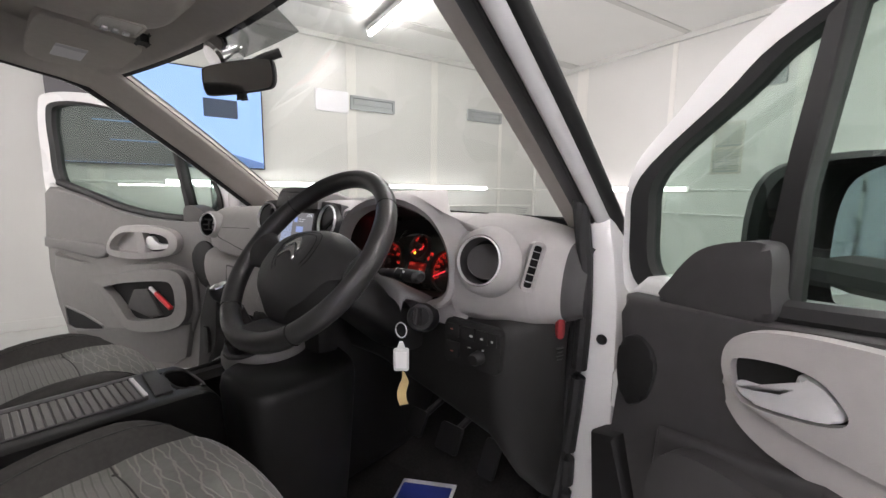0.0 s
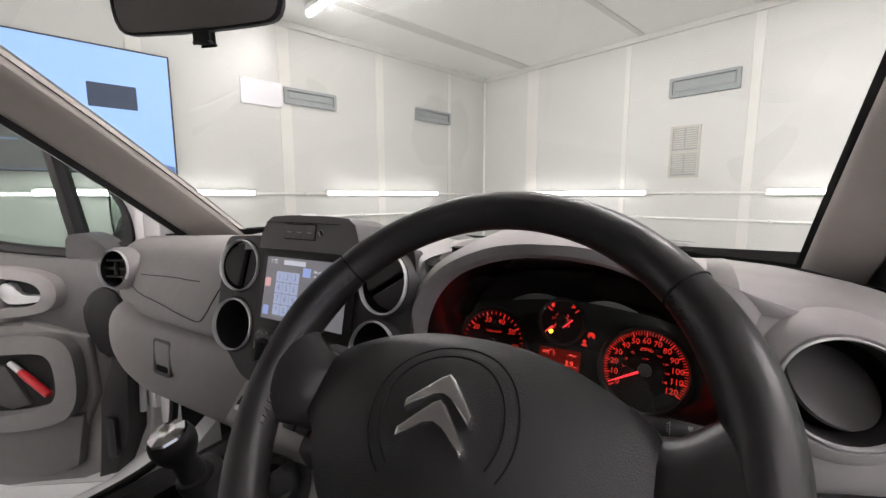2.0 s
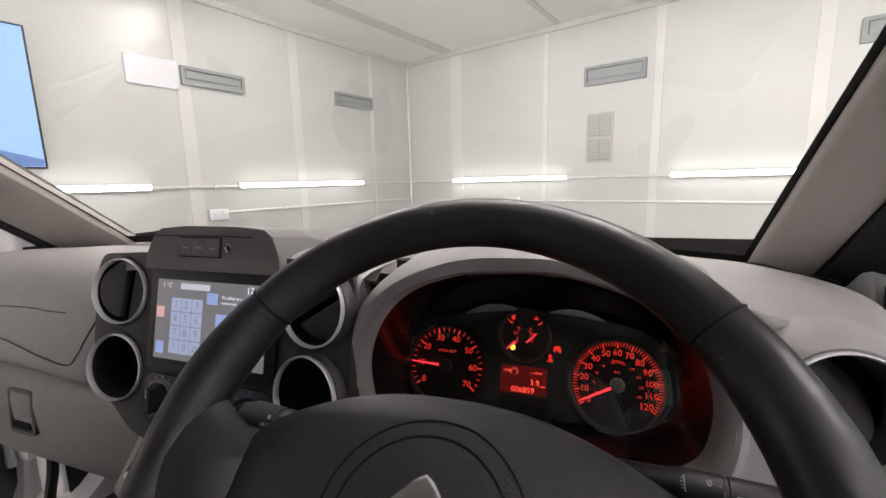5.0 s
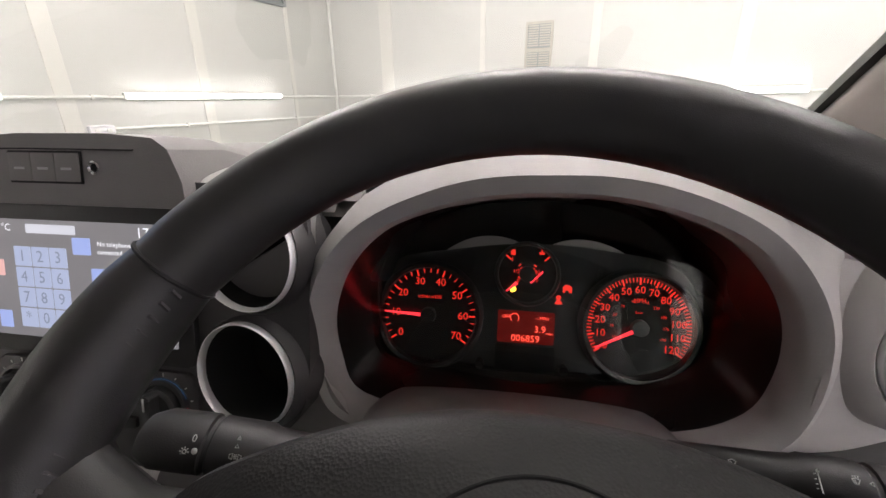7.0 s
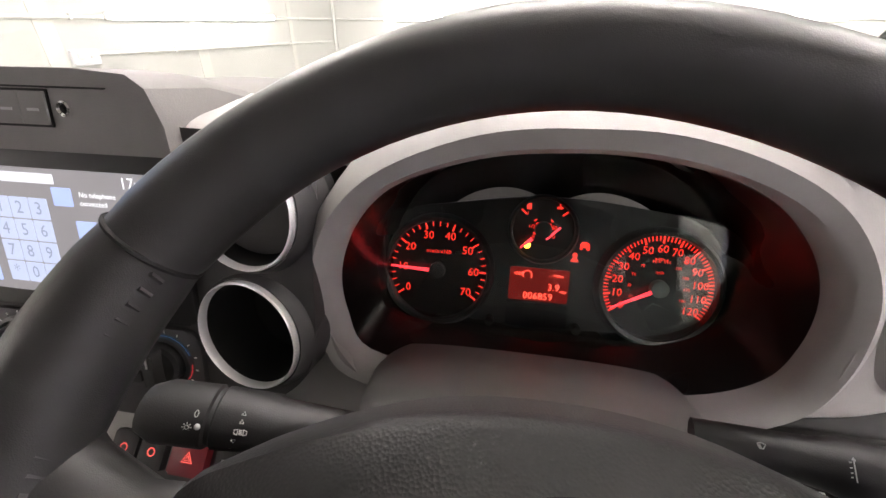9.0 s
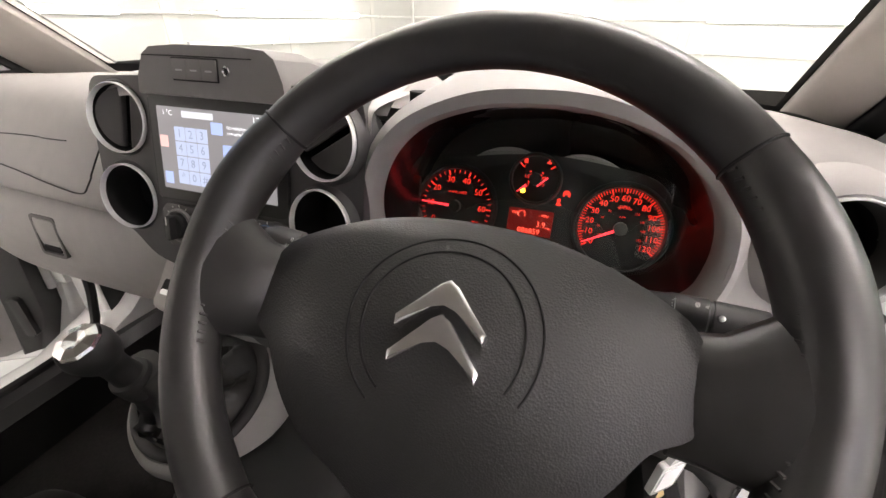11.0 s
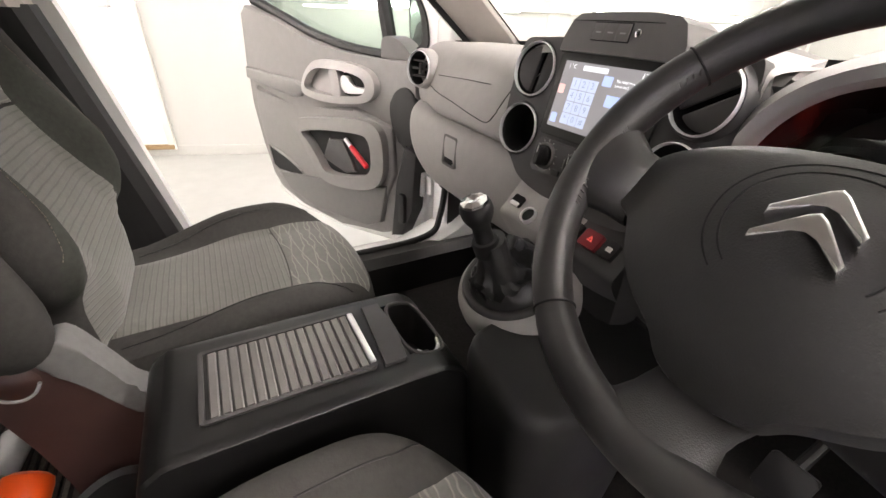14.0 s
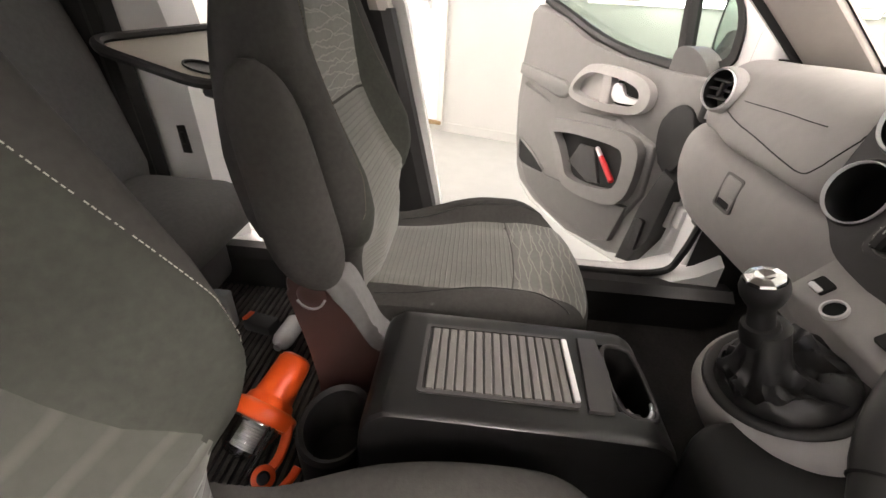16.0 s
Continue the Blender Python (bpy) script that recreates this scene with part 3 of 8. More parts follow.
# black ceramic edge of the windscreen
bm = bmesh.new()
for sd in (-1, 1):
    xe = 0.633 if sd > 0 else 0.608
    loft(bm, [[ws(sd * xe, t) + V((sd * 0.004, 0, 0)), ws(sd * (xe - 0.010), t) + V((0, -0.003, 0))] for t in [i / 10 for i in range(11)]])
loft(bm, [[ws(x, 0.0) + V((0, 0, -0.004)), ws(x, 0.03) + V((0, -0.004, 0))] for x in XS])
loft(bm, [[ws(x, 0.955), ws(x, 0.935) + V((0, -0.003, -0.001))] for x in XS])
part("windscreen_edge", bm, M_RUBBER, van)
for sd in (-1, 1):
    rows_trim, rows_seal, rows_paint, rows_outer = [], [], [], []
    for i in range(13):
        t = -0.05 + 1.05 * i / 12
        e = ws(sd * 0.633, t)
        f = max(t, 0.0)
        a, b = e + V((sd * 0.046, -0.056, -0.005)), e + V((sd * 0.088, -0.082, -0.010 - 0.004 * f - 0.22 * max(0.0, f - 0.9)))
        e0 = e
        if sd < 0:
            a = a.lerp(b, 0.72)
            e = ws(-0.608, t)
        mid = (e + a) / 2 + V((-sd * 0.008, -0.010, -0.005))
        rows_trim.append(curve([e + V((sd * 0.005, 0.01, 0.012)), e + V((-sd * 0.006, -0.012, -0.006)), mid, a, a + V((sd * 0.012, 0.02, 0.01))], 4))
        rows_seal.append(curve([a + V((sd * 0.004, 0.005, 0)), a + V((sd * 0.004, -0.010, -0.005)), b + V((-sd * 0.004, -0.010, -0.002)), b + V((sd * 0.002, 0.0, 0.006))], 4))
        c = b + V((sd * 0.026, 0.006, 0.006))
        rows_outer.append(curve([c + V((-sd * 0.003, -0.001, 0)), c + V((sd * 0.008, -0.004, 0.002)), c + V((sd * 0.018, 0.010, 0.006)), c + V((sd * 0.010, 0.03, 0.012))], 4))
        rows_paint.append(curve([b + V((-sd * 0.004, 0.004, 0)), b + V((sd * 0.008, -0.01, 0)), c, c + V((-sd * 0.004, 0.06, 0.02)), e0 + V((sd * 0.02, 0.03, 0.03))], 4))
    for rows, nm, m in ((rows_trim, "pillar_trim", M_PILLAR), (rows_seal, "door_seal", M_RUBBER), (rows_paint, "pillar_paint", M_WHITE), (rows_outer, "outer_seal", M_RUBBER)):
        bm = bmesh.new()
        loft(bm, rows)
        part(nm, bm, m, van)
    # hinge pillar under it, with hinge, wiring grommet and check strap
    x0 = 0.74 if sd > 0 else -0.765
    bm = bmesh.new()
    if sd < 0:
        box(bm, (x0 - 0.005, 0.16, 0.77), (0.105, 0.17, 0.74), XY, 0.018, 3)
    else:
        rows = []
        for z, xa, xb, ya in ((0.40, 0.695, 0.775, 0.078), (0.60, 0.698, 0.780, 0.078), (0.80, 0.704, 0.782, 0.077), (0.95, 0.706, 0.778, 0.078), (1.03, 0.702, 0.766, 0.083), (1.08, 0.698, 0.754, 0.092), (1.12, 0.696, 0.744, 0.108), (1.15, 0.694, 0.736, 0.13)):
            rows.append([V((x, y, z)) for x, y in ((xa, 0.245), (xa, ya + 0.012), (xa + 0.004, ya + 0.003), (xa + 0.014, ya), (xb - 0.014, ya), (xb - 0.004, ya + 0.004), (xb, ya + 0.016), (xb, 0.245))])
        loft(bm, rows, closed=True, caps=True)
    box(bm, (x0 + sd * 0.065, 0.19, 0.77 if sd < 0 else 0.65), (0.06, 0.14, 0.72 if sd < 0 else 0.48), XY, 0.015, 2)
    if sd > 0:
        b2 = bmesh.new()
        tube(b2, curve([(0.698, -0.012, 1.234), (0.702, 0.050, 1.170), (0.709, 0.062, 1.10), (0.719, 0.062, 1.03), (0.723, 0.062, 0.925), (0.721, 0.062, 0.839), (0.716, 0.062, 0.748), (0.708, 0.062, 0.652), (0.706, 0.062, 0.562), (0.698, 0.05, 0.47)], 5), 0.0145, 10)
        part("door_seal", b2, M_RUBBER, van)
    pil = part("hinge_pillar", bm, M_WHITE, van, "white painted hinge pillar")
    for z in (0.60, 0.95) if sd < 0 else (0.52, 0.80):
        bm = bmesh.new()
        box(bm, (x0 + sd * 0.065, 0.085, z), (0.05, 0.05, 0.07), XY, 0.008, 2)
        tube(bm, [(x0 + sd * 0.085, 0.05, z - 0.045), (x0 + sd * 0.085, 0.05, z + 0.045)], 0.011, 10)
        part("hinge", bm, M_WHITE, pil)
    for z, r in ((0.881, 0.009), *([(0.64, 0.022)] if sd < 0 else [])):
        bm = bmesh.new()
        lathe(bm, ((0, 0.004), (r * 0.6, 0.004), (r, 0.001), (r * 1.1, -0.002)), Frame((x0 + (0.012 if sd < 0 else 0.014), 0.0735, z), (1, 0, 0), (0, 0, 1)), 16)
        part("grommet", bm, M_RUBBER, pil)
    bm = bmesh.new()
    box(bm, (x0 + sd * 0.02, 0.05, 0.73), (0.05, 0.06, 0.022), Frame((0, 0, 0), (1, 0.3 * sd, 0), (0, 1, 0)), 0.004, 1)
    part("check_strap", bm, M_BLACK, pil)
    # sill
    bm = bmesh.new()
    rows = []
    for y in (0.16, 0.10, -0.05, -0.3, -0.7, -1.0, -1.95):
        k = max(0, (y - 0.02) / 0.14) * 0.10
        rows.append([V((sd * xx, y, zz + k)) for xx, zz in ((0.66, 0.36), (0.665, 0.43), (0.70, 0.445), (0.80, 0.425), (0.85, 0.40), (0.87, 0.36), (0.87, 0.22))])
    loft(bm, rows)
    part("sill", bm, M_WHITE, van, "white painted door sill")
    bm = bmesh.new()
    rows = [[V((sd * xx, y, zz)) for xx, zz in ((0.60, 0.30), (0.61, 0.44), (0.64, 0.462), (0.685, 0.458), (0.69, 0.44))] for y in (0.20, 0.0, -0.4, -1.0, -1.95)]
    loft(bm, rows)
    part("sill_trim", bm, M_BLACK, van)
    # seal round the door opening, over the sill
    bm = bmesh.new()
    tube(bm, curve([(sd * 0.715, 0.07, 1.0), (sd * 0.70, 0.065, 0.75), (sd * 0.695, 0.045, 0.55), (sd * 0.70, -0.02, 0.466), (sd * 0.70, -0.35, 0.458), (sd * 0.70, -0.9, 0.462)], 8), 0.011, 8)
    part("opening_seal", bm, M_RUBBER, van)
    # B-pillar behind the seat
    bm = bmesh.new()
    rows = []
    for z, y, x, wd in ((0.36, -0.74, 0.70, 0.15), (0.62, -0.775, 0.70, 0.13), (0.90, -0.83, 0.695, 0.11), (1.13, -0.88, 0.675, 0.105)):
        rows.append([V((sd * (x + a), y + b * wd, z)) for a, b in ((0.06, 0.5), (0.0, 0.5), (-0.022, 0.3), (-0.022, -0.3), (0.0, -0.5), (0.06, -0.5))])
    loft(bm, rows, closed=True, caps=True)
    part("middle_pillar", bm, M_BLACK, van, "dark grey middle pillar trim")
    bm = bmesh.new()
    rows = []
    for z, y, x, wd in ((1.125, -0.88, 0.672, 0.10), (1.3, -0.925, 0.645, 0.095), (1.5, -0.975, 0.61, 0.09), (1.62, -1.0, 0.585, 0.09)):
        rows.append([V((sd * (x + a), y + b * wd, z)) for a, b in ((0.06, 0.5), (0.0, 0.5), (-0.022, 0.3), (-0.022, -0.3), (0.0, -0.5), (0.06, -0.5))])
    loft(bm, rows, closed=True, caps=True)
    part("upper_pillar_trim", bm, M_PILLAR, van, "pale beige upper pillar trim")
    bm = bmesh.new()
    loft(bm, [[V((sd * (x + 0.02 + a), y + b, z)) for a, b in ((0.045, 0.09), (0.09, 0.09), (0.09, -0.09), (0.045, -0.09))] for z, y, x in ((0.3, -0.74, 0.70), (0.62, -0.785, 0.70), (1.1, -0.885, 0.675), (1.62, -1.01, 0.585))], closed=True, caps=True)
    part("middle_pillar_paint", bm, M_WHITE, van)
    # upper side rail of the roof, with the door seal along its lower edge
    bm = bmesh.new()
    rows = []
    RAIL = ((-0.365, 1.449, 1.50), (-0.40, 1.457, 1.515), (-0.43, 1.465, 1.53), (-0.485, 1.474, 1.555), (-0.55, 1.486, 1.57), (-0.7, 1.506, 1.59), (-0.9, 1.526, 1.60), (-1.3, 1.542, 1.61), (-2.6, 1.542, 1.60))
    for y, zs, zr in RAIL:
        rows.append(curve([V((sd * xx, y, zz)) for xx, zz in ((0.52, zr), (0.575, zr - 0.018), (0.62, zs + 0.022), (0.65, zs + 0.006), (0.676, zs), (0.688, zs + 0.012))], 4))
    loft(bm, rows)
    part("roof_rail", bm, M_LINER, van)
    bm = bmesh.new()
    loft(bm, [[V((sd * xx, y, zs + zz)) for xx, zz in ((0.690, 0.010), (0.712, 0.018), (0.745, 0.035), (0.74, 0.09), (0.66, 0.14))] for y, zs, zr in RAIL])
    part("rail_paint", bm, M_WHITE, van)
    bm = bmesh.new()
    tube(bm, [V((sd * 0.683, y, zs + 0.001)) for y, zs, zr in RAIL[:7]], 0.0065, 8)
    part("door_seal", bm, M_RUBBER, van)
    # rear side: pillar by the sliding door, side wall and window
    bm = bmesh.new()
    loft(bm, [[V((sd * (x + a), y + b, z)) for a, b in ((-0.02, 0.055), (0.06, 0.09), (0.06, -0.08), (-0.03, -0.07))] for z, y, x in ((0.35, -1.43, 0.72), (1.0, -1.43, 0.71), (1.62, -1.46, 0.60))], closed=True, caps=True)
    rp_ = part("rear_pillar", bm, M_WHITE, van, "white painted rear pillar")
    bm = bmesh.new()
    box(bm, (sd * 0.694, -1.425, 0.775), (0.012, 0.03, 0.085), XY, 0.004, 1)
    box(bm, (sd * 0.688, -1.425, 0.78), (0.012, 0.014, 0.035), XY, 0.004, 1)
    part("striker", bm, M_BLACK, rp_)
    bm = bmesh.new()
    ring_plate(bm, rrect(-2.25, 1.0, 1.5, 1.3, 0.05), rrect(-2.40, 1.32, 0.8, 0.35, 0.06), Frame((sd * 0.70, 0, 0), (0, 1, 0), (0, 0, 1)), -0.03, 0.03)
    part("rear_side", bm, M_ANTH, van)
for sd in (-1, 1):
    bm = bmesh.new()
    ring_plate(bm, rrect(-2.27, 0.98, 1.52, 1.36, 0.10), rrect(-2.40, 1.32, 0.8, 0.35, 0.06), Frame((sd * 0.76, 0, 0), (0, 1, 0), (0, 0, 1)), -0.02, 0.02)
    part("outer_side", bm, M_WHITE, van, "white painted rear side")
# roof lining and outer roof
bm = bmesh.new()
rows = []
for y, z in ((-0.255, 1.545), (-0.325, 1.560), (-0.47, 1.60), (-0.8, 1.64), (-1.5, 1.66), (-2.9, 1.65)):
    rows.append([V((0.60 * a, y - (0.10 * abs(a) ** 2.2 if y > -0.4 else 0.0), z - 0.045 * abs(a) ** 2.5)) for a in [-1 + 2 * i / 16 for i in range(17)]])
loft(bm, rows)
part("roof_lining", bm, M_LINER, van, "beige grey cloth roof lining")
bm = bmesh.new()
rows = [[v + V((0, 0.012, 0.035)) for v in r] for r in rows]
loft(bm, rows)
part("roof_skin", bm, M_WHITE, van)
bm = bmesh.new()
loft(bm, [curve([ws(x, 0.955) + V(d) for d in ((0, 0.006, 0.006), (0, -0.004, -0.006), (0, -0.020, -0.010), (0, -0.036, -0.004), (0, -0.075, 0.018), (0, -0.12, 0.055))], 3) for x in XS])
part("roof_header", bm, M_LINER, van)
# floor with black carpet, front wall of the footwell, tailgate
bm = bmesh.new()
box(bm, (0, -1.2, 0.31), (1.40, 3.4, 0.05), XY, 0.01, 1)
part("cabin_floor", bm, M_CARPET, van, "black carpeted cabin floor")
bm = bmesh.new()
loft(bm, [[V((x, 0.10 + 0.03 * (abs(x) > 0.3), 0.335)), V((x, 0.22, 0.37)), V((x, 0.36, 0.55)), V((x, 0.42, 0.8)), V((x, 0.43, 1.08))] for x in (-0.72, -0.35, 0, 0.35, 0.72)])
part("footwell_wall", bm, M_CARPET, van)
bm = bmesh.new()
for x in (-0.72, 0.72):
    loft(bm, [[V((x * 0.985, y, z)) for z in (0.33, 0.7, 1.08)] for y in (0.08, 0.25, 0.43)])
part("footwell_side", bm, M_BLACK, van)
bm = bmesh.new()
box(bm, (0, -2.95, 0.75), (1.4, 0.08, 0.95), XY, 0.02, 2)
box(bm, (0, -2.95, 1.58), (1.3, 0.08, 0.14), XY, 0.02, 2)
part("tailgate", bm, M_ANTH, van)
rib_bm = bmesh.new()
for i in range(52):
    y = -0.86 - i * 0.017
    box(rib_bm, (-0.02, y, 0.338), (1.2, 0.009, 0.008))
rib = part("carpet_ribs", rib_bm, mat("grey_ribbed_carpet", (0.075, 0.069, 0.062), 0.95, 0, 0.5, 300, 0.4, 500, spec=0.1), van)
rib["kind"] = "stuff"


# ---- front doors, standing open ----
def front_door(name, side, origin, angle, label):
    a = radians(angle)
    d, n = V((side * math.sin(a), -math.cos(a), 0)), V((-side * math.cos(a), -math.sin(a), 0))
    o0 = V((*origin, 0))

    class Local:
        def at(self, s, z, h=0.0):
            return o0 + d * s + n * h + V((0, 0, z))

    F = Local()
    door = new(name)
    door.parent = van
    tagged(door, label)

    def P(nm, m, lab="", parent=None, build=None):
        b = bmesh.new()
        build(b)
        return part(nm, b, m, door, lab)

    ds, pz = (0.035, 0.03) if side > 0 else (0.0, 0.0)
    sill = [(1.0, 1.165), (0.80, 1.105), (0.60, 1.045), (0.40, 1.012), (0.20, 1.0), (0.02, 1.005)]
    sx, szt = (0.045, 0.05) if side > 0 else (0.0, 0.0)
    shell = [(0.0, 0.36), (0.12, 0.30), (0.5, 0.255), (0.85, 0.25), (1.0, 0.30), (1.07, 0.45), (1.10, 0.75), (1.10, 1.0), (1.07, 1.17)] + sill[1:] + [(-0.06 + sx, 1.02 - szt), (-0.05 + sx, 0.7)]
    P("shell", M_WHITE, "white painted outer door skin", build=lambda b: prism(b, shell, F, -0.14, -0.04, 0.012))
    outer = curve([(1.09, 1.05), (1.13, 1.35), (1.115, 1.54), (1.06, 1.60), (0.80, 1.59), (0.50, 1.53), (0.22 - 1.6 * ds, 1.40), (0.0 - 1.6 * ds, 1.23), (-0.09, 1.08 - pz), (-0.02 - ds, 0.985 - 0.7 * pz), (0.3, 0.985), (0.75, 1.04)], 5, True)
    inner = curve([(1.02, 1.16), (1.055, 1.36), (1.055, 1.50), (1.01, 1.552), (0.80, 1.545), (0.52, 1.485), (0.26 - 1.6 * ds, 1.36), (0.06 - 1.5 * ds, 1.20), (0.01 - 0.5 * ds, 1.09), (0.05 - ds, 1.03 - pz), (0.32, 1.0), (0.76, 1.085)], 5, True)
    outer, inner = [(p.x, p.y) for p in [V((*q, 0)) if len(q) == 2 else q for q in outer]], [(p.x, p.y) for p in [V((*q, 0)) if len(q) == 2 else q for q in inner]]
    drv = side > 0
    if drv:
        outer = curve([(1.09, 1.05), (1.13, 1.35), (1.115, 1.54), (1.06, 1.60), (0.80, 1.59), (0.50, 1.53), (0.17, 1.385), (0.035, 1.265), (-0.035, 1.18), (-0.042, 1.06), (-0.035, 0.985), (0.02, 0.965), (0.3, 0.985), (0.75, 1.04)], 5, True)
        inner = curve([(1.02, 1.16), (1.055, 1.36), (1.055, 1.50), (1.01, 1.552), (0.80, 1.545), (0.52, 1.485), (0.21, 1.36), (0.112, 1.283), (-0.010, 1.175), (-0.022, 1.09), (-0.008, 1.0), (0.06, 0.985), (0.32, 1.0), (0.76, 1.085)], 5, True)
        outer, inner = [(q[0], q[1]) for q in outer], [(q[0], q[1]) for q in inner]
    # both doors share one plastic; the driver's darker colour holds the shade on it
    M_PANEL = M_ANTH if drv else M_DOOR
    fr = P("window_frame", M_WHITE, "white painted window frame", build=lambda b: ring_plate(b, outer, inner, F, -0.115, -0.06, -0.008))
    cen = (0.5, 1.28)
    grow = lambda k: [(cen[0] + (x - cen[0]) * k, cen[1] + (z - cen[1]) * k) for x, z in inner]
    P("window_seal", M_RUBBER, parent=fr, build=lambda b: ring_plate(b, grow(1.012), grow(0.955), F, -0.10, -0.058, -0.006))
    g = P("pane", M_TINT, "clear door glass", build=lambda b: prism(b, grow(0.99), F, -0.088, -0.084))
    g.visible_shadow = False
    P("quarter_strut", M_BLACK, parent=fr, build=lambda b: prism(b, [(0.184, 0.985), (0.220, 0.985), (0.218, 1.15), (0.246, 1.385), (0.218, 1.355), (0.20, 1.20), (0.190, 1.083)] if side > 0 else [(0.165, 1.0), (0.195, 1.0), (0.275, 1.375), (0.25, 1.37)], F, -0.10, -0.055, 0.006))
    # inner panel
    pan = [(1.0, 1.15), (1.04, 1.12), (1.045, 0.88), (1.06, 0.86), (1.055, 0.74), (1.02, 0.56), (0.98, 0.41), (0.92, 0.345), (0.75, 0.30), (0.45, 0.295), (0.19, 0.335), (0.11, 0.37), (0.07, 0.45), (0.03, 0.68), (0.0, 0.86), (-0.01, 1.01 - pz), (0.2, 1.005 - 0.7 * pz), (0.40, 1.017 - 0.4 * pz), (0.60, 1.05), (0.80, 1.11)]
    if drv:
        pan = pan[:12] + [(-0.02, 0.58), (-0.010, 0.676), (0.024, 0.745), (0.022, 0.88), (0.028, 0.95), (0.012, 0.978)] + pan[16:]
    P("inner_panel", M_PANEL, "grey moulded plastic inner door panel, darkened in colour for its shade" if drv else "grey moulded plastic inner door panel", build=lambda b: prism(b, pan, F, -0.06, 0.0, 0.014, 3))
    P("arm_rest", M_DASH if drv else M_DOOR, build=lambda b: prism(b, [(1.05, 0.905), (1.055, 0.855), (0.70, 0.815), (0.64, 0.825), (0.60, 0.862), (0.66, 0.888)], F, -0.01, 0.016, 0.013, 3))
    if drv:
        P("arm_zone", M_DASH, "grey moulded middle of the door panel", build=lambda b: prism(b, [(p[0], p[1]) for p in curve([(0.185, 0.90, 0), (0.196, 0.868, 0), (0.225, 0.842, 0), (0.275, 0.826, 0), (0.40, 0.812, 0), (0.70, 0.80, 0), (1.02, 0.80, 0), (1.03, 0.93, 0), (0.60, 0.95, 0), (0.30, 0.965, 0), (0.205, 0.94, 0)], 4, True)], F, -0.02, 0.010, 0.008, 3))
    P("waist_seal", M_RUBBER, build=lambda b: tube(b, [F.at(p[0], p[1], -0.052) for p in curve([(0.06 if drv else 0.0, 1.012 - pz, 0), (0.20, 1.012 - 0.7 * pz, 0), (0.40, 1.026 - 0.4 * pz, 0), (0.60, 1.062, 0), (0.80, 1.118, 0), (1.0, 1.172, 0)], 6)], 0.020, 8))
    po = [(p[0], p[1]) for p in curve([(0.66, 0.735, 0), (0.45, 0.775, 0), (0.22, 0.80, 0), (0.135, 0.775, 0), (0.115, 0.69, 0), (0.13, 0.60, 0), (0.19, 0.545, 0), (0.33, 0.51, 0), (0.48, 0.505, 0), (0.55, 0.56, 0), (0.62, 0.66, 0), (0.67, 0.70, 0)], 4, True)]
    pi = [(p[0], p[1]) for p in curve([(0.585, 0.70, 0), (0.45, 0.728, 0), (0.24, 0.75, 0), (0.185, 0.735, 0), (0.172, 0.68, 0), (0.18, 0.625, 0), (0.225, 0.592, 0), (0.34, 0.562, 0), (0.455, 0.555, 0), (0.50, 0.60, 0), (0.55, 0.655, 0), (0.59, 0.685, 0)], 4, True)]
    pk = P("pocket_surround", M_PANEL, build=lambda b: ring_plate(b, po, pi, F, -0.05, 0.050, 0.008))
    # flat black sheet stands in for the shade inside the pocket
    P("pocket_shade", M_VOID, parent=pk, lab="flat black sheet for the shade in the door pocket", build=lambda b: prism(b, [(0.38 + (x - 0.38) * 1.03, 0.65 + (z - 0.65) * 1.03) for x, z in pi], F, 0.0, 0.0205))
    P("bottle_stop", M_ANTH, parent=pk, build=lambda b: prism(b, [(0.50, 0.60), (0.36, 0.565), (0.29, 0.585), (0.36, 0.70), (0.45, 0.69)], F, 0.01, 0.034, 0.010))
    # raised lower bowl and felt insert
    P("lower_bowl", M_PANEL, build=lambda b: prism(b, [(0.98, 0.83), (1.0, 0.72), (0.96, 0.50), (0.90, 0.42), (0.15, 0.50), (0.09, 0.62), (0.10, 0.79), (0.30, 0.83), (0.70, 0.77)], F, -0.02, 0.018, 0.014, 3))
    P("lower_insert", M_TOP, "darker lower door insert", build=lambda b: prism(b, [(0.885, 0.452), (0.80, 0.375), (0.60, 0.335), (0.25, 0.36), (0.17, 0.40), (0.13, 0.565), (0.45, 0.505)], F, -0.01, 0.026, 0.008))
    so = [(0.935, 0.565), (0.80, 0.535), (0.685, 0.492), (0.69, 0.462), (0.885, 0.452), (0.93, 0.47)]
    # shade of the small pocket, laid on as a black sheet
    P("small_pocket_shade", M_VOID, "flat black sheet for the shade in the small door pocket", build=lambda b: prism(b, so, F, 0.0, 0.0195))
    P("pocket_lip", M_PANEL, build=lambda b: tube(b, [F.at(x, z, 0.02) for x, z in so], 0.006, 6, True))
    # handle
    hm = (lambda x, z: (0.203 + (x - 0.193) * 0.63, 0.904 + (z - 0.88) * 0.84)) if drv else (lambda x, z: (x, z))
    H_ = lambda pts, n: [hm(p[0], p[1]) for p in curve([(*q, 0) for q in pts], n, True)]
    hc = hm(0.38, 0.910)
    ho = H_([(0.575, 0.842), (0.597, 0.87), (0.575, 0.915), (0.525, 0.960), (0.46, 0.982), (0.32, 0.984), (0.215, 0.970), (0.172, 0.94), (0.172, 0.895), (0.215, 0.862), (0.32, 0.842), (0.46, 0.832)], 4)
    hi = [(hc[0] + (x - hc[0]) * 0.83, hc[1] + (z - hc[1]) * 0.62) for x, z in ho]
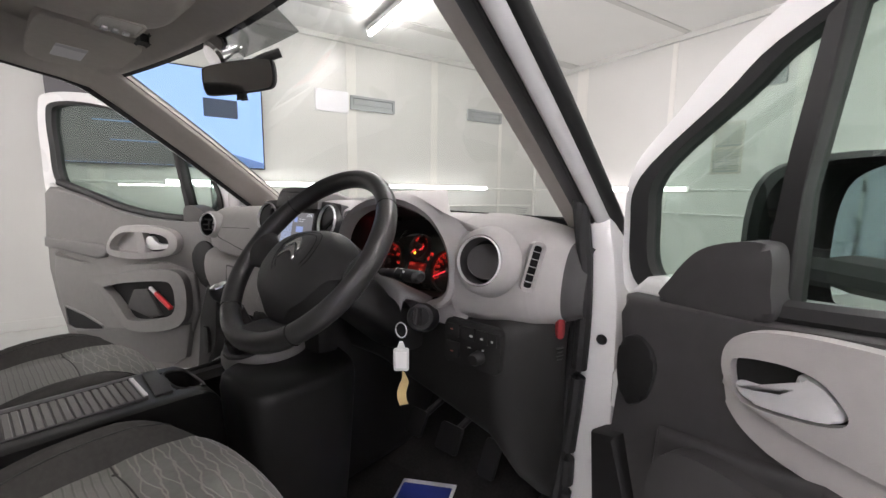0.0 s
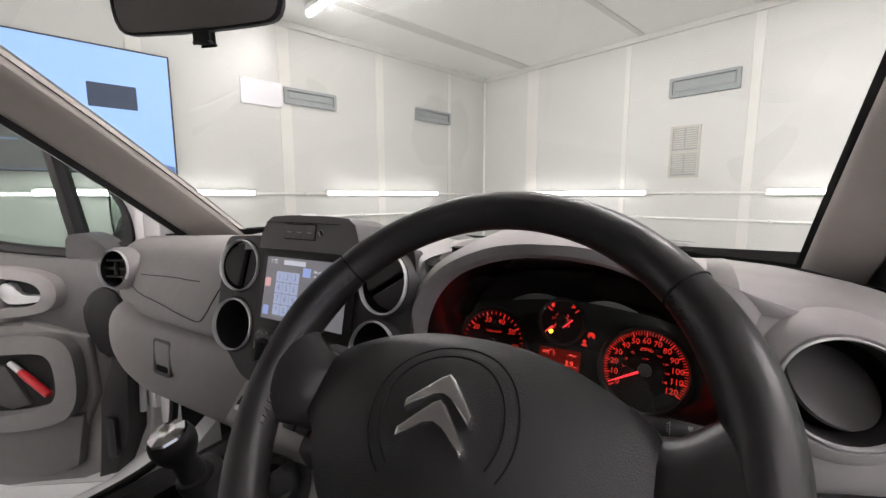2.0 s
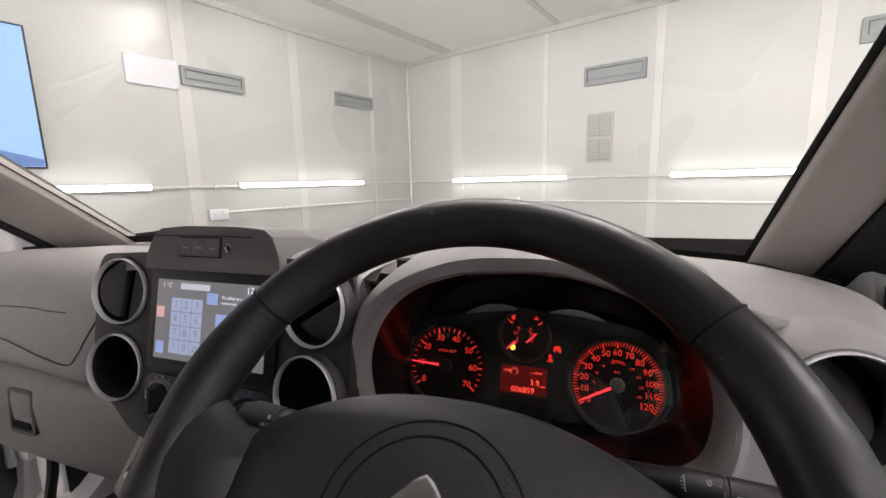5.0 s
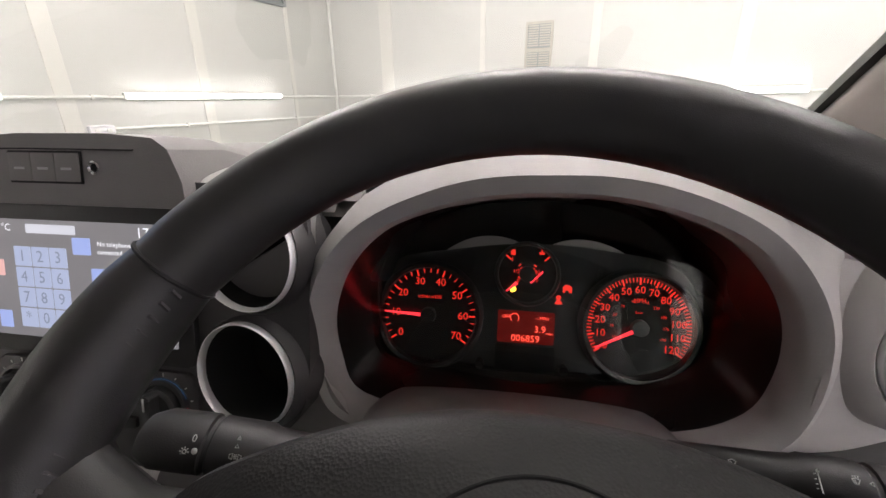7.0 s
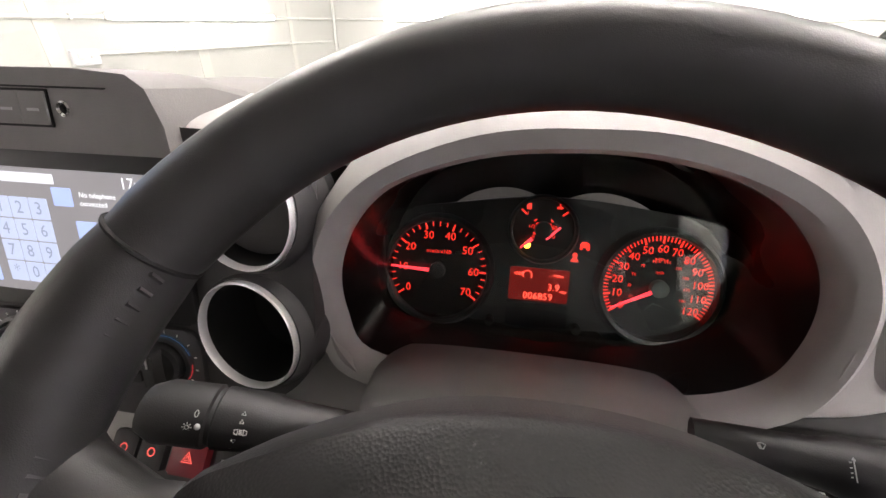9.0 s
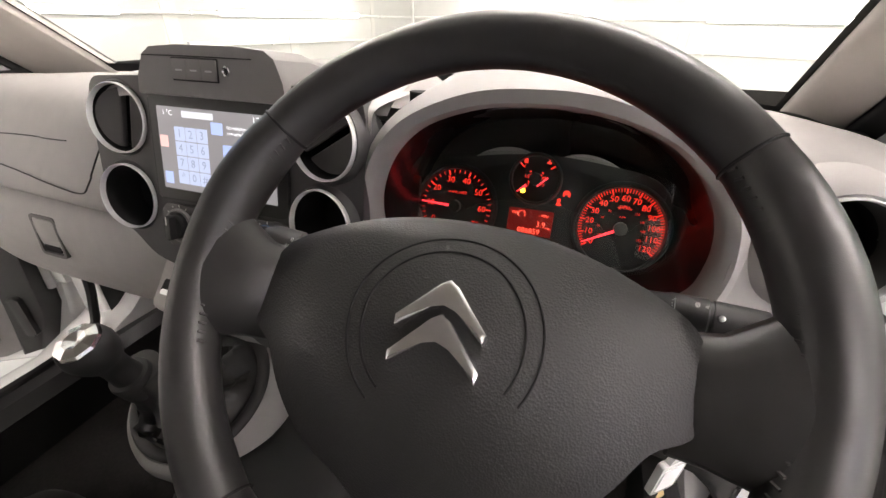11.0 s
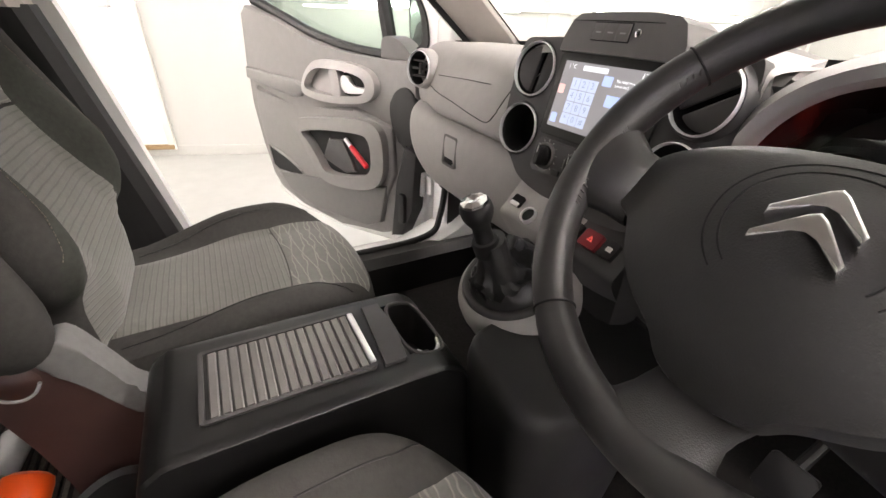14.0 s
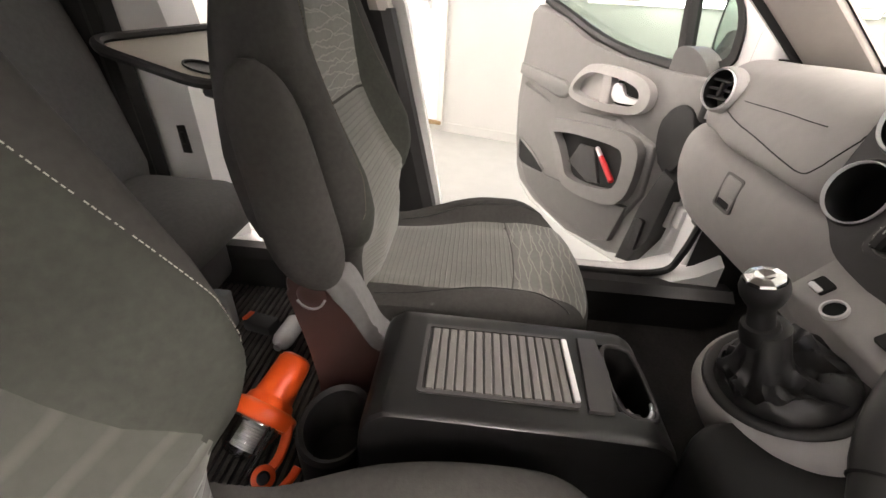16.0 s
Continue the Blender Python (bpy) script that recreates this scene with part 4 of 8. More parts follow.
    if drv:
        hi = [(p[0], p[1]) for p in curve([(*q, 0) for q in ((0.302, 0.903), (0.314, 0.914), (0.308, 0.929), (0.288, 0.947), (0.262, 0.953), (0.235, 0.951), (0.208, 0.945), (0.200, 0.936), (0.203, 0.913), (0.211, 0.896), (0.225, 0.890), (0.265, 0.893))], 4, True)]
    hb = P("handle_surround", M_DASH, "pale grey door handle surround", build=lambda b: ring_plate(b, ho, hi, F, -0.02, 0.021 if drv else 0.030, 0.004 if drv else 0.010))
    # driver's recess is a black sheet in place of shade behind the lever
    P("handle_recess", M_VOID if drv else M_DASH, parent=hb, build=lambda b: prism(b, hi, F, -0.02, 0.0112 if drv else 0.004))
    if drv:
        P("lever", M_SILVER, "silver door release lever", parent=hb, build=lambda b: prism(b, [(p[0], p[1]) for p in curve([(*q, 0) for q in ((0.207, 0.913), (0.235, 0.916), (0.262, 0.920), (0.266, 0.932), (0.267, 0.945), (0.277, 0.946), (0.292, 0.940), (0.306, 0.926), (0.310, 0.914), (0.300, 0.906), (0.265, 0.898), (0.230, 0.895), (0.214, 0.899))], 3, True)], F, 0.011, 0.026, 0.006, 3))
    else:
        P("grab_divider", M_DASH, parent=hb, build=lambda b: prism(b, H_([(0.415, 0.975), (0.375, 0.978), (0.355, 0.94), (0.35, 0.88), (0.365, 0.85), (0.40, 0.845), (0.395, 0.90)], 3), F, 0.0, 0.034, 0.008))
        # black sheet for the shade behind the passenger's lever
        P("lever_recess_shade", M_VOID, parent=hb, build=lambda b: prism(b, H_([(0.345, 0.945), (0.26, 0.950), (0.192, 0.935), (0.186, 0.905), (0.25, 0.876), (0.345, 0.872)], 3), F, 0.0, 0.010))
        P("lever", M_SILVER, "silver door release lever", parent=hb, build=lambda b: prism(b, H_([(0.348, 0.934), (0.318, 0.938), (0.302, 0.926), (0.288, 0.909), (0.235, 0.906), (0.196, 0.910), (0.193, 0.898), (0.25, 0.886), (0.31, 0.880), (0.344, 0.886), (0.353, 0.905)], 4), F, 0.008, 0.026, 0.006, 3))
    # hinge-side details
    SF = Frame(F.at(0.022, 0.38, 0.0) if drv else F.at(0, 0, 0), d, (0, 0, 1))
    if SF.w.dot(n) < 0:
        SF.w = -SF.w
    if drv:
        SF.u, SF.v = SF.u * 0.55, SF.v * 0.58
    P("loudspeaker_cover", M_BLACK, build=lambda b: prism(b, [(p[0], p[1]) for p in curve([(0.10, 0.90, 0), (0.115, 0.84, 0), (0.09, 0.76, 0), (0.03, 0.72, 0), (-0.005, 0.80, 0), (0.0, 0.90, 0), (0.05, 0.93, 0)], 4, True)], SF, -0.02, 0.008, 0.006, 2))
    P("hinge_edge_strip", M_BLACK, build=lambda b: prism(b, [(0.115, 0.36), (0.055, 0.38), (0.0, 0.50), (-0.02, 0.72), (0.035, 0.74), (0.075, 0.60)], F, -0.05, 0.022, 0.01))
    P("edge_box", M_BLACK, build=lambda b: prism(b, rrect(0.045, 0.50, 0.03, 0.12, 0.008), F, 0.0, 0.035, 0.006))
    P("panel_screw", M_BLACK, build=lambda b: lathe(b, ((0, 0.024), (0.006, 0.024), (0.009, 0.019)), Frame(F.at(0.96, 0.79), d * side * -1, (0, 0, 1)), 12))
    mc = [(p[0], p[1]) for p in curve([(0.178, 0.99, 0), (0.186, 1.04, 0), (0.182, 1.075, 0), (0.155, 1.092, 0), (0.11, 1.09, 0), (0.06, 1.068, 0), (0.015, 1.03, 0), (-0.015, 0.992, 0), (0.08, 0.985, 0)], 8, True)]
    if drv:
        mc = [(p[0], p[1]) for p in curve([(0.068, 0.978, 0), (0.088, 1.022, 0), (0.119, 1.062, 0), (0.152, 1.079, 0), (0.195, 1.086, 0), (0.212, 1.075, 0), (0.216, 1.03, 0), (0.214, 0.985, 0), (0.14, 0.972, 0)], 8, True)]
    else:
        mc = [(0.10 + (x - 0.10) * 0.80, 1.0 + (z - 1.0) * 0.82) for x, z in mc]
    P("mirror_cover", M_ANTH if drv else M_TOP, "dark grey cover inside the door mirror", build=lambda b: prism(b, mc, F, -0.08, -0.012, 0.010, 3))
    # outside mirror
    mo_ = F.at(0.285, 1.085, -0.205) if side > 0 else F.at(0.16, 1.15, -0.235)
    MF = Frame(mo_, d, (0, 0, 1))
    if MF.w.dot(n) < 0:
        MF = Frame(mo_, -d, (0, 0, 1))
    if drv:
        MF = Frame(mo_, (1, 0.20, 0), (0, 0, 1))
    mo = [(p[0], p[1]) for p in curve([(-0.085, -0.10, 0), (-0.09, 0.06, 0), (-0.06, 0.12, 0), (0.02, 0.13, 0), (0.08, 0.10, 0), (0.09, -0.06, 0), (0.06, -0.115, 0), (-0.03, -0.125, 0)], 4, True)]
    if drv:
        mo = [(x * 1.65 - 0.025, z * 0.92) for x, z in mo]
    P("mirror_arm", M_BLACK, build=lambda b: tube(b, [F.at(0.10, 1.03, -0.09), F.at(0.13, 1.05, -0.16), mo_ + V((0, 0, -0.05)) + n * 0.015], 0.028, 10))
    mh = P("mirror_housing", M_BLACK, "black outside mirror housing", build=lambda b: loft(b, [[MF.at(x * k, y * k, h) for x, y in mo] for k, h in ((0.93, 0.0), (1.0, -0.005), (1.02, -0.03), (0.9, -0.07), (0.5, -0.10), (0.05, -0.105))], closed=True))
    P("mirror_glass", M_MIRROR, parent=mh, build=lambda b: prism(b, [(x * 0.72 + 0.045, y * 0.90) if drv else (x * 0.92, y * 0.92) for x, y in mo], MF, -0.01, 0.001 if drv else -0.004))
    return door, F


front_door("car_door", -1, (-0.85, 0.022), 67, "open white passenger door with grey moulded inner panel")
front_door("car_door", 1, (0.781, 0.051), 67, "open white driver's door with grey moulded inner panel")

# ---- dashboard ----
dash = thing("dashboard", None, None, "grey moulded dashboard with round silver-rimmed air vents", "dashboard")
LOOSE = ((0.15, 1.095), (0.11, 1.085), (0.085, 1.06), (0.08, 1.0), (0.07, 0.95), (0.02, 0.885), (0.04, 0.875))
DASH = [
    (-0.76, 0.14, 1.05, 0.08, 1.055, 0.05, 1.04, 0.04, 1.0, 0.04, 0.95, 0.05, 0.92, 0.07, 0.91),
    (-0.66, 0.12, 1.075, 0.02, 1.08, -0.03, 1.06, -0.05, 1.02, -0.055, 0.97, -0.05, 0.935, -0.03, 0.92),
    (-0.45, 0.12, 1.085, 0.03, 1.088, -0.025, 1.068, -0.06, 1.02, -0.088, 0.97, -0.098, 0.94, -0.08, 0.925),
    (-0.22, 0.12, 1.09, 0.03, 1.092, -0.035, 1.075, -0.078, 1.03, -0.105, 0.975, -0.113, 0.945, -0.095, 0.93),
    (-0.12, 0.12, 1.09, 0.05, 1.09, -0.01, 1.07, -0.05, 1.03, -0.075, 0.97, -0.085, 0.94, -0.07, 0.93),
    (0.12, 0.12, 1.10, 0.05, 1.10, -0.01, 1.085, -0.05, 1.04, -0.07, 0.97, -0.08, 0.92, -0.06, 0.905),
    (0.196, 0.12, 1.11, 0.03, 1.11, -0.03, 1.09, -0.06, 1.04, -0.075, 0.97, -0.085, 0.915, -0.06, 0.895),
    (0.204, *[c for p in LOOSE for c in p]),
    (0.515, *[c for p in LOOSE for c in p]),
    (0.532, 0.12, 1.100, 0.02, 1.103, -0.052, 1.086, -0.088, 1.04, -0.096, 0.985, -0.078, 0.928, -0.035, 0.895),
    (0.60, 0.12, 1.095, 0.02, 1.099, -0.052, 1.083, -0.082, 1.03, -0.084, 0.975, -0.062, 0.922, -0.02, 0.893),
    (0.675, 0.12, 1.08, 0.03, 1.084, -0.022, 1.066, -0.048, 1.03, -0.056, 0.975, -0.036, 0.928, 0.0, 0.902),
    (0.73, 0.16, 1.05, 0.11, 1.05, 0.07, 1.035, 0.05, 1.0, 0.04, 0.96, 0.04, 0.93, 0.06, 0.915),
]


def dash_row(x):
    v = lerp(DASH, x)
    if x > 0.532:
        v = [sum(np.interp(min(x + d, 0.73), [r[0] for r in DASH], [r[i] for r in DASH]) for d in (-0.0, 0.012, 0.024)) / 3 for i in range(1, 15)]
    return curve([V((x, v[2 * i], v[2 * i + 1])) for i in range(7)], 9)


def dash_y(x, z):
    """Depth of the dashboard's front skin at a height."""
    row = dash_row(x)
    return min((p.y for p in row if abs(p.z - z) < 0.02), default=-0.05)


xs = sorted({round(-0.76 + 1.49 * i / 200, 4) for i in range(201)} | {0.196, 0.204, 0.515, 0.532} | {round(0.655 + 0.0015 * i, 4) for i in range(29)})
bm = bmesh.new()
loft(bm, [dash_row(x) for x in xs if x < 0.702])
cut = [f for f in bm.faces for c, r in ((V((-0.607, -0.083, 1.02)), 0.041), (V((0.597, -0.083, 1.029)), 0.046)) if (f.calc_center_median() - c).length < r]
cut += [f for f in bm.faces if abs(f.calc_center_median().x - 0.013) < 0.192 and 0.925 < f.calc_center_median().z < 1.085 and f.calc_center_median().y < 0.05]
VF = Frame((0.677, -0.052, 1.022), (0.85, 0.72, -0.30), (0.19, 0.25, 1))  # slotted window vent at the driver's end
for f in bm.faces:
    q = f.calc_center_median() - VF.o
    if abs(q.dot(VF.u)) < 0.0085 and abs(q.dot(VF.v)) < 0.0385 and q.y < 0.06:
        cut.append(f)
bmesh.ops.delete(bm, geom=list(set(cut)), context="FACES")
part("fascia", bm, M_DASH, dash, "grey soft plastic fascia")
bm = bmesh.new()
loft(bm, [dash_row(x) for x in [x for x in xs if x < 0.702][-1:] + [x for x in xs if x >= 0.702]])
part("end_cap", bm, M_ANTH, dash, "dark plastic end of the dashboard")
bm = bmesh.new()
loft(bm, [[V((x, lerp(DASH, x)[0] + 0.002, lerp(DASH, x)[1] - 0.001)), V((x, 0.17, 1.068)), V((x * 0.97, 0.24, 1.066)), V((x * 0.97, max(0.3, ws(max(-0.63, min(0.63, x * 0.97)), 0).y + 0.03), 1.062))] for x in xs])
part("top_shelf", bm, M_TOP, dash, "dark dash top under the windscreen")
# raised crown in front of the screen pod and over the middle
bm = bmesh.new()
rows = []
for i in range(21):
    k = -1 + 2 * i / 20
    x = 0.05 + 0.16 * k
    h = 0.042 * (1 - abs(k) ** 2.6)
    rows.append([V((x, -0.01, 1.075)), V((x, 0.03, 1.085 + h * 0.75)), V((x, 0.10, 1.085 + h)), V((x, 0.18, 1.08 + h * 0.8)), V((x, 0.30, 1.062))])
loft(bm, rows)
part("crown", bm, M_TOP, dash)

# airbag pad lines, glovebox
bm = bmesh.new()
seam = curve([(-0.56, 0.984, 0), (-0.42, 0.974, 0), (-0.29, 0.964, 0), (-0.247, 0.962, 0), (-0.226, 0.969, 0), (-0.214, 0.990, 0), (-0.203, 1.03, 0), (-0.196, 1.068, 0)], 8)
tube(bm, [V((p.x, dash_y(p.x, p.y) - 0.0002, p.y)) for p in seam], 0.0011, 6)
tube(bm, [V((x, dash_y(x, 1.021) - 0.0012, 1.013 + 0.015 * (x + 0.526) / 0.26)) for x in [-0.526 + 0.262 * i / 20 for i in range(21)]], 0.0009, 6)
part("pad_joint", bm, M_BLACK, dash)
bm = bmesh.new()
rows = []
for i in range(31):
    x = -0.72 + 0.60 * i / 30
    e = min(1, (x + 0.72) / 0.14)
    e = 1 - (1 - e) ** 2
    f = 0.055 * (1 - e)
    rows.append(curve([V((x, -0.05 + f, 0.932)), V((x, -0.088 + f, 0.915)), V((x, -0.102 + f, 0.88)), V((x, -0.098 + f, 0.82)), V((x, -0.07 + f, 0.755)), V((x, -0.02 + f, 0.70)), V((x, 0.08, 0.675))], 4))
loft(bm, rows)
glove = part("glovebox", bm, M_DASH, dash, "grey glovebox lid")
GF = Frame((-0.395, -0.1015, 0.862), (1, 0, 0), (0, 0.08, 1))
bm = bmesh.new()
ring_plate(bm, rrect(0, 0, 0.062, 0.072, 0.008), rrect(0, 0, 0.052, 0.062, 0.006), GF, -0.01, 0.002)
part("latch_frame", bm, M_TOP, glove)
bm = bmesh.new()
prism(bm, rrect(0.004, 0.012, 0.046, 0.036, 0.005), GF, -0.01, 0.003, 0.002)
part("latch", bm, M_DASH, glove)
bm = bmesh.new()
# black sheet for the shade in the finger hollow under the latch
prism(bm, rrect(-0.004, -0.018, 0.04, 0.024, 0.006), GF, -0.012, -0.001)
part("latch_hollow_shade", bm, M_VOID, glove)

# driver's knee panel and switch panel
bm = bmesh.new()
rows = []
for i in range(21):
    x = 0.19 + 0.512 * i / 20
    kz = 0.45 + 0.55 * min(1.0, max(0.0, (x - 0.30) / 0.33))
    wrap = 0.125 * max(0.0, (x - 0.615) / 0.09) ** 2
    kb = 0.16 * max(0.0, (x - 0.615) / 0.09)
    rows.append(curve([V((x, -0.02 + wrap, 0.935)), V((x, -0.060 + wrap, 0.905)), V((x, -0.072 + wrap, 0.87)), V((x, -0.072 + wrap, 0.82 - kb * 0.3)), V((x, -0.062 + wrap, 0.82 - 0.085 * kz - kb * 0.7)), V((x, -0.045 + wrap, 0.82 - 0.14 * kz - kb)), V((x, 0.06 + wrap, 0.80 - 0.15 * kz - kb))], 4))
loft(bm, rows)
M_KNEE = mat("black_knee_plastic", (0.016, 0.0155, 0.015), 0.55, 0, 0.10, 30, 0.15, 900, spec=0.3)
part("knee_panel", bm, M_KNEE, dash, "black knee panel under the steering column")
SF = Frame((0.575, -0.0795, 0.868), (1, 0.0, 0), (0, 0.03, 1))
bm = bmesh.new()
prism(bm, rrect(0, 0, 0.125, 0.085, 0.014), SF, -0.01, 0.004, 0.003)
sp = part("switch_panel", bm, M_KNEE, dash, "black switch panel with small white symbols")
for x, y, w, h in ((-0.04, 0.022, 0.03, 0.024), (-0.005, 0.022, 0.03, 0.024), (0.025, 0.022, 0.026, 0.024), (0.048, 0.022, 0.016, 0.024), (-0.04, -0.015, 0.03, 0.03)):
    bm = bmesh.new()
    prism(bm, rrect(x, y, w, h, 0.003), SF, 0.002, 0.008, 0.0015)
    part("button", bm, M_KNEE, sp)
bm = bmesh.new()
lathe(bm, ((0, 0.024), (0.009, 0.024), (0.0115, 0.02), (0.013, 0.004)), Frame(SF.at(0.02, -0.016), SF.u, SF.v), 18)
part("mirror_knob", bm, M_KNEE, sp)
M_MARK = mat("white_print", (0.55, 0.55, 0.53), 0.6)
M_MARKRED = mat("red_print", (0.30, 0.09, 0.07), 0.6)
for x, y, w, h, m in ((0.003, 0.02, 0.009, 0.006, M_MARK), (0.026, 0.02, 0.007, 0.006, M_MARK), (0.048, 0.02, 0.005, 0.006, M_MARK), (0.0, -0.002, 0.008, 0.003, M_MARK), (0.03, 0.0, 0.006, 0.004, M_MARK), (0.018, -0.03, 0.006, 0.003, M_MARK), (-0.042, 0.024, 0.008, 0.004, M_MARKRED), (-0.04, -0.018, 0.008, 0.004, M_MARKRED)):
    bm = bmesh.new()
    prism(bm, rrect(x, y, w * 0.75, h * 0.6, 0.0008), SF, 0.0075, 0.0088)
    part("printed_mark", bm, m, sp)
bm = bmesh.new()
STK = Frame((0.694, 0.029, 0.893), (0.37, 0.93, 0), (0, 0, 1))
prism(bm, rrect(-0.002, 0.010, 0.016, 0.042, 0.007), STK, -0.002, 0.006, 0.001)
part("warning_sticker", bm, mat("red_sticker_paper", (0.24, 0.022, 0.026), 0.6, 0, 0.25, 220), dash, "small red warning sticker")
for i in range(4):
    bm = bmesh.new()
    prism(bm, rrect(0.0, -0.030 - 0.007 * i, 0.016 - 0.004 * (i % 2), 0.0024, 0.0008), STK, -0.002, 0.004)
    part("printed_mark", bm, M_ANTH, dash)


# round air vents
M_VANE = mat("charcoal_vane_plastic", (0.075, 0.072, 0.070), 0.45, 0, 0.08, 40, 0.1, 900, spec=0.4)
def vent(center, normal, r, parent, label, slats="disc", roll=0.0):
    w = V(normal).normalized()
    u = V((0, 0, 1)).cross(w).normalized()
    fr = Frame(center, u, w.cross(u))
    b = bmesh.new()
    lathe(b, ((r * 1.50, -0.034), (r * 1.38, -0.014), (r * 1.22, -0.002), (r * 1.06, 0.002), (r, 0.0), (r * 0.965, -0.004)) if r > 0.0415 and slats == "disc" and not label else ((r * 1.16, -0.03), (r * 1.14, -0.008), (r * 1.04, 0.001), (r, 0.0), (r * 0.965, -0.004)), fr, 48)
    hous = part("vent_housing", b, M_ANTH if label else M_DASH, parent, label)
    b = bmesh.new()
    lathe(b, ((r * 1.01, -0.003), (r * 1.0, 0.0045), (r * 0.975, 0.0058), (r * 0.955, 0.004), (r * 0.945, -0.001)), fr, 48)
    part("vent_rim", b, M_SILVER, hous, "satin silver ring")
    # throat in near-black: the shade down the bore is put into its colour
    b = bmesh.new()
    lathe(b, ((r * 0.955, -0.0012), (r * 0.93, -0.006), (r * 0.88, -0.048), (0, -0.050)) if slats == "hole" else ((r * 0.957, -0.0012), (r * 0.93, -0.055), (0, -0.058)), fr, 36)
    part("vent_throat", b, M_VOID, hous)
    c, s = math.cos(roll), math.sin(roll)
    if slats == "disc" and not label:
        # one round flap, turned deep inside the bore
        b = bmesh.new()
        lathe(b, ((r * 0.953, -0.002), (r * 0.90, -0.030)), fr, 36)
        part("vent_bore", b, M_ANTH, hous)
        tip = Frame(fr.at(0, 0, -0.026), fr.u * c + fr.v * s, -fr.u * s + fr.v * c)
        tip = Frame(tip.o, tip.u, tip.v - tip.w * 0.75)
        b = bmesh.new()
        prism(b, oval(0, 0, r * 0.84, r * 0.80, 48), tip, -0.003, 0.0015, 0.001, 2)
        part("vent_flap", b, M_VANE, hous)
    elif slats == "disc":
        # round flap in two leaves, tipped about its middle line
        tip = Frame(fr.at(0, 0, -0.010), fr.u * c + fr.v * s, -fr.u * s + fr.v * c)
        tip = Frame(tip.o, tip.u, tip.v + tip.w * 0.20)
        for sg in (-1, 1):
            b = bmesh.new()
            prism(b, [(x, y) for x, y in oval(0, 0, r * 0.86, r * 0.87, 64) if sg * y > r * 0.012], tip, -0.006, 0.001 + 0.0015 * sg, 0.0022, 2)
            part("vent_flap", b, M_VANE if label else M_BLACK, hous)
    elif slats == "bars":
        for k in (-0.45, -0.02, 0.42):
            half = r * 0.86 * math.sqrt(1 - k * k)
            b = bmesh.new()
            prism(b, [(-half, k * r - 0.0025), (half, k * r - 0.0025), (half, k * r + 0.0025), (-half, k * r + 0.0025)], fr, -0.028, -0.008, 0.001, 1)
            part("vent_vane", b, M_BLACK, hous)
        b = bmesh.new()
        box(b, (0, 0, -0.006), (0.008, r * 0.7, 0.008), fr, 0.002, 1)
        part("vent_tab", b, M_BLACK, hous)
    return hous


vent((-0.607, -0.083, 1.02), (0.30, -1, 0.12), 0.042, dash, "", "bars")
vent((0.597, -0.095, 1.029), (0.05, -1, 0.18), 0.0425, dash, "", "disc", radians(-38))
bm = bmesh.new()
ring_plate(bm, rrect(0, 0, 0.024, 0.086, 0.009), rrect(0.0, 0, 0.0145, 0.074, 0.005), VF, -0.02, 0.0015, -0.003)
sv = part("window_vent", bm, M_DASH, dash)
bm = bmesh.new()
# black sheet behind the vanes gives the slot its shade
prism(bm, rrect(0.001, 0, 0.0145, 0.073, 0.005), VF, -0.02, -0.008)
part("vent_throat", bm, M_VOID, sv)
for k in range(5):
    bm = bmesh.new()
    box(bm, (0.001, -0.026 + 0.013 * k, -0.002), (0.0145, 0.0012, 0.012), VF)
    part("vent_vane", bm, M_DASH, sv)

# centre stack
CS = Frame((0.013, -0.100, 1.03), (1, 0, 0), (0, 0.215, 0.977))
bm = bmesh.new()
stack = [(p[0], p[1]) for p in curve([(-0.198, 0.075, 0), (-0.20, 0.0, 0), (-0.19, -0.075, 0), (-0.15, -0.108, 0), (-0.105, -0.135, 0), (0.0, -0.145, 0), (0.11, -0.135, 0), (0.150, -0.108, 0), (0.181, -0.072, 0), (0.186, 0.0, 0), (0.183, 0.075, 0), (0.15, 0.088, 0), (0.0, 0.09, 0), (-0.15, 0.088, 0)], 5, True)]
VENTS = ((-0.149, 1.068, "disc", 82), (-0.148, 0.975, "hole", 0), (0.141, 1.069, "disc", 32), (0.137, 0.980, "hole", 0))
holed_plate(bm, stack, [oval(x, (z - 1.03) / 0.977, 0.0405, 0.0405, 40) for x, z, _, _ in VENTS], CS, -0.022, 0.0)
b2 = bmesh.new()
prism(b2, [(p[0], p[1]) for p in curve([(0.192, 1.05, 0), (0.196, 1.01, 0), (0.198, 0.985, 0), (0.205, 0.958, 0), (0.217, 0.936, 0), (0.230, 0.915, 0), (0.236, 0.885, 0), (0.20, 0.868, 0), (0.13, 0.872, 0), (0.13, 0.90, 0), (0.165, 0.925, 0), (0.18, 0.96, 0), (0.186, 1.02, 0)], 4, True)], Frame((0, -0.094, 0), (1, 0, 0), (0, 0, 1)), -0.05, 0.0, 0.005, 3)
part("joint_panel", b2, M_DASH, dash, "grey panel between centre stack and column", 60)
b2 = bmesh.new()
prism(b2, [(p[0], p[1]) for p in curve([(0.448, 0.926, 0), (0.475, 0.931, 0), (0.498, 0.938, 0), (0.522, 0.952, 0), (0.545, 0.955, 0), (0.545, 0.90, 0), (0.50, 0.888, 0), (0.455, 0.892, 0)], 4, True)], Frame((0, -0.068, 0), (1, 0, 0), (0, 0, 1)), -0.04, 0.0, 0.012, 3)
part("column_panel", b2, M_DASH, dash, "grey panel under the instrument hood", 60)
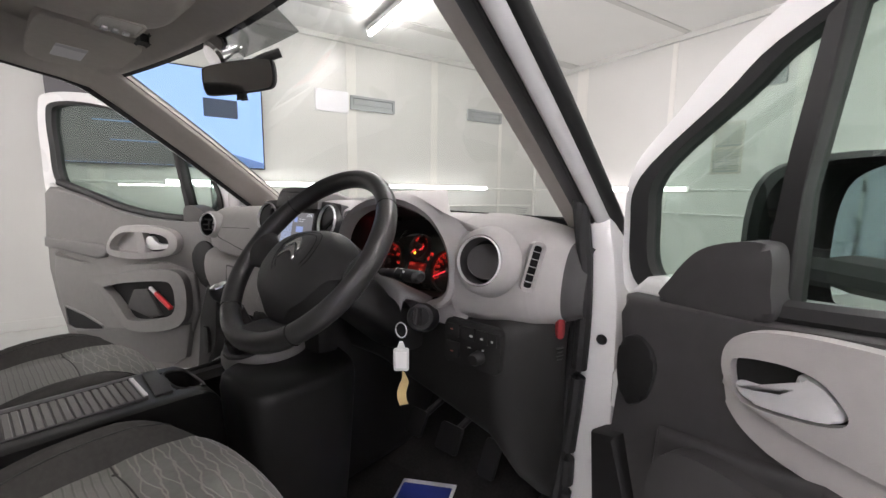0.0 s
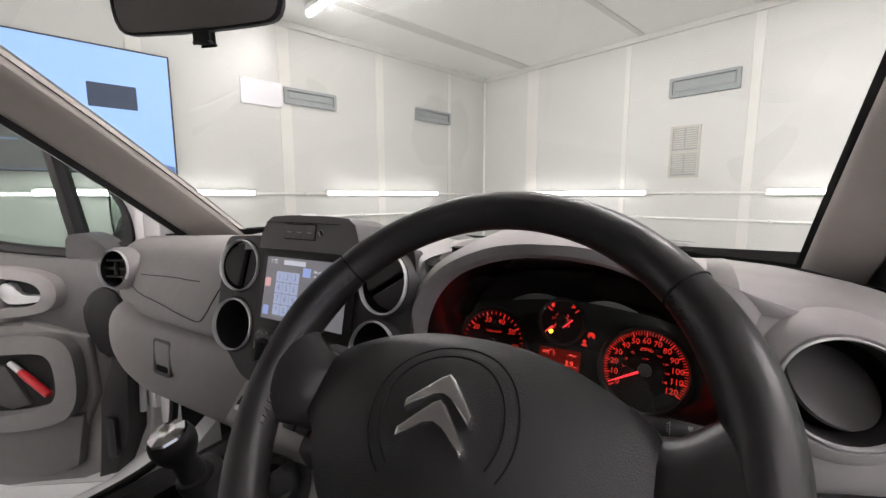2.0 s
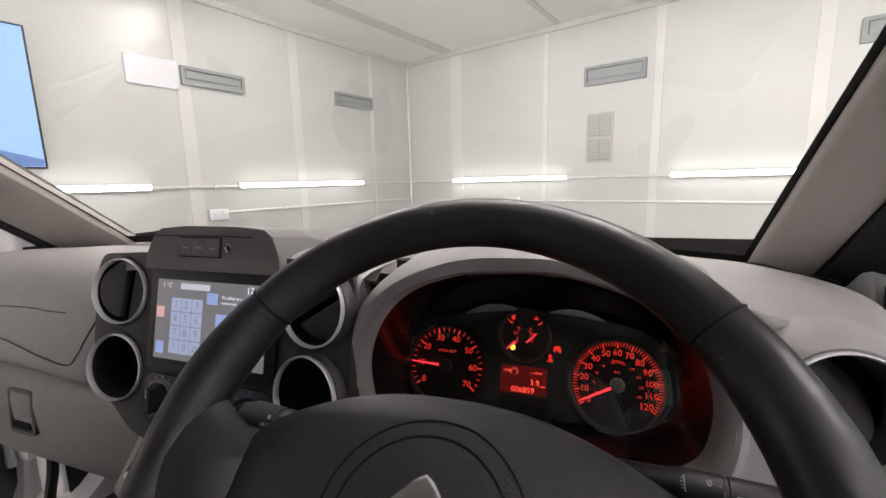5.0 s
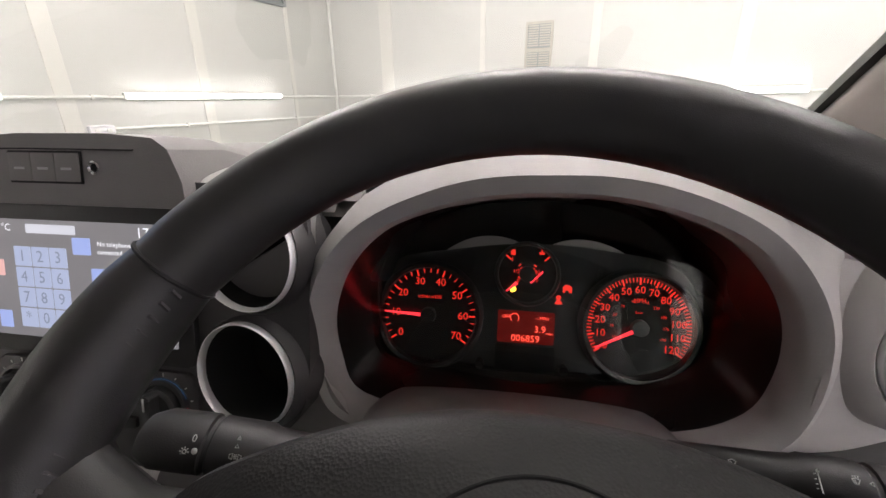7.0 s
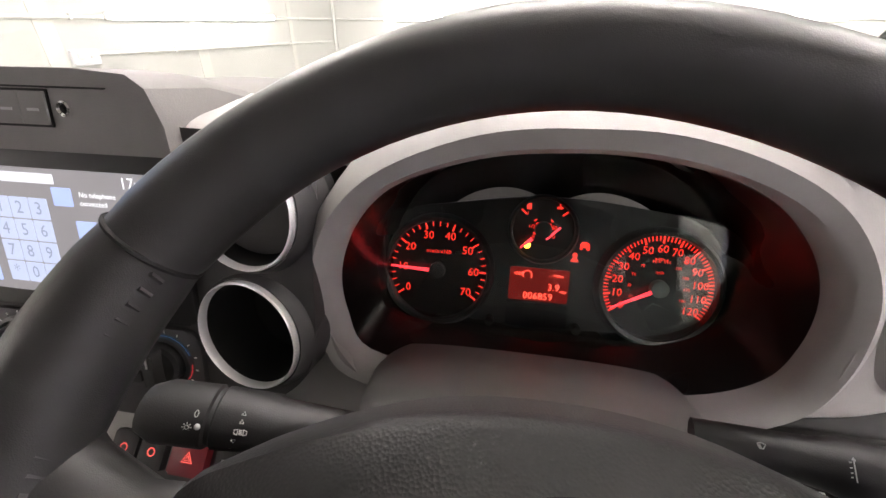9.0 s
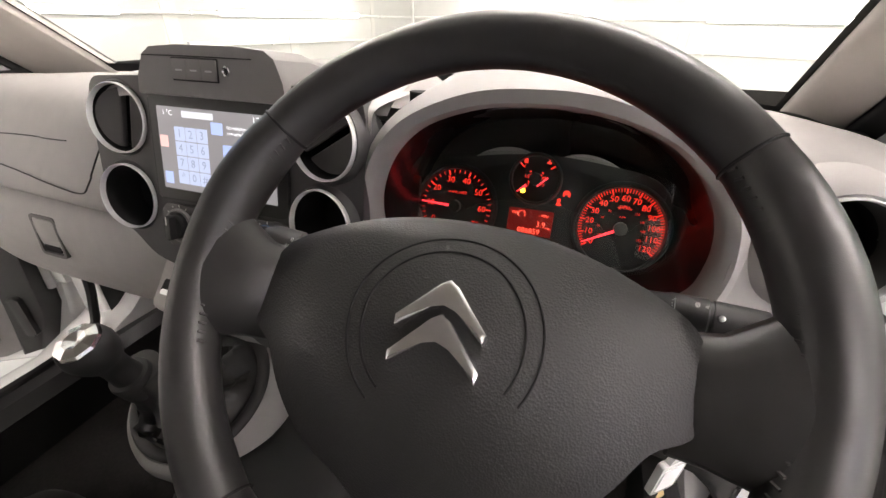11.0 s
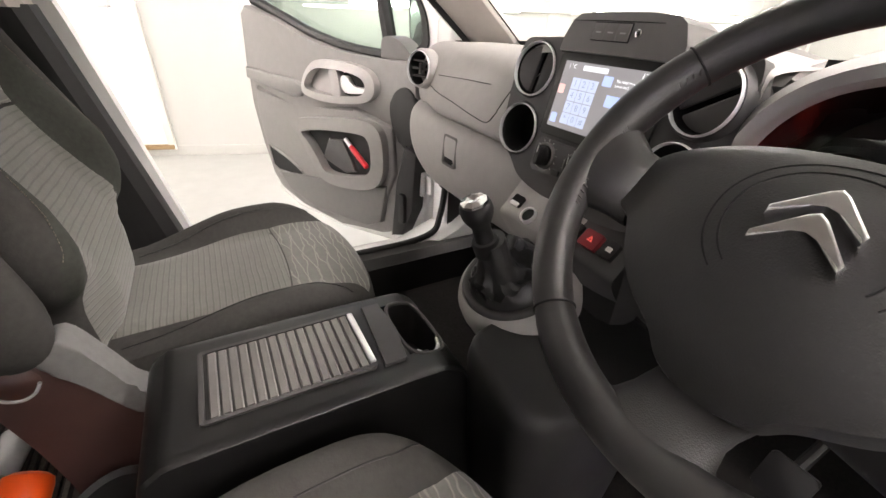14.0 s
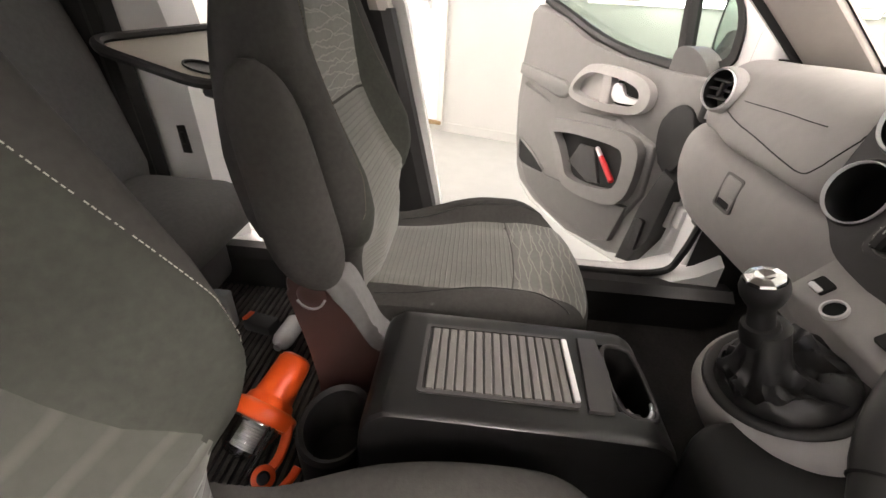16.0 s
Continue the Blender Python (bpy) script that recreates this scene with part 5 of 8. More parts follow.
part("middle_panel", bm, M_ANTH, dash, "anthracite centre stack")
for x, z, kind, rl in VENTS:
    c = CS.at(x, (z - 1.03) / 0.977, 0.004)
    vent(c, CS.w + V((-0.12 if x > 0 else 0.12, 0, 0)), 0.0412, dash, "black-mouthed round vent with a silver ring", kind, radians(rl))
bm = bmesh.new()
prism(bm, rrect(0, 0.011, 0.192, 0.122, 0.006), CS, -0.005, 0.005, 0.002)
hu = part("head_unit", bm, M_BLACK, dash, "black touch screen unit")
SCR = Frame(CS.at(0.0, 0.0115, 0.0052), CS.u, CS.v)
M_SCREEN = glow("screen_grey", (0.42, 0.40, 0.42), 0.24)
M_SCRBLUE = glow("screen_button_blue", (0.42, 0.52, 0.95), 0.45)
M_SCRPALE = glow("screen_key_pale", (0.55, 0.62, 0.86), 0.40)
M_SCRDARK = glow("screen_digit", (0.34, 0.38, 0.52), 0.33)
M_SCRWHITE = glow("screen_white", (0.9, 0.9, 0.95), 0.72)
bm = bmesh.new()
prism(bm, rrect(0, 0, 0.165, 0.094, 0.001), SCR, 0, 0.0006)
scr = part("screen", bm, M_SCREEN, dash, "lit grey touch screen with a number pad")
scr.parent = hu
for r in range(4):
    for c in range(3):
        bm = bmesh.new()
        prism(bm, rrect(-0.050 + c * 0.0165, 0.018 - r * 0.0165, 0.0155, 0.0155, 0.0008), SCR, 0.0006, 0.0010)
        part("screen_key", bm, M_SCRPALE, hu)
for x, y, w, h in ((-0.073, -0.034, 0.012, 0.014), (0.005, 0.028, 0.016, 0.013), (0.028, 0.004, 0.032, 0.015)):
    bm = bmesh.new()
    prism(bm, rrect(x, y, w, h, 0.001), SCR, 0.0006, 0.0010)
    part("screen_button", bm, M_SCRBLUE, hu)
bm = bmesh.new()
prism(bm, rrect(-0.075, 0.008, 0.012, 0.013, 0.001), SCR, 0.0006, 0.0010)
part("screen_red_button", bm, glow("screen_red", (0.75, 0.42, 0.40), 0.6), hu)
letters("keypad_digits", [(t, -0.050 + (i % 3) * 0.0165, 0.018 - (i // 3) * 0.0165, 0.013, 0) for i, t in enumerate("123456789*0#")], SCR, M_SCRDARK, hu, 0.0013)
for nm, row in (("screen_clock", ("17:46", 0.066, 0.040, 0.011, 0)), ("screen_line", ("No telephone", 0.034, 0.0305, 0.0052, 0)), ("screen_line", ("connected", 0.030, 0.0245, 0.0052, 0)), ("screen_temperature", ("1 °C", -0.066, 0.040, 0.008, 0))):
    letters(nm, [row], SCR, M_SCRWHITE, hu, 0.0010)
bm = bmesh.new()
prism(bm, rrect(-0.022, 0.040, 0.045, 0.007, 0.001), SCR, 0.0006, 0.0010)
part("screen_bar", bm, glow("screen_bar_grey", (0.6, 0.6, 0.66), 0.6), hu)
# heater controls
bm = bmesh.new()
prism(bm, rrect(0, -0.083, 0.19, 0.055, 0.012), CS, -0.005, 0.004, 0.003)
hc = part("heater_panel", bm, M_ANTH, dash)
for x in (-0.066, 0.0, 0.066):
    KF = Frame(CS.at(x, -0.082, 0.004), CS.u, CS.v)
    bm = bmesh.new()
    lathe(bm, ((0.0215, 0.0), (0.021, 0.004), (0.0185, 0.005), (0.018, 0.001), (0, 0.001)), KF, 28)
    part("knob_collar", bm, M_TOP if x < 0.05 else M_BLACK, hc)
    bm = bmesh.new()
    lathe(bm, ((0.016, 0.0), (0.0155, 0.008), (0.013, 0.010), (0, 0.0105)), KF, 24)
    prism(bm, rrect(0, 0, 0.009, 0.030, 0.003), KF, 0.004, 0.019, 0.003)
    part("heater_knob", bm, M_BLACK, hc)
    bm = bmesh.new()
    for i in range(11):
        a = radians(-130 + 26 * i)
        box(bm, (0, 0.0242, 0.0002), (0.0009, 0.0032 if i % 5 == 0 else 0.002, 0.0005), Frame(KF.o, KF.u * math.cos(a) - KF.v * math.sin(a), KF.u * math.sin(a) + KF.v * math.cos(a)))
    part("knob_scale", bm, M_MARK, hc)
    bm = bmesh.new()
    box(bm, (0, 0.009, 0.0193), (0.0014, 0.010, 0.0006), KF)
    part("knob_pointer", bm, M_MARK, hc)
for i, x in enumerate((-0.033, 0.033)):
    bm = bmesh.new()
    prism(bm, rrect(x, -0.100, 0.016, 0.009, 0.002), CS, 0.003, 0.007, 0.0012)
    part("heater_button", bm, M_BLACK, hc)
KF = Frame(CS.at(0.066, -0.082, 0.0095), CS.u, CS.v)
for nm, a0, a1, m in (("cold_arc", 20, 150, glow("blue_print", (0.05, 0.25, 0.6), 0.15)), ("hot_arc", 200, 360, glow("red_arc_print", (0.8, 0.04, 0.05), 0.5))):
    bm = bmesh.new()
    lathe(bm, ((0.0215, -0.004), (0.0215, -0.0038), (0.0195, -0.0036), (0.0195, -0.004)), KF, 20, a1 - a0, a0)
    part(nm, bm, m, hc)
# pod over the screen
PF = Frame((0.013, -0.084, 1.123), (1, 0, 0), (0, 0.20, 0.98))
bm = bmesh.new()
rows = []
for h, kx, kz, up in ((0.0, 1.0, 1.0, 0), (0.006, 0.985, 0.97, 0), (-0.05, 1.0, 1.0, 0.004), (-0.12, 0.93, 0.9, 0.0), (-0.19, 0.75, 0.5, -0.015)):
    o_ = [(-0.102, -0.024), (-0.100, -0.005), (-0.090, 0.018), (-0.078, 0.026), (-0.04, 0.029), (0.04, 0.029), (0.078, 0.026), (0.090, 0.018), (0.100, -0.005), (0.102, -0.024)]
    rows.append((h, [PF.at(x * kx, y * kz + up, h) for x, y in o_]))
order = [rows[1][1], rows[0][1], rows[2][1], rows[3][1], rows[4][1]]
vs = loft(bm, order, closed=True)
bm.faces.new(vs[0])
pod = part("screen_pod", bm, M_TOP, dash, "dark grey pod over the screen", 30)
bm = bmesh.new()
prism(bm, rrect(-0.0135, 0.004, 0.064, 0.0235, 0.001), PF, 0.004, 0.0068, 0.0005)
part("button_strip", bm, M_VOID, pod)
for i in range(3):
    bm = bmesh.new()
    prism(bm, rrect(-0.034 + i * 0.0205, 0.004, 0.0198, 0.0205, 0.0008), PF, 0.005, 0.0082, 0.0007)
    part("button", bm, M_TOP, pod)
M_GREYPRINT = mat("grey_print", (0.3, 0.3, 0.3), 0.6)
for i in range(3):
    bm = bmesh.new()
    prism(bm, rrect(-0.034 + i * 0.0205, 0.003, 0.009, 0.0018, 0.0006), PF, 0.0072, 0.0086)
    part("button_mark", bm, M_GREYPRINT, pod)
bm = bmesh.new()
tube(bm, [PF.at(-0.088, 0.0165, 0.0068), PF.at(-0.03, 0.0172, 0.0068), PF.at(0.062, 0.0168, 0.0068)], 0.0006, 6)
part("pod_seam", bm, M_VOID, pod)
bm = bmesh.new()
lathe(bm, ((0.0052, 0.006), (0.0050, 0.0085), (0.0040, 0.0092), (0.0028, 0.008)), Frame(PF.at(0.030, 0.004, 0), PF.u, PF.v), 20)
part("socket_ring", bm, M_CHROME, pod)
bm = bmesh.new()
lathe(bm, ((0.0029, 0.0078), (0.0012, 0.0078), (0.0010, 0.0086), (0, 0.0086)), Frame(PF.at(0.030, 0.004, 0), PF.u, PF.v), 14)
part("socket_pin", bm, M_VOID, pod)
# cover over the top of the centre stack, from its front edge back to the crown
bm = bmesh.new()
rows = []
for i in range(33):
    k = -1 + 2 * i / 32
    x = 0.006 + 0.196 * k
    d = 0.020 * abs(k) ** 6
    rows.append(curve([V((x, -0.084, 1.096 - d)), V((x, -0.080, 1.112 - d)), V((x, -0.068, 1.1195 - d)), V((x, -0.030, 1.122 - d)), V((x, 0.03, 1.121 - d)), V((x, 0.10, 1.112 - d))], 4))
loft(bm, rows)
part("stack_cover", bm, M_DASH, dash, "grey cover over the centre stack", 60)
# little light slot on the dash top
bm = bmesh.new()
prism(bm, oval(0.25, -0.05, 0.020, 0.009, 20), Frame((0, 0, 1.113), (1, 0, 0), (0, 1, 0)), -0.01, 0.003)
part("sensor_slot", bm, M_VOID, dash)

# ---- cluster hood and instruments ----
HOOD_IN = curve([(0.221, 0.938, 0), (0.205, 0.976, 0), (0.205, 1.017, 0), (0.223, 1.059, 0), (0.256, 1.09, 0), (0.306, 1.109, 0), (0.352, 1.115, 0), (0.398, 1.114, 0), (0.443, 1.104, 0), (0.478, 1.087, 0), (0.506, 1.058, 0), (0.521, 1.026, 0), (0.524, 0.989, 0), (0.513, 0.955, 0), (0.472, 0.932, 0), (0.40, 0.925, 0), (0.30, 0.925, 0)], 5, True)
HC = V((0.365, 1.02, 0))


def hood_row(grow, y, ytop=None, flare=0.0):
    """One ring of the hood; flare spreads its driver's side out into the fascia."""
    out = []
    for p in HOOD_IN:
        q = V(p)
        dv = (q - HC).normalized()
        top, out_x = max(0.0, dv.y), min(1.0, 2.0 * max(0.0, dv.x) * max(0.0, dv.y))
        r = q + dv * grow * (0.45 + 0.65 * top + 0.35 * abs(dv.x))
        yy = y if ytop is None else y + (ytop - y) * top
        if flare:
            f = out_x * min(1.0, flare / 0.085)
            yy += (-0.088 + 0.024 * f - yy) * out_x
            r.x += flare * out_x
            r.y += (1.074 - r.y) * f
        out.append(V((r.x, yy, r.y)))
    return out


bm = bmesh.new()
loft(bm, [hood_row(0.034, -0.01, 0.10, 0.085), hood_row(0.032, -0.03, 0.07, 0.060), hood_row(0.030, -0.055, 0.04, 0.035), hood_row(0.028, -0.078, -0.02, 0.014), hood_row(0.024, -0.092, -0.075), hood_row(0.014, -0.098, -0.100), hood_row(0.004, -0.092, -0.096), hood_row(0.0, -0.085, -0.088), hood_row(-0.002, -0.07, -0.07)], closed=True)
part("cluster_hood", bm, M_DASH, dash, "grey arched hood over the instruments")
bm = bmesh.new()
loft(bm, [hood_row(-0.002, -0.071, -0.071), hood_row(-0.012, -0.03, -0.02), hood_row(-0.03, 0.02, 0.045), hood_row(-0.075, 0.035, 0.05)], closed=True)
part("hood_lining", bm, mat("glossy_black_lining", (0.007, 0.0068, 0.0068), 0.28, 0, 0.15, 40, spec=0.5), dash, "black lining inside the hood")

clu = thing("instrument_cluster", None, None, "black instrument cluster with red lit dials and needles", "instrument cluster")
t20 = radians(20)
CF = Frame((0.360, 0.0, 0.98), (1, 0, 0), (0, math.sin(t20), math.cos(t20)))
M_REDLIT = glow("red_backlight", (1.0, 0.034, 0.022), 0.62)
M_NEEDLE = glow("red_needle", (1.0, 0.035, 0.05), 1.1)
M_FACE = mat("dial_face_black", (0.008, 0.008, 0.009), 0.35, 0, 0.1, 30)
M_CLUST = mat("cluster_grey_black", (0.032, 0.032, 0.033), 0.45, 0, 0.1, 40)
bm = bmesh.new()
co = [(p[0], p[1]) for p in curve([(-0.152, -0.005, 0), (-0.14, 0.045, 0), (-0.07, 0.062, 0), (0.0, 0.07, 0), (0.07, 0.066, 0), (0.13, 0.052, 0), (0.155, 0.0, 0), (0.14, -0.045, 0), (0.09, -0.062, 0), (0.03, -0.056, 0), (-0.04, -0.056, 0), (-0.10, -0.064, 0), (-0.14, -0.045, 0)], 5, True)]
prism(bm, co, CF, -0.03, -0.004, 0.004)
part("backing", bm, M_CLUST, clu)


def polar(c, r, deg):
    return c[0] + r * math.cos(radians(deg)), c[1] + r * math.sin(radians(deg))


def dial(name, c, r, a0, a1, majors, minors, words, needle, hub):
    b = bmesh.new()
    lathe(b, ((r * 1.15, -0.006), (r * 1.13, 0.004), (r * 1.07, 0.0075), (r * 1.0, 0.0065), (r * 0.985, -0.001)), Frame(CF.at(*c), CF.u, CF.v), 56)
    dl = part(name, b, M_CLUST, clu, "round black dial with red figures")
    b = bmesh.new()
    lathe(b, ((r * 1.0, -0.0015), (0, -0.001)), Frame(CF.at(*c), CF.u, CF.v), 48)
    part("dial_face", b, M_FACE, dl)
    b = bmesh.new()
    n = majors * minors
    for i in range(n + 1):
        a = a0 + (a1 - a0) * i / n
        big = i % minors == 0
        l, wd = (0.0060, 0.0013) if big else (0.0040, 0.0007)
        p, q = V(polar(c, r * 0.97, a)), V(polar(c, r * 0.97 - l, a))
        s = (q - p).orthogonal().normalized() * wd / 2
        prism(b, [p + s, q + s, q - s, p - s], CF, -0.0008, 0.0)
    part("dial_ticks", b, M_REDLIT, dl)
    letters("dial_figures", words, CF, M_REDLIT, dl, 0.0002)
    b = bmesh.new()
    tip, tail = V(polar(c, r * 0.93, needle)), V(polar(c, hub, needle))
    s = (tip - tail).orthogonal().normalized()
    prism(b, [tip + s * 0.0006, tip - s * 0.0006, tail - s * 0.0016, tail + s * 0.0016], CF, 0.005, 0.0065)
    part("needle", b, M_NEEDLE, dl, "glowing red needle")
    b = bmesh.new()
    lathe(b, ((0.0075, 0.001), (0.007, 0.0075), (0.003, 0.0085), (0, 0.0085)), Frame(CF.at(*c), CF.u, CF.v), 20)
    part("needle_hub", b, M_TOP if name == "speedometer" else M_CLUST, dl)
    return dl


RC, SC = (-0.0945, -0.002), (0.095, 0.0)
R = 0.0455
rev_words = [(str(10 * i) if i else "0", *polar(RC, R * 0.72, 215 - 250 * i / 7), 0.0102, 0) for i in range(8)] + [("tr/min x100", RC[0], RC[1] + 0.017, 0.0048, 0)]
dial("rev_counter", RC, R, 215, -35, 7, 4, rev_words, 178, 0.004)
sp_words = [(str(10 * i), *polar(SC, R * 0.73, 213 - 246 * i / 12), 0.0092, 0) for i in range(13)] + [("MPH", SC[0], SC[1] + 0.0235, 0.0052, 0), ("km/h", SC[0], SC[1] + 0.013, 0.0032, 0)]
sp_words += [(str(20 * i + 10), *polar(SC, R * 0.50, 205 - 230 * i / 9), 0.0035, 0) for i in range(10)]
dial("speedometer", SC, R, 213, -33, 12, 5, sp_words, 208, 0.004)
GC = (-0.004, 0.042)
gd = dial("fuel_and_temperature_gauge", GC, 0.0265, 140, 40, 1, 1, [("1", GC[0] - 0.014, GC[1] + 0.013, 0.0055, 0), ("1/2", GC[0] - 0.010, GC[1] + 0.002, 0.005, 0), ("80", GC[0] + 0.009, GC[1] + 0.002, 0.005, 0), ("70", GC[0] + 0.008, GC[1] - 0.0055, 0.005, 0), ("0", GC[0] - 0.008, GC[1] - 0.007, 0.005, 0)], 222, 0.012)
bm = bmesh.new()
for sg in (-1, 1):
    c = (GC[0] + sg * 0.014, GC[1] + 0.002)
    for a in (-40, -20, 0, 20, 40):
        aa = a if sg < 0 else 180 - a
        p, q = V(polar(c, 0.0105, aa)), V(polar(c, 0.0078, aa))
        s = (q - p).orthogonal().normalized() * 0.0006
        prism(bm, [p + s, q + s, q - s, p - s], CF, -0.0008, 0.0001)
prism(bm, rrect(GC[0] - 0.0135, GC[1] + 0.0195, 0.004, 0.005, 0.0005), CF, -0.0008, 0.0001)
prism(bm, rrect(GC[0] + 0.0125, GC[1] + 0.0195, 0.005, 0.002, 0.0005), CF, -0.0008, 0.0001)
prism(bm, rrect(GC[0] + 0.0125, GC[1] + 0.021, 0.001, 0.005, 0.0003), CF, -0.0008, 0.0001)
part("gauge_ticks", bm, M_REDLIT, gd)
bm = bmesh.new()
p, q = V((GC[0] + 0.014, GC[1] + 0.003)), V((GC[0] + 0.003, GC[1] - 0.008))
s = (q - p).orthogonal().normalized() * 0.0008
prism(bm, [p + s, q + s, q - s, p - s], CF, 0.003, 0.004)
part("temperature_needle", bm, M_NEEDLE, gd)
bm = bmesh.new()
lathe(bm, ((0.003, 0.0), (0, 0.0004)), Frame(CF.at(GC[0] - 0.0125, GC[1] - 0.0145), CF.u, CF.v), 14)
part("amber_warning_light", bm, glow("amber_light", (1.0, 0.42, 0.03), 3.5), gd, "glowing amber warning light")
bm = bmesh.new()
prism(bm, [(0.031, 0.0285), (0.0345, 0.0285), (0.0345, 0.0265), (0.037, 0.0265), (0.037, 0.0315), (0.0345, 0.0335), (0.031, 0.0335), (0.029, 0.0315), (0.029, 0.0265), (0.031, 0.0265)], CF, -0.004, -0.003)
prism(bm, oval(0.0255, 0.0215, 0.0022, 0.0022, 12), CF, -0.004, -0.003)
prism(bm, [(0.022, 0.0155), (0.0295, 0.0155), (0.0265, 0.020), (0.0245, 0.020)], CF, -0.004, -0.003)
part("red_warning_lights", bm, M_REDLIT, clu, "glowing red door and belt warning symbols")
bm = bmesh.new()
prism(bm, rrect(-0.003, -0.008, 0.052, 0.030, 0.0015), CF, -0.006, -0.0025)
lcd = part("trip_display", bm, glow("red_display", (1.0, 0.022, 0.012), 0.035), clu, "red lit trip display")
letters("display_figures", [("006859", -0.003, -0.0185, 0.0088, 0), ("3.9", 0.010, -0.0095, 0.0088, 0), ("miles", 0.0185, -0.0125, 0.0032, 0), ("-- MPH", 0.0115, 0.001, 0.0042, 0), ("OFF", -0.021, 0.001, 0.0045, 0)], CF, glow("red_figures", (1.0, 0.07, 0.045), 1.4), lcd, -0.0020)
bm = bmesh.new()
lathe(bm, ((0.0042, -0.002), (0.0036, -0.002), (0.0036, -0.0018), (0.0042, -0.0018)), Frame(CF.at(-0.0135, 0.0005), CF.u, CF.v), 18, 270, -45)
part("limiter_symbol", bm, glow("red_symbol", (1.0, 0.07, 0.045), 1.4), lcd)
bm = bmesh.new()
prism(bm, rrect(-0.003, -0.038, 0.054, 0.026, 0.002), CF, -0.006, -0.002, 0.001)
part("lower_plate", bm, M_FACE, clu)
for x in (-0.044, 0.032):
    bm = bmesh.new()
    lathe(bm, ((0.0042, -0.004), (0.004, 0.006), (0.003, 0.007), (0, 0.007)), Frame(CF.at(x, -0.044), CF.u, CF.v), 14)
    part("trip_button", bm, M_BLACK, clu)

bm = bmesh.new()
prism(bm, [(x * 1.02, y * 1.02) for x, y in co], Frame(CF.at(0, 0, 0.022), CF.u, (0, 0.15, 1)), 0.0, 0.001)
o = part("cover_pane", bm, M_GLASS, clu, "clear cover pane")
o.visible_shadow = False

# ---- steering column and wheel ----
col = thing("steering_column", None, None, "black steering column shroud with two stalks", "steering column")
SW = Frame((0.350, -0.273, 1.037), (1, 0, 0), (0, 0.655, 0.756))
bm = bmesh.new()
rows = []
for h, wx, hy, oy in ((-0.285, 0.098, 0.046, -0.004), (-0.24, 0.098, 0.046, -0.004), (-0.19, 0.096, 0.044, -0.006), (-0.14, 0.092, 0.042, -0.010), (-0.085, 0.075, 0.042, -0.008), (-0.06, 0.06, 0.042, 0.0)):
    rows.append([SW.at(x, y + oy, h) for x, y in oval(0, 0, wx, hy, 36, 2.6)])
loft(bm, rows, closed=True, caps=True)
part("shroud", bm, M_BLACK, col)
bm = bmesh.new()
rows = []
for y, top, wx in ((-0.055, 0.949, 0.132), (-0.085, 0.964, 0.125), (-0.115, 0.981, 0.119), (-0.140, 0.992, 0.115), (-0.150, 0.994, 0.113), (-0.156, 0.989, 0.111), (-0.159, 0.970, 0.109)):
    rows.append([V((0.350 + wx * u, y - 0.010 * (1 - u * u) + 0.012 * u * u, top - 0.048 * (1 - math.sqrt(max(0.0, 1 - u * u))))) for u in [math.sin(math.pi * (-0.5 + i / 32)) for i in range(33)]])
loft(bm, rows)
part("upper_shroud", bm, mat("dark_grey_shroud_plastic", (0.17, 0.165, 0.16), 0.46, 0, 0.08, 40, 0.3, 900, spec=0.75), col, "dark grey upper half of the shroud", 60)


def stalk(pts, radii, name):
    b = bmesh.new()
    tube(b, pts, radii, 16, flat=0.78)
    return part(name, b, M_BLACK, col, "black control stalk with white symbols")


L0, L1 = V((0.298, -0.178, 0.984)), V((0.160, -0.206, 1.015))
st_l = stalk([L0.lerp(L1, t) for t in (0, 0.35, 0.55, 0.57, 0.745, 0.752, 0.765, 0.772, 0.93, 0.985, 1.0)], [0.009, 0.0110, 0.0135, 0.0152, 0.0160, 0.0148, 0.0148, 0.0164, 0.0160, 0.012, 0.004], "lamp_stalk")
R0, R1 = V((0.425, -0.160, 0.996)), V((0.542, -0.181, 1.005))
st_r = stalk([R0.lerp(R1, t) for t in (0, 0.35, 0.45, 0.47, 0.66, 0.67, 0.685, 0.69, 0.94, 1.0)], [0.009, 0.0115, 0.0130, 0.0142, 0.0145, 0.0132, 0.0132, 0.0146, 0.0144, 0.008], "wiper_stalk")
ring_ = lambda cx, cy, rx, ry, n=12: [(cx + rx * math.cos(2 * math.pi * i / n), cy + ry * math.sin(2 * math.pi * i / n)) for i in range(n)] + [(cx + rx, cy)]
SUN = [ring_(0, 0, 0.9, 0.9)] + [[(1.4 * math.cos(a), 1.4 * math.sin(a)), (2.2 * math.cos(a), 2.2 * math.sin(a))] for a in [math.pi * i / 4 for i in range(8)]]
HEAD = lambda cx: [[(cx - 0.3, -1.3), (cx - 0.3, 1.3), (cx + 0.9, 1.2), (cx + 1.7, 0.0), (cx + 0.9, -1.2), (cx - 0.3, -1.3)]] + [[(cx - 0.9, y), (cx - 2.2, y)] for y in (-1.0, 0.0, 1.0)]
FOG = lambda cx, s: [[(cx, -1.3), (cx, 1.3), (cx + s * 1.5, 0.8), (cx + s * 1.5, -0.8), (cx, -1.3)]] + [[(cx - s * 0.6, y + 0.2), (cx - s * 1.8, y - 0.2)] for y in (-0.8, 0.0, 0.8)]
TRI = lambda s: [[(-0.9, -0.7 * s), (0.9, -0.7 * s), (0.0, 0.9 * s), (-0.9, -0.7 * s)]]
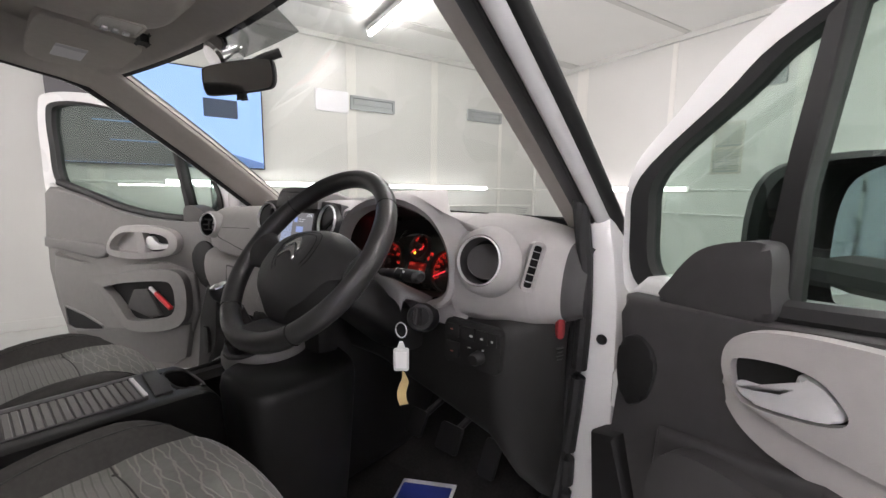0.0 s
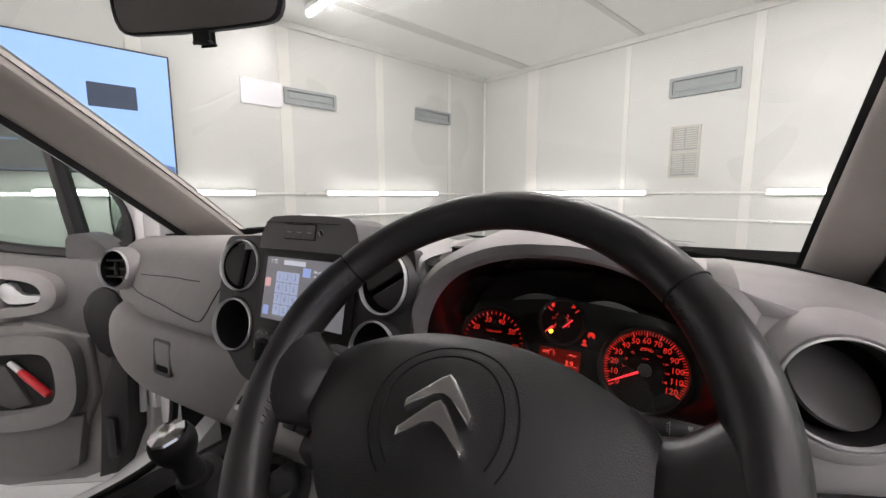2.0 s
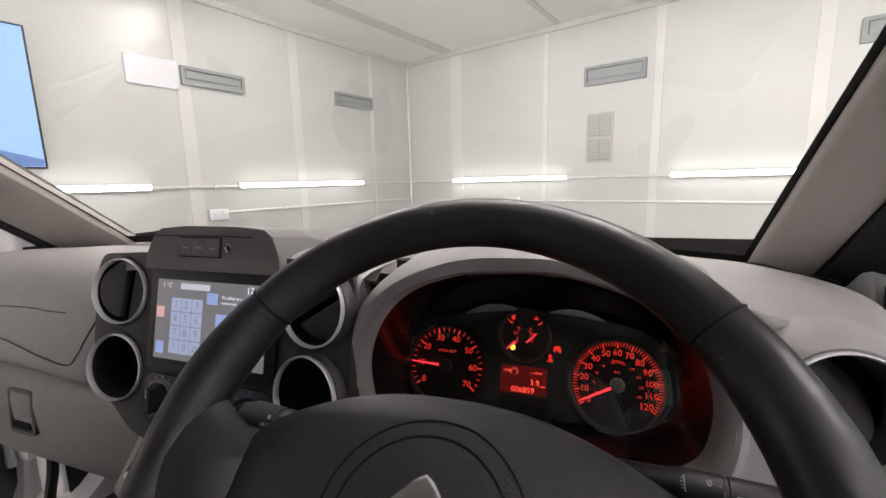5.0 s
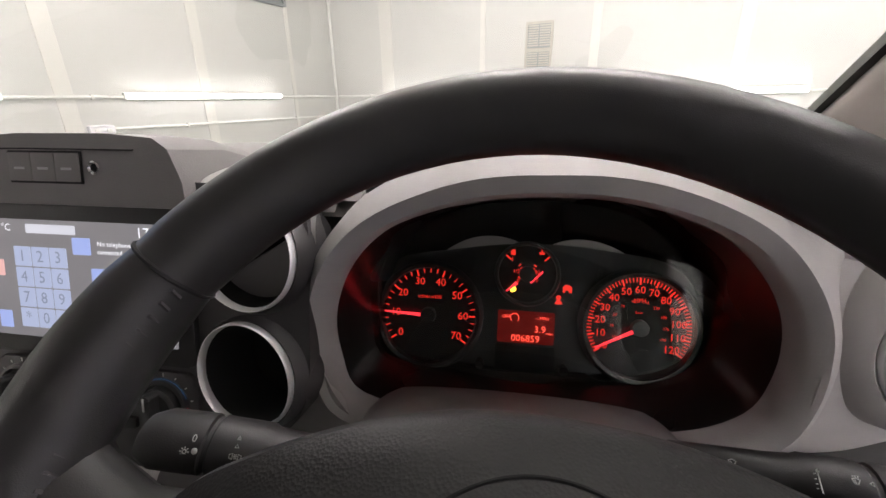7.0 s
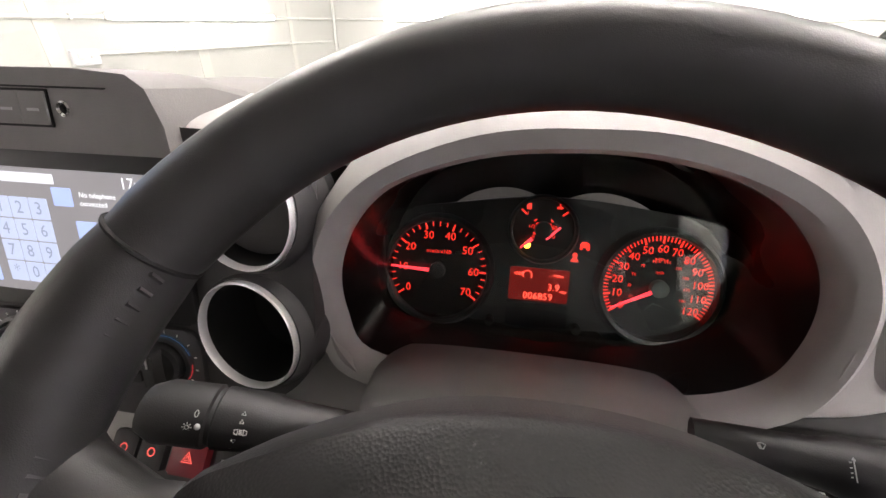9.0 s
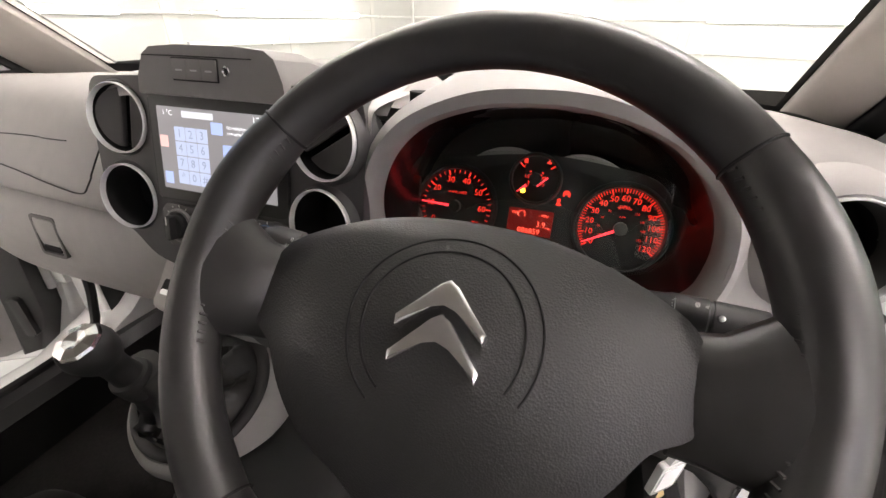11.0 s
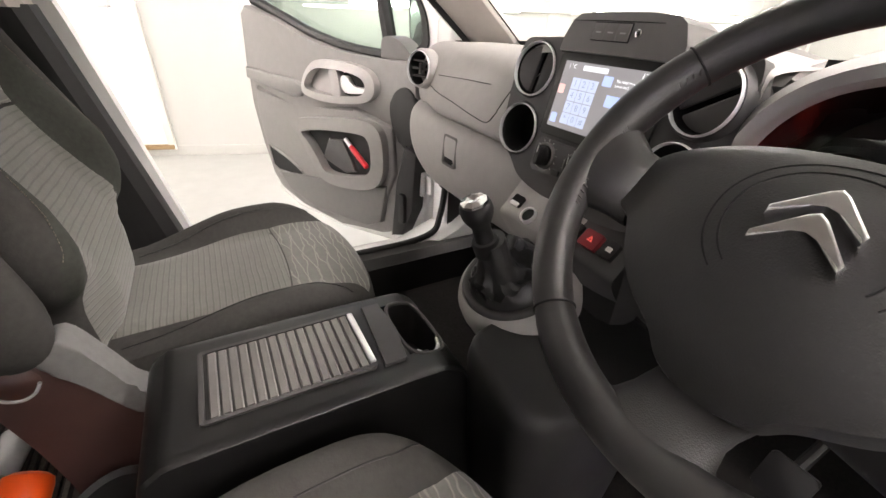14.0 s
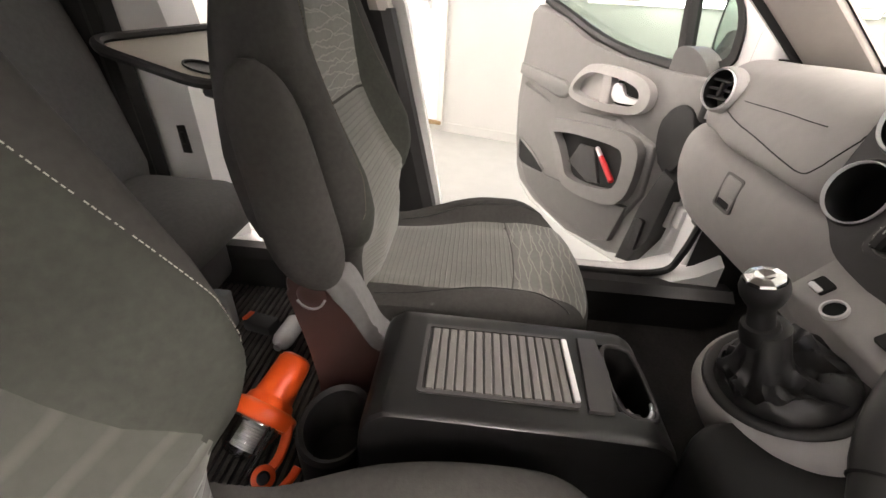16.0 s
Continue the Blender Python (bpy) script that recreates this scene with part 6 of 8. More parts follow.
ARROWS = [[(-0.6, 0.7), (-2.2, 0.0), (-0.6, -0.7), (-0.6, 0.7)], [(0.6, 0.7), (2.2, 0.0), (0.6, -0.7), (0.6, 0.7)]]
WIPE = [[(-1.6, 0.8), (0.0, 1.4), (1.6, 0.8), (0.7, -1.2), (-0.7, -1.2), (-1.6, 0.8)], [(0.0, -1.4), (-0.6, 0.6)]]
SPRAY = WIPE + [[(-0.9, 1.8), (-1.3, 2.4)], [(0.0, 1.9), (0.0, 2.6)], [(0.9, 1.8), (1.3, 2.4)]]
SCALE = [[(-0.3, 2.6), (0.6, -7.0)], [(-0.9, 1.6), (-0.3, 2.8), (0.3, 1.6)], [(-2.0, 0.6), (-1.2, 0.8)], [(-1.9, -1.6), (-1.1, -1.4)], [(-1.7, -3.6), (-0.9, -3.4)], [(-1.6, -5.4), (-0.8, -5.2)]]
LAMP_MARKS = ((0.795, 0.0052, [ring_(0, 0, 0.8, 1.5)], 1.0), (0.815, -0.0010, SUN, 1.0), (0.83, -0.0072, HEAD(-1.9) + HEAD(2.3), 0.9), (0.655, 0.0074, TRI(1), 1.0), (0.655, 0.0040, TRI(1), 1.0), (0.655, -0.0006, FOG(-1.0, -1) + FOG(1.6, 1), 1.0), (0.67, -0.0050, TRI(-1), 1.0), (0.68, -0.0088, TRI(-1), 1.0), (0.40, 0.0045, ARROWS, 1.0))
WIPER_MARKS = ((0.22, 0.004, WIPE, 1.0), (0.49, 0.0055, SCALE, 1.0), (0.60, 0.006, SPRAY, 0.9), (0.645, 0.006, [[(-0.7, 0.0), (0.7, 0.9), (0.7, -0.9), (-0.7, 0.0)]], 1.0))
for a, b_, stk, marks in ((L0, L1, st_l, LAMP_MARKS), (R0, R1, st_r, WIPER_MARKS)):
    ax = (a - b_).normalized() if a.x > b_.x else (b_ - a).normalized()
    f0 = Frame(a, ax, (0, 0.55, 0.83))
    for t, y, lines, k in marks:
        rad = (0.0161 if t > 0.56 else 0.0112) if stk is st_l else (0.0145 if t > 0.46 else 0.0103)
        ph = math.asin(max(-0.85, min(0.85, y / rad)))
        bm = bmesh.new()
        for ln in lines:
            pts = []
            for x_, y_ in ln:
                q = ph + y_ * 0.001 * k / rad
                c = a.lerp(b_, t) + ax * (x_ * 0.001 * k)
                pts.append(c + (f0.v * math.sin(q) + f0.w * math.cos(q) * 0.93) * (rad * 1.0))
            tube(bm, pts, 0.00026, 5, False)
        part("stalk_mark", bm, M_MARK, stk)
for a, b_, t, stk, y in ((L0, L1, 0.757, st_l, -0.001), (R0, R1, 0.70, st_r, 0.0)):
    bm = bmesh.new()
    c = a.lerp(b_, t)
    bmesh.ops.create_uvsphere(bm, u_segments=12, v_segments=8, radius=0.0021, matrix=Matrix.Translation(c + V((0, -0.0118, 0.0085 + y))))
    part("stalk_dot", bm, M_MARK, stk)
# ignition lock
bm = bmesh.new()
IGF = Frame((0.487, -0.118, 0.912), (0.8, 0.55, 0), (0, 0.35, 0.9))
lathe(bm, ((0.028, -0.05), (0.026, 0.02), (0.023, 0.026), (0.017, 0.027), (0.016, 0.02), (0, 0.02)), IGF, 28)
part("ignition_lock", bm, M_BLACK, col)
keys = thing("car_key", None, None, "car key on a ring with white tag and buff paper label", "key")
bm = bmesh.new()
k0 = IGF.at(0, 0, 0.02)
box(bm, (0, 0, 0.04), (0.007, 0.028, 0.045), Frame(k0, IGF.u, IGF.v), 0.003, 2)
part("key_head", bm, M_BLACK, keys)
bm = bmesh.new()
ringc = V((0.511, -0.196, 0.912))
tube(bm, [ringc + V((0.011 * math.cos(a) * 0.9, 0.011 * math.cos(a) * 0.3, 0.013 * math.sin(a))) for a in [2 * math.pi * i / 20 for i in range(20)]], 0.0012, 6, True)
part("key_ring", bm, M_SILVER, keys)
TG = Frame((0.511, -0.196, 0.864), (1, 0.85, 0), (0.05, -0.04, 1))
bm = bmesh.new()
prism(bm, [(p[0], p[1]) for p in rrect(0, -0.004, 0.026, 0.040, 0.003)] , TG, -0.003, 0.003, 0.001)
prism(bm, [(-0.008, 0.014), (0.008, 0.014), (0.003, 0.028), (-0.003, 0.028)], TG, -0.0025, 0.0025)
part("tag", bm, mat("clear_tag_plastic", (0.62, 0.64, 0.62), 0.2, 0, 0.05, 30), keys, "clear plastic tag with a white card")
bm = bmesh.new()
prism(bm, rrect(0, -0.004, 0.019, 0.030, 0.001), TG, 0.003, 0.0036)
part("tag_card", bm, mat("white_card", (0.8, 0.8, 0.79), 0.7), keys)
bm = bmesh.new()
pb = [TG.at(0.003 + 0.003 * math.sin(i * 0.7), -0.026 - i * 0.0065, 0.002 * math.sin(i * 0.9)) for i in range(11)]
loft(bm, [[p - TG.u * (0.0015 + 0.0065 * min(1, i / 3.5)) , p + TG.u * (0.0015 + 0.0065 * min(1, i / 3.5)) + V((0, 0, 0.004 if i == 10 else 0))] for i, p in enumerate(pb)])
part("paper_label", bm, mat("buff_paper", (0.62, 0.47, 0.22), 0.85, 0, 0.1, 60), keys, "folded buff paper label")

wheel = thing("steering_wheel", None, None, "black leather-rimmed three-spoke steering wheel", "steering wheel")
RR, TR = 0.172, 0.0165
bm = bmesh.new()
NS = 96
vsr = []
for i in range(NS):
    a = 2 * math.pi * i / NS
    dg = math.degrees(a) % 360
    k = 1.0
    for lo in (39, 146, 232, 308):
        k -= 0.05 * math.exp(-((dg - lo) / 1.6) ** 2)
    for lo in (18, 162):
        k += 0.10 * math.exp(-((dg - lo) / 14) ** 2)
    vsr.append([SW.at((RR + TR * k * math.cos(b)) * math.cos(a), (RR + TR * k * math.cos(b)) * math.sin(a), TR * 1.08 * k * math.sin(b)) for b in [2 * math.pi * j / 18 for j in range(18)]])
loft(bm, vsr + [vsr[0]], closed=True)
rim = part("rim", bm, M_LEATHER, wheel, "black leather rim", 60)
for dg in (39, 146, 232, 308):
    bm = bmesh.new()
    a = radians(dg)
    tube(bm, [SW.at((RR + TR * 0.985 * math.cos(b)) * math.cos(a), (RR + TR * 0.985 * math.cos(b)) * math.sin(a), TR * 1.06 * math.sin(b)) for b in [2 * math.pi * j / 24 for j in range(24)]], 0.0010, 6, True)
    part("rim_seam", bm, M_VOID, rim)
for a0, a1 in ((-20, 39), (146, 200)):
    bm = bmesh.new()
    n = int(a1 - a0) // 2
    for i in range(n):
        a = radians(a0 + (a1 - a0) * (i + 0.5) / n)
        p = lambda da, b: SW.at((RR + TR * 1.03 * math.cos(b)) * math.cos(a + da), (RR + TR * 1.03 * math.cos(b)) * math.sin(a + da), TR * 1.1 * math.sin(b))
        tube(bm, [p(0, 2.55), p(0.008, 2.8)], 0.0009, 5)
    part("rim_stitching", bm, M_ANTH, rim)
PADO = [(p[0], p[1]) for p in curve([(-0.128, 0.014, 0), (-0.10, 0.034, 0), (-0.05, 0.052, 0), (0.0, 0.057, 0), (0.05, 0.052, 0), (0.10, 0.034, 0), (0.128, 0.014, 0), (0.129, -0.028, 0), (0.108, -0.043, 0), (0.092, -0.066, 0), (0.074, -0.086, 0), (0.046, -0.104, 0), (0.030, -0.120, 0), (0.0, -0.128, 0), (-0.030, -0.120, 0), (-0.046, -0.104, 0), (-0.074, -0.086, 0), (-0.092, -0.066, 0), (-0.108, -0.043, 0), (-0.129, -0.028, 0)], 5, True)]


def pad_h(x, y):
    """Height of the cushion-shaped airbag cover over the wheel's plane."""
    top = max(0.0, (y + 0.02) / 0.077) ** 2.6 * 0.036
    low = max(0.0, (-0.02 - y) / 0.105) ** 2.3 * 0.046
    return 0.0215 - abs(x / 0.13) ** 2.3 * 0.030 - top - low


bm = bmesh.new()
rows = [[SW.at(x, y, -0.052) for x, y in PADO]]
for k in (1.0, 0.985, 0.95, 0.88, 0.78, 0.66, 0.52, 0.36, 0.2, 0.06):
    rows.append([SW.at(x * k, -0.035 + (y + 0.035) * k, pad_h(x * k, -0.035 + (y + 0.035) * k) - (0.006 if k == 1.0 else 0.0)) for x, y in PADO])
vs = loft(bm, rows, closed=True)
bm.faces.new(vs[-1])
padm = part("airbag_pad", bm, M_PAD, wheel, "black grained airbag cover")
for r in (0.0430, 0.0515):
    bm = bmesh.new()
    tube(bm, [SW.at(x, y, pad_h(x, y) + 0.0) for x, y in [(0.001 + r * math.cos(radians(t)), -0.011 + r * math.sin(radians(t))) for t in range(-30, 236, 4)]], 0.0007, 6)
    part("pad_groove", bm, M_VOID, padm)
M_BADGE = mat("satin_chrome_badge", (0.80, 0.80, 0.80), 0.20, 0.95, 0.03, 30)
CHEV = [(-0.0235, -0.0125), (-0.005, 0.0075), (0.0, 0.0105), (0.005, 0.0075), (0.0235, -0.0125), (0.0225, -0.0185), (0.007, -0.0055), (0.0, -0.0012), (-0.007, -0.0055), (-0.0225, -0.0185)]
for oy, h in ((0.006, 0.0), (-0.011, 0.0)):
    bm = bmesh.new()
    sl = (pad_h(0, oy + 0.008) - pad_h(0, oy - 0.012)) / 0.02
    fr = Frame(SW.at(0.003, oy - 0.002, pad_h(0, oy - 0.002) + 0.0035), SW.u, SW.v + SW.w * sl)
    prism(bm, CHEV, fr, -0.006, 0.0045, 0.0018, 2)
    part("badge", bm, M_BADGE, padm, "chrome angled badge bar", 20)
# spokes: side arms and lower pair
for sd in (-1, 1):
    bm = bmesh.new()
    rows = []
    for x, y0, y1, h, th in ((0.118, -0.045, 0.018, -0.022, 0.014), (0.135, -0.045, 0.02, -0.014, 0.016), (0.152, -0.048, 0.032, -0.006, 0.018), (0.172, -0.062, 0.055, -0.001, 0.016)):
        n = 16
        rows.append([SW.at(sd * x, (y0 + y1) / 2 + (y1 - y0) / 2 * math.cos(2 * math.pi * i / n), h + th * math.sin(2 * math.pi * i / n)) for i in range(n)])
    loft(bm, rows, closed=True, caps=True)
    part("side_spoke", bm, M_LEATHER, wheel, "", 60)
bm = bmesh.new()
rows = []
for y, wx, h, th in ((-0.100, 0.034, -0.054, 0.010), (-0.114, 0.034, -0.044, 0.013), (-0.122, 0.033, -0.034, 0.0145), (-0.129, 0.032, -0.024, 0.0155), (-0.138, 0.032, -0.015, 0.016), (-0.150, 0.036, -0.007, 0.0165), (-0.160, 0.046, -0.002, 0.0165), (-0.168, 0.066, 0.0, 0.015), (-0.174, 0.092, 0.0, 0.010)):
    n = 32
    rows.append([SW.at(wx * math.copysign(abs(math.cos(2 * math.pi * i / n)) ** 0.8, math.cos(2 * math.pi * i / n)), y - 0.006 * (1 - math.cos(2 * math.pi * i / n) ** 2) + (0.040 * (wx / 0.095) ** 2 * math.cos(2 * math.pi * i / n) ** 2 * 0.6 if wx > 0.05 else 0.0), h + th * math.sin(2 * math.pi * i / n) - 0.006 * math.cos(2 * math.pi * i / n) ** 2) for i in range(n)])
loft(bm, rows, closed=True, caps=True)
part("lower_spoke", bm, M_PAD, wheel, "", 60)
bm = bmesh.new()
rows = [[SW.at(x, y, h) for x, y in oval(0, -0.01, r, r, 28)] for r, h in ((0.05, -0.10), (0.055, -0.06), (0.06, -0.035), (0.06, -0.022))]
loft(bm, rows, closed=True, caps=True)
part("hub", bm, M_BLACK, wheel)

# ---- gear lever, its console, and the storage box between the seats ----
con = thing("gear_console", None, None, "grey plastic gear console below the dashboard", "console")
for k0, k1, nm, m, lab in ((-1.0, 0.36, "tongue", M_DASH, "pale grey sloping console panel"), (0.36, 1.0, "switch_strip", M_ANTH, "dark switch strip")):
    bm = bmesh.new()
    rows = []
    for i in range(13):
        k = k0 + (k1 - k0) * i / 12
        x = 0.02 + 0.128 * k
        e = 0.012 * abs(k) ** 4
        rows.append(curve([V((x, -0.085, 0.925)), V((x, -0.118 + e, 0.902)), V((x, -0.155 + e, 0.868 - e)), V((x, -0.167 + e, 0.853 - e)), V((x, -0.163 + e, 0.838 - e)), V((x, -0.145 + e, 0.80))], 4))
    loft(bm, rows)
    part(nm, bm, m, con, lab)
TFR = Frame((0.02, -0.154, 0.8695), (1, 0, 0), (0, 0.73, 0.68))
bm = bmesh.new()
lathe(bm, ((0.0145, -0.004), (0.0142, 0.004), (0.0118, 0.0045), (0.0112, -0.002)), Frame(TFR.at(-0.047, -0.008), TFR.u, TFR.v), 26)
part("lighter_ring", bm, M_SILVER, con)
bm = bmesh.new()
lathe(bm, ((0.0115, 0.001), (0, 0.0005)), Frame(TFR.at(-0.047, -0.008), TFR.u, TFR.v), 20)
part("lighter_socket", bm, M_VOID, con)
bm = bmesh.new()
# hollow round the USB cover, its shade laid on in black
prism(bm, rrect(-0.088, 0.004, 0.024, 0.020, 0.003), TFR, -0.004, 0.0025)
part("usb_hollow_shade", bm, M_VOID, con)
bm = bmesh.new()
prism(bm, rrect(-0.088, -0.003, 0.020, 0.007, 0.002), TFR, 0.0, 0.004, 0.001)
part("usb_cover", bm, M_SILVER, con)
for x, w, m in ((0.018, 0.022, M_BLACK), (0.043, 0.022, M_BLACK), (0.075, 0.030, mat("red_hazard_button", (0.17, 0.012, 0.018), 0.4)), (0.108, 0.020, M_BLACK)):
    bm = bmesh.new()
    prism(bm, rrect(x, 0.008, w, 0.026, 0.002), TFR, -0.002, 0.006, 0.0015)
    part("button", bm, m, con, "red hazard light button" if w == 0.030 else "black rocker button")
bm = bmesh.new()
M_SYM = glow("red_symbol_print", (0.9, 0.10, 0.08), 0.5)
for x in (0.018, 0.043):
    bm = bmesh.new()
    lathe(bm, ((0.0034, 0.0063), (0.0025, 0.0063)), Frame(TFR.at(x, 0.008), TFR.u, TFR.v), 14)
    part("button_symbol", bm, M_SYM, con)
bm = bmesh.new()
tube(bm, [TFR.at(x, y, 0.006) for x, y in ((0.0705, 0.005), (0.0795, 0.005), (0.075, 0.0125))], 0.0006, 6, True)
tube(bm, [TFR.at(x, y, 0.006) for x, y in ((0.0728, 0.0064), (0.0772, 0.0064), (0.075, 0.010))], 0.0005, 6, True)
part("hazard_symbol", bm, M_SYM, con)
bm = bmesh.new()
prism(bm, rrect(0.108, 0.008, 0.009, 0.007, 0.001), TFR, 0.0055, 0.0064)
part("button_mark", bm, M_MARK, con)
# round drum that carries the gaiter
DR = Frame((0.018, -0.212, 0.788), (1, 0, 0), (0, 1, 0.48))
bm = bmesh.new()
lathe(bm, ((0.062, -0.22), (0.076, -0.16), (0.088, -0.10), (0.096, -0.06), (0.099, -0.034), (0.098, -0.017), (0.093, -0.006), (0.088, -0.001), (0.085, 0.001), (0.082, -0.004), (0.081, -0.02)), DR, 64)
part("drum", bm, M_DASH, con, "pale grey rounded gear surround", 60)
bm = bmesh.new()
lathe(bm, ((0.0835, -0.012), (0.083, 0.004), (0.078, 0.007), (0.071, 0.004), (0.062, -0.006), (0.03, -0.012)), DR, 56)
part("gaiter_ring", bm, M_ANTH, con, "", 60)
bm = bmesh.new()
tube(bm, [DR.at(0.0985 * math.cos(a), 0.0985 * math.sin(a), -0.03 - 0.006 * i) for i, a in enumerate([radians(160 + 8 * k) for k in range(4)])], 0.0016, 6)
part("surround_joint", bm, M_VOID, con)
bm = bmesh.new()
arc = [radians(182 + 6 * k) for k in range(9)]
# curved black sheet on the drum stands in for the slot's shade
loft(bm, [[DR.at(r * math.cos(a), r * math.sin(a), -0.085 - d * math.sin(math.pi * k / 8)) for k, a in enumerate(arc)] for r, d in ((0.0925, 0.0), (0.0895, 0.022), (0.0885, 0.030))])
part("side_slot_shade", bm, M_VOID, con, "slot in the gear surround, its shade a black sheet")
bm = bmesh.new()
tube(bm, [DR.at(0.0905 * math.cos(a), 0.0905 * math.sin(a), -0.087 - 0.030 * math.sin(math.pi * k / 8)) for k, a in enumerate(arc)], 0.0016, 6)
part("slot_rim", bm, M_SILVER, con)
bm = bmesh.new()
rows = []
for z, k in ((0.34, 0.80), (0.5, 0.90), (0.64, 0.97), (0.722, 1.0), (0.744, 0.97), (0.752, 0.90)):
    rows.append([V((0.142 + px, -0.195 + py, z - 0.25 * max(0.0, px))) for px, py in oval(0, 0, 0.092 * k, 0.142 * k, 36, 4)])
loft(bm, rows, closed=True, caps=True)
part("lower_block", bm, M_BLACK, con, "black lower console block", 50)
bm = bmesh.new()
box(bm, (0.02, 0.10, 0.60), (0.25, 0.45, 0.50), XY, 0.03, 2)
part("front_block", bm, M_BLACK, con)
gear = thing("gear_lever", None, None, "gear lever with black leather gaiter and chrome-capped knob", "gear lever")
bm = bmesh.new()
rows = []
top0, top1 = DR.at(-0.004, -0.020, 0.0), V((0.014, -0.262, 0.862))
for i, (r, h, lo) in enumerate(((0.071, 0.000, 0), (0.067, 0.012, 0.3), (0.061, 0.018, 0.7), (0.054, 0.016, 1), (0.048, 0.010, 1), (0.042, 0.008, 0.9), (0.035, 0.014, 0.8), (0.029, 0.026, 0.7), (0.026, 0.040, 0.6), (0.0245, 0.054, 0.5), (0.0235, 0.068, 0.3), (0.0225, 0.082, 0.05))):
    t = min(1.0, h / 0.082) if i > 4 else 0.0
    cen = DR.at(0, 0, 0).lerp(top0, min(1, i / 5)) if i < 5 else top0.lerp(top1, t)
    row = []
    for j in range(64):
        a = 2 * math.pi * j / 64
        nz = noise.noise(V((math.cos(a) * 1.9 + 3.1, math.sin(a) * 1.9, i * 0.28)))
        ridge = 1 - 2 * abs(noise.noise(V((math.cos(a) * 2.3, math.sin(a) * 2.3 + 7, i * 0.22))))
        rr = r * (1 + 0.30 * lo * nz)
        row.append(cen + DR.u * (rr * math.cos(a)) + DR.v * (rr * math.sin(a)) + DR.w * (h if i < 5 else 0.010 * (1 - t)) + DR.w * (lo * (0.022 * ridge - 0.008 + 0.012 * nz) * (1 - t)))
    rows.append(row)
loft(bm, rows, closed=True, caps=True)
part("gaiter", bm, M_LEATHER, gear, "creased black leather gaiter", 42)
GX = Frame((0.013, -0.266, 0.855), (1, 0, 0), V((0, 0.9, 0.42)))
ax = (V((0.009, -0.294, 0.927)) - V((0.013, -0.266, 0.852))).normalized()
GX = Frame((0.013, -0.266, 0.852), (1, 0, 0), ax.cross(V((1, 0, 0))))
bm = bmesh.new()
lathe(bm, ((0.0195, -0.010), (0.0200, 0.010), (0.0185, 0.014), (0.0145, 0.015), (0.0132, 0.03), (0.0135, 0.040), (0.0185, 0.049), (0.0222, 0.058), (0.0234, 0.067), (0.0218, 0.0755), (0.0198, 0.0785)), GX, 32)
part("knob", bm, M_BLACK, gear)
bm = bmesh.new()
lathe(bm, ((0.0200, 0.0780), (0.0188, 0.0815), (0.0100, 0.0842), (0, 0.0805)), GX, 9)
part("knob_cap", bm, M_CHROME, gear, "polished chrome cap", 8)

M_BOX = mat("satin_black_box_plastic", (0.010, 0.0098, 0.0098), 0.36, 0, 0.12, 40, 0.1, 900, spec=0.5)
M_SLAT = mat("grey_roller_slat", (0.13, 0.125, 0.118), 0.5, 0, 0.08, 60)
boxc = thing("storage_box", None, None, "black storage box with a ribbed roller lid between the seats", "storage box")
bm = bmesh.new()
rows = []
prof = [(-0.735, 0.40), (-0.735, 0.60), (-0.728, 0.69), (-0.705, 0.722), (-0.66, 0.728), (-0.40, 0.724), (-0.35, 0.715), (-0.325, 0.685), (-0.312, 0.62), (-0.30, 0.50), (-0.295, 0.40)]
pr = curve([(y, z, 0) for y, z in prof], 4)
for x, sy in ((-0.112, 0.985), (-0.108, 0.996), (-0.098, 1.0), *[(-0.098 + 0.007 * i, 1.0) for i in range(1, 24)], (0.070, 1.0), (0.080, 0.996), (0.084, 0.985)):
    rows.append([V((x, -0.52 + (p[0] + 0.52) * sy, 0.40 + (p[1] - 0.40) * sy)) for p in pr])
vs = loft(bm, rows)
for r in (vs[0], vs[-1]):
    bm.faces.new(r)
CUP = oval(-0.0155, -0.369, 0.064, 0.031, 40, 3.2)
inside = lambda x, y: abs((x + 0.0155) / 0.064) ** 3.2 + abs((y + 0.369) / 0.031) ** 3.2 < 0.98
bmesh.ops.delete(bm, geom=[f for f in bm.faces if f.calc_center_median().z > 0.68 and inside(f.calc_center_median().x, f.calc_center_median().y)], context="FACES")
part("body", bm, M_BOX, boxc, "black moulded plastic body")
bm = bmesh.new()
LB = Frame((-0.0155, 0, 0.7275), (1, 0, 0), (0, 1, 0))
ring_plate(bm, rrect(0, -0.5545, 0.128, 0.211, 0.006), rrect(0, -0.5545, 0.117, 0.199, 0.004), LB, -0.004, 0.0035)
part("lid_frame", bm, M_ANTH, boxc)
for i in range(15):
    bm = bmesh.new()
    box(bm, (0, -0.650 + 0.0128 * (i + 0.5), 0.0008), (0.116, 0.0112, 0.005), LB, 0.0016, 1)
    part("lid_slat", bm, M_SLAT, boxc)
bm = bmesh.new()
box(bm, (0, -0.453, 0.0035), (0.112, 0.009, 0.007), LB, 0.0025, 2)
part("lid_grip", bm, M_SILVER, boxc, "satin silver grip bar")
bm = bmesh.new()
prism(bm, [(-0.066, -0.430), (0.066, -0.440), (0.066, -0.408), (0.0, -0.398), (-0.066, -0.403)], LB, -0.006, 0.003, 0.002)
part("front_plate", bm, M_ANTH, boxc)
top_z = lambda y: float(np.interp(y, [-0.41, -0.39, -0.37, -0.35, -0.337, -0.325], [0.7245, 0.7225, 0.7195, 0.7155, 0.705, 0.686]))
bm = bmesh.new()
